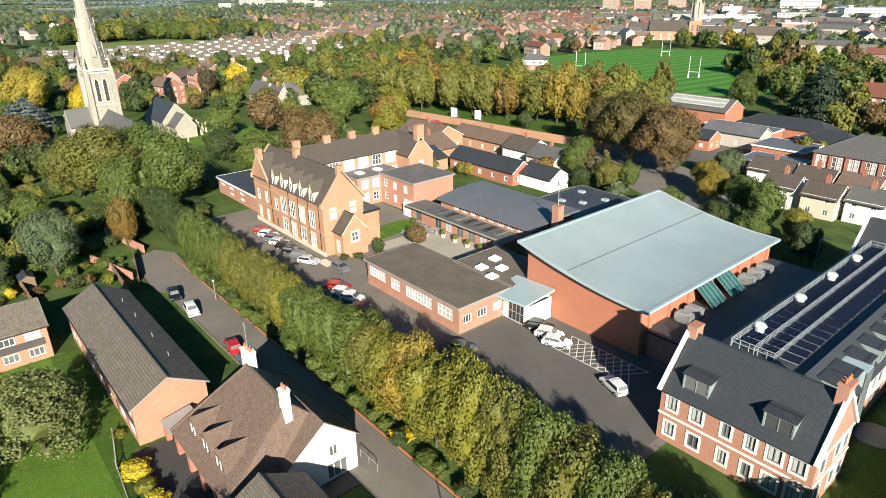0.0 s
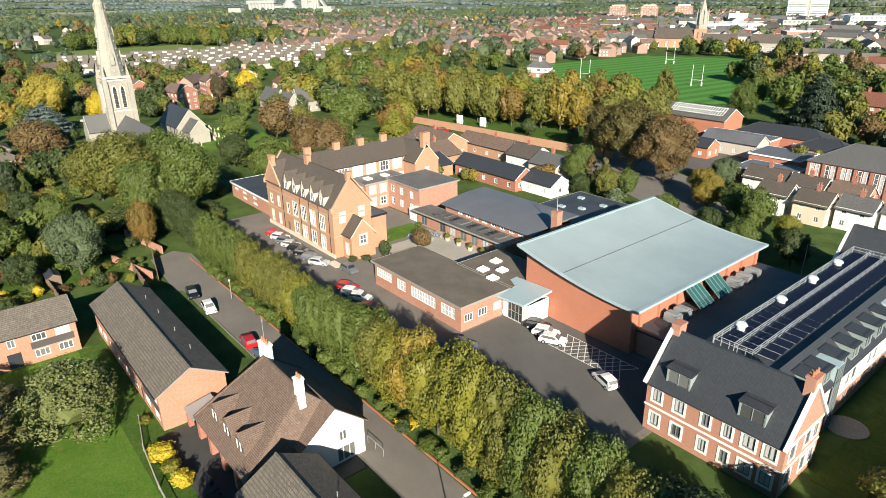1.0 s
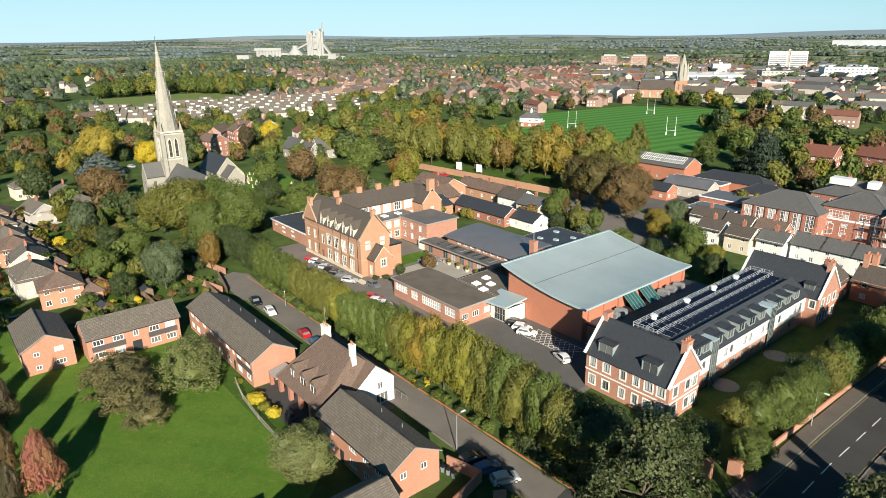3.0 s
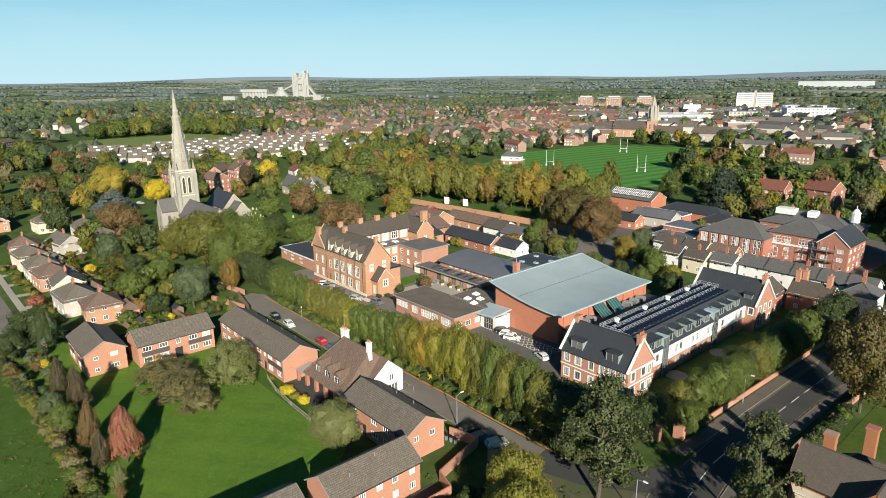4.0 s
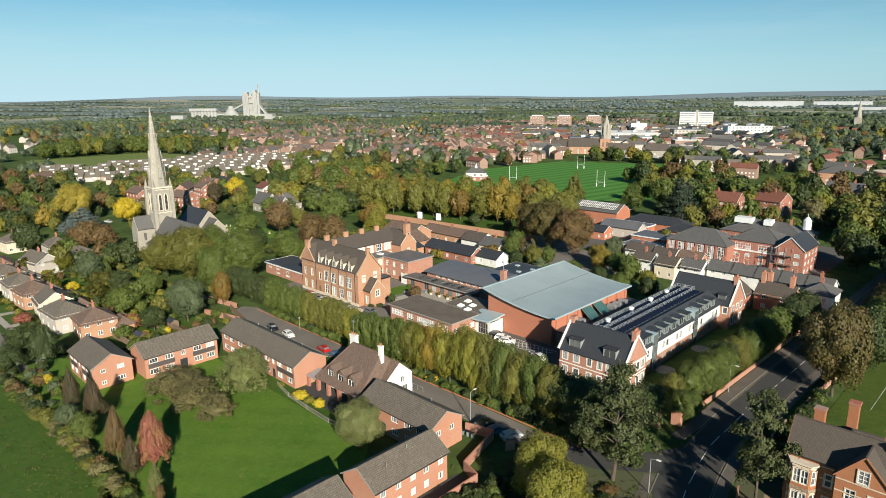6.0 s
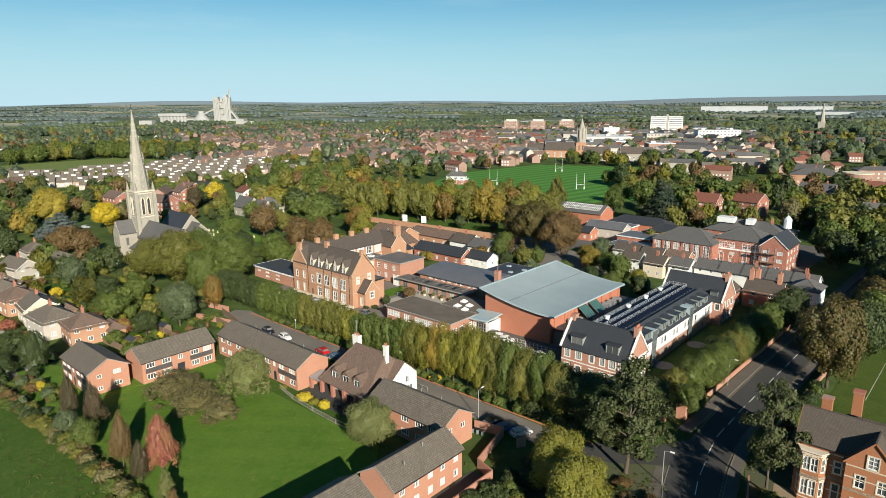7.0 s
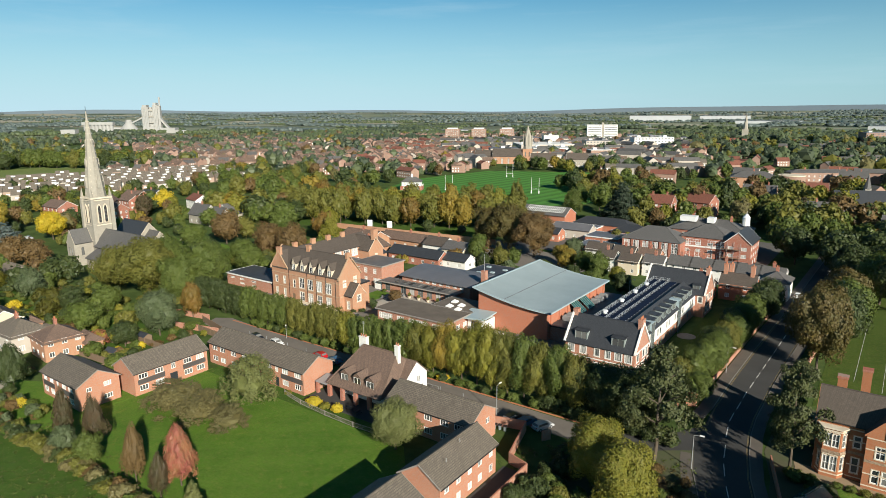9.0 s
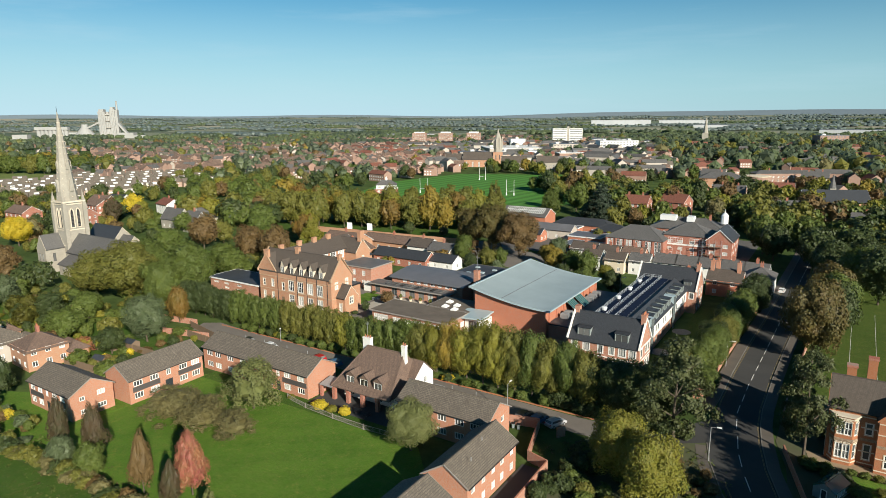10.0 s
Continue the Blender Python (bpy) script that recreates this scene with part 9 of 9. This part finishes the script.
PAINTS = {"white": car_paint("white_paint", (0.75, 0.75, 0.74)), "black": car_paint("black_paint", (0.012, 0.013, 0.018)), "red": car_paint("red_paint", (0.42, 0.015, 0.02)), "grey": car_paint("grey_paint", (0.12, 0.13, 0.15)),
          "silver": car_paint("silver_paint", (0.45, 0.46, 0.47)), "blue": car_paint("blue_paint", (0.05, 0.13, 0.25))}
LAMP_RED = plain("tail_lamp", (0.35, 0.01, 0.01), 0.3)


def car_meshes():
    """Body, glass, wheels of a small hatchback, 4.1 m long, facing +x."""
    prof = [(-2.02, 0.45), (-2.05, 0.85), (-1.9, 1.02), (-1.55, 1.42), (-0.3, 1.5), (0.35, 1.42), (1.0, 0.98), (1.75, 0.86), (2.03, 0.68), (2.05, 0.4)]
    bm = bmesh.new()
    rows = []
    for y, k in ((-0.86, 0.0), (-0.8, 1.0), (0.8, 1.0), (0.86, 0.0)):
        rows.append([bm.verts.new((x, y * (0.82 if z > 1.2 else 0.96 if z > 0.95 else 1.0), z - (0.05 if k == 0 else 0))) for x, z in prof])
    for a, b in zip(rows, rows[1:]):
        for k in range(len(prof) - 1):
            bm.faces.new((a[k], b[k], b[k + 1], a[k + 1]))
    low = [bm.verts.new((x, y, 0.3)) for x, y in ((-2.0, -0.84), (2.0, -0.84), (2.0, 0.84), (-2.0, 0.84))]
    bm.faces.new([rows[0][k] for k in range(len(prof))] + [low[1], low[0]])
    bm.faces.new([rows[3][k] for k in range(len(prof) - 1, -1, -1)] + [low[3], low[2]])
    bm.faces.new((rows[0][0], low[0], low[3], rows[3][0], rows[2][0], rows[1][0]))
    bm.faces.new((rows[0][-1], rows[1][-1], rows[2][-1], rows[3][-1], low[2], low[1]))
    bm.faces.new(low[::-1])
    bmesh.ops.recalc_face_normals(bm, faces=bm.faces)
    body = mesh_of("body", bm, PAINTS["white"])
    glass = []
    bm = bmesh.new()
    quad(bm, (0.42, -0.60, 1.405), (0.98, -0.70, 1.02), (0.98, 0.70, 1.02), (0.42, 0.60, 1.405))
    bmesh.ops.translate(bm, verts=bm.verts, vec=(0.02, 0, 0.02))
    glass.append(mesh_of("windscreen", bm, GLASS))
    bm = bmesh.new()
    quad(bm, (-1.60, -0.60, 1.38), (-1.60, 0.60, 1.38), (-1.90, 0.68, 1.05), (-1.90, -0.68, 1.05))
    bmesh.ops.translate(bm, verts=bm.verts, vec=(-0.025, 0, 0.02))
    glass.append(mesh_of("rear_window", bm, GLASS))
    for s in (-1, 1):
        bm = bmesh.new()
        quad(bm, (-1.5, s * 0.715, 1.36), (0.3, s * 0.715, 1.36), (0.75, s * 0.85, 1.0), (-1.7, s * 0.85, 1.0))
        bmesh.ops.translate(bm, verts=bm.verts, vec=(0, s * 0.02, 0))
        glass.append(mesh_of("side_window", bm, GLASS))
    bm = bmesh.new()
    tube(bm, (0, -0.1, 0), (0, 0.1, 0), 0.31, 0.31, 14)
    wheel = mesh_of("wheel", bm, TYRE)
    bm = bmesh.new()
    tube(bm, (0, -0.115, 0), (0, 0.115, 0), 0.19, 0.19, 10)
    rim = mesh_of("rim", bm, STEEL)
    bm = bmesh.new()
    box(bm, -2.07, -2.0, -0.8, -0.55, 0.75, 0.95)
    tail = mesh_of("tail_lamp", bm, LAMP_RED)
    bm = bmesh.new()
    box(bm, 1.95, 2.06, -0.8, -0.5, 0.62, 0.76)
    head = mesh_of("headlamp", bm, GLASS)
    return body, glass, wheel, rim, tail, head


CB = car_meshes()


def car(x, y, turn, paint, label="", z=0.06, scale=1.0):
    c = thing("car", label or f"parked {paint} hatchback car", "car", x, y, z, turn, "parked cars")
    body, glass, wheel, rim, tail, head = CB
    b = new("body", body)
    b.parent = c
    b.matrix_local = Matrix.Diagonal((scale, scale, scale, 1))
    b.material_slots[0].link = "OBJECT"
    b.material_slots[0].material = PAINTS[paint]
    for g in glass:
        part(g.name.split(".")[0], g, None, b)
    for sx in (-1.28, 1.3):
        for sy in (-0.78, 0.78):
            w = new("wheel", wheel)
            w.parent = c
            w.matrix_local = pose(sx * scale, sy * scale, 0.31)
            part("rim", rim, None, w)
    for m, nm in ((tail, "tail_lamp"), (head, "headlamp")):
        for s in (0, 1.35):
            o = new(nm, m)
            o.parent = b
            o.matrix_local = pose(0, s, 0)
    return c


for x, y, a, p in ((-40.1, -26.4, -8, "black"), (-32.8, -26.2, -8, "white"), (-18.0, -25.8, 172, "red"), (-13.0, -25.9, 172, "blue"), (34.6, -27.0, 80, "black"), (37.5, -26.8, 75, "blue"), (40.7, -26.4, 68, "silver"),
                   (-1.6, 9.2, 40, "white"), (7.0, 10.6, 25, "black"), (9.4, 9.9, 25, "white"), (11.6, 9.0, 25, "white"), (23.2, 6.2, 160, "white"), (4.0, -2.0, 30, "grey"),
                   (-58.0, -2.0, 30, "red"), (-55.2, -2.2, 30, "white"), (-52.4, -2.4, 30, "grey"), (-49.6, -2.5, 30, "silver"), (-46.8, -2.6, 30, "black"), (-44.0, -2.6, 30, "black"), (-40.8, -2.6, 30, "grey"), (-37.6, -2.7, 30, "silver"), (-31.0, 0.0, 0, "grey"),
                   (-24.5, -4.5, 30, "red"), (-22.0, -5.0, 30, "white"), (-19.4, -5.0, 30, "white"), (-15.0, -6.0, 30, "red"),
                   (-119, 96, 10, "red"), (-123, 95, 10, "red"), (-106, 99, 10, "black"), (-100, 99.5, 10, "black"), (-82, 96.5, 10, "white"), (-77, 97, 10, "silver"), (-94, 90, 5, "blue"), (-112, 92, 10, "black"), (-40, 72, 60, "black"),
                   (-125, -80, 10, "white"), (-110, -81, 0, "black"), (-240, -10, 20, "grey"), (-235, -2, 20, "silver")):
    car(x, y, a, p)
car(67.0, 93.0, 86, "white", "white car standing on the main road")

# ---- walls, fences, lamps, small things ----
for a, b, h in (((60.6, -0.5), (62.6, 60), 1.1), ((62.6, 62), (64.0, 82), 1.1), ((42.6, -30.5), (43.5, -29.0), 1.9), ((33, -30.3), (38.5, -28.8), 1.9), ((38.5, -28.8), (41.5, -40), 1.9), ((41.5, -40.0), (45.4, -41.2), 1.9), ((45.4, -41.2), (45.6, -60), 1.9),
                ((75.8, 22.5), (77.6, 60), 1.4), ((78.0, 62), (79, 130), 1.4), ((-66, -33), (-52, -29.5), 1.6), ((-80, -27), (-64, -24), 1.6), ((75.3, -2), (75.3, 12), 1.5), ((82.5, -38), (76.4, -15), 1.3)):
    band("boundary_wall", a, b, 0.24, 0, h, BRICK_NEW, "red brick boundary wall", "wall")
for x, y in ((60.2, -1.2), (57.6, -4.5)):
    bm = bmesh.new()
    box(bm, x - 0.9, x + 0.9, y - 0.5, y + 0.5, 0, 2.4)
    box(bm, x - 1.0, x + 1.0, y - 0.6, y + 0.6, 2.4, 2.6)
    solo("gate_pier", bm, BRICK_FLAT, "red brick gate pier with a flat cap", "gate pier", "gate piers")
FN = thing("fence", "low grey metal railing along the lawn", "fence")
pts = [(-9.0, -44.0), (-3.0, -45.2), (4.5, -45.8), (12.0, -46.0), (17.5, -45.6)]
for a, b in zip(pts, pts[1:]):
    bm = bmesh.new()
    beam(bm, (*a, 1.0), (*b, 1.0), 0.06)
    beam(bm, (*a, 0.2), (*b, 0.2), 0.05)
    n = int(math.dist(a, b) / 0.25)
    for k in range(n):
        q = Vector(a).lerp(Vector(b), k / n)
        beam(bm, (q.x, q.y, 0.1), (q.x, q.y, 1.0), 0.025)
    part("panel", bm, FASCIA, FN)
    bm = bmesh.new()
    box(bm, a[0] - 0.06, a[0] + 0.06, a[1] - 0.06, a[1] + 0.06, 0, 1.15)
    part("post", bm, FASCIA, FN)
for a, b in (((-66, -45), (-43, -44.5)), ((-43, -44.5), (-42, -61)), ((-66, -58), (-53, -57)), ((-52, -57), (-52, -63)), ((-90, -52), (-68, -49)), ((-110, -58), (-92, -54)), ((-64, -26), (-50, -29)), ((-43, -32), (-62, -31))):
    FE = thing("garden_fence", "weathered timber panel garden fence", "fence", group="garden fences")
    n = max(1, int(math.dist(a, b) / 1.85))
    for k in range(n):
        p, q = Vector(a).lerp(Vector(b), k / n), Vector(a).lerp(Vector(b), (k + 0.94) / n)
        bm = bmesh.new()
        beam(bm, (*p, 0.9), (*q, 0.9), 0.05, 1.7)
        part("panel", bm, WOOD, FE)
        bm = bmesh.new()
        box(bm, p.x - 0.06, p.x + 0.06, p.y - 0.06, p.y + 0.06, 0, 1.9)
        part("post", bm, WOOD, FE)
for x, y, d in ((31.2, -26.9, 90), (62.2, 19.0, 0), (62.4, 60, 0), (66.4, -24.7, 0), (25.0, 62.0, 0)):
    LP = thing("street_lamp", "grey steel street lamp column", "street lamp", x, y, 0, d, "street lamps")
    bm = bmesh.new()
    tube(bm, (0, 0, 0), (0, 0, 6.0), 0.09, 0.06, 8)
    part("column", bm, STEEL, LP)
    bm = bmesh.new()
    tube(bm, (0, 0, 6.0), (1.1, 0, 6.25), 0.04, 0.04, 6)
    part("arm", bm, STEEL, LP)
    bm = bmesh.new()
    box(bm, 0.9, 1.6, -0.13, 0.13, 6.18, 6.32)
    part("lantern", bm, WHITE, LP)
LP = thing("lane_post", "short grey lamp post beside the lane", "lamp post", -34.6, -21.6)
bm = bmesh.new()
tube(bm, (0, 0, 0), (0, 0, 3.4), 0.07, 0.05, 8)
part("column", bm, STEEL, LP)
bm = bmesh.new()
tube(bm, (0, 0, 3.4), (0, 0, 3.7), 0.16, 0.1, 8)
part("lantern", bm, WHITE, LP)
for x, y, m in ((34.6, -31.4, "dark"), (35.6, -31.3, "dark"), (33.6, -31.6, "dark")):
    BN = thing("wheelie_bin", "dark wheeled rubbish bin by the wall", "bin", x, y, 0.06, 10, "wheeled bins")
    bm = bmesh.new()
    tube(bm, (0, 0, 0.08), (0, 0, 1.0), 0.3, 0.38, 4)
    part("body", bm, GREYFRAME, BN)
    bm = bmesh.new()
    box(bm, -0.34, 0.34, -0.36, 0.36, 1.0, 1.08)
    part("lid", bm, BLACK, BN)
for x, y in ((-66, -46.5), (-62, -44), (-58, -54)):
    SH = thing("garden_shed", "small timber garden shed with a pitched roof", "shed", x, y, 0, random.uniform(-15, 15), "garden sheds")
    walls(SH, (-1.6, 1.6, -1.1, 1.1), 1.9, {"s": [(1.6, 0.1, 0.8, 1.7, 1, 1, WOOD)]}, WOOD, gables=[("e", 2.5), ("w", 2.5)])
    gable_roof(SH, (-1.6, 1.6, -1.1, 1.1), 1.9, 2.5, "x", FELT_DARK, 0.15, 0.1, 0.06, barge=None)
for k in range(9):
    BN = thing("picnic_table", "grey outdoor table with benches in the courtyard", "table", -37.5 + (k % 3) * 1.9, 19.5 + (k // 3) * 2.3, 0.06, 10, "courtyard tables")
    bm = bmesh.new()
    box(bm, -0.7, 0.7, -0.35, 0.35, 0.7, 0.76)
    part("tabletop", bm, STEEL, BN)
    for s in (-0.75, 0.75):
        bm = bmesh.new()
        box(bm, -0.7, 0.7, s - 0.14, s + 0.14, 0.42, 0.47)
        part("bench", bm, STEEL, BN)
    for sx in (-0.5, 0.5):
        bm = bmesh.new()
        box(bm, sx - 0.04, sx + 0.04, -0.8, 0.8, 0.38, 0.44)
        box(bm, sx - 0.05, sx + 0.05, -0.3, 0.3, 0, 0.7)
        part("leg", bm, STEEL, BN)
for k in range(5):
    PP = thing("planter", "round shrub in a pale planter by the dining block", "planter", -31 + k * 3.6, 24.2, 0.06, 0, "planters")
    bm = bmesh.new()
    tube(bm, (0, 0, 0), (0, 0, 0.6), 0.4, 0.55, 10)
    part("pot", bm, CREAM, PP)
    sh = new("shrub", CROWN["bush"][k % 3])
    sh.parent = PP
    sh.matrix_local = pose(0, 0, 0.5) @ Matrix.Diagonal((1.3, 1.3, 1.3, 1))
    sh.material_slots[0].link = "OBJECT"
    sh.material_slots[0].material = LEAF["olive"]

HB = thing("hoop_barrier", "grey tubular hoop barrier on the lane", "barrier", 14.2, -24.6, 0.06, 0)
for p, q in (((-1.6, 0, 0), (-1.6, 0, 1.0)), ((1.6, 0, 0), (1.6, 0, 1.0)), ((-1.6, 0, 1.0), (1.6, 0, 1.0)), ((0, 0, 0), (0, 0, 1.0))):
    bm = bmesh.new()
    tube(bm, p, q, 0.035, 0.035, 8)
    part("tube", bm, STEEL, HB)
for x, y, t in ((6.8, -41.4, 10), (9.6, -41.8, 100)):
    GB = thing("garden_bench", "dark timber garden bench on the forecourt", "bench", x, y, 0.08, t, "forecourt benches")
    for q, w_, z in ((0.0, 0.5, 0.45), (0.25, 0.08, 0.8)):
        bm = bmesh.new()
        box(bm, -0.8, 0.8, q - w_ / 2, q + w_ / 2, z - 0.04 if w_ > 0.2 else 0.5, z)
        part("seat" if w_ > 0.2 else "backrest", bm, GREYDOOR, GB)
    for sx in (-0.7, 0.7):
        bm = bmesh.new()
        box(bm, sx - 0.04, sx + 0.04, -0.22, 0.22, 0, 0.41)
        part("leg", bm, GREYDOOR, GB)


def join_bushes(leaf, group, label, seed):
    """The uncounted shrubs of one tint, as one mesh."""
    rv = random.Random(seed)
    V, F, off = [], [], 0
    for x, y, h, w, lf, gr in JOINED:
        if lf != leaf or gr != group:
            continue
        me = rv.choice(CROWN["bush"])
        v = np.empty(len(me.vertices) * 3)
        me.vertices.foreach_get("co", v)
        t = rv.uniform(0, math.tau)
        rot = np.array([[math.cos(t), -math.sin(t), 0], [math.sin(t), math.cos(t), 0], [0, 0, 1]])
        V.append((v.reshape(-1, 3) * [w, w, h]) @ rot.T + [x, y, 0])
        F += [tuple(i + off for i in p.vertices) for p in me.polygons]
        off += len(v) // 3
    if V:
        nm = leaf + "_" + group.replace(" ", "_")
        tagged(new(nm, from_arrays(nm, np.concatenate(V), F, LEAF[leaf])), label, "bushes", kind="stuff")


for k, leaf in enumerate(LEAF):
    join_bushes(leaf, "garden bushes", "mixed shrubs in the estate gardens", 200 + k)
    join_bushes(leaf, "meadow hedge bushes", "ragged hedge between lawn and meadow", 300 + k)
for k, (x, y) in enumerate(((47.6, 20.5), (48.6, 38.0))):
    bm = bmesh.new()
    tube(bm, (x, y, 0), (x, y, 0.12), 2.3, 2.3, 24)
    solo("patio", bm, PAVING, "round paved patio beside the home", "patio", "round patios")
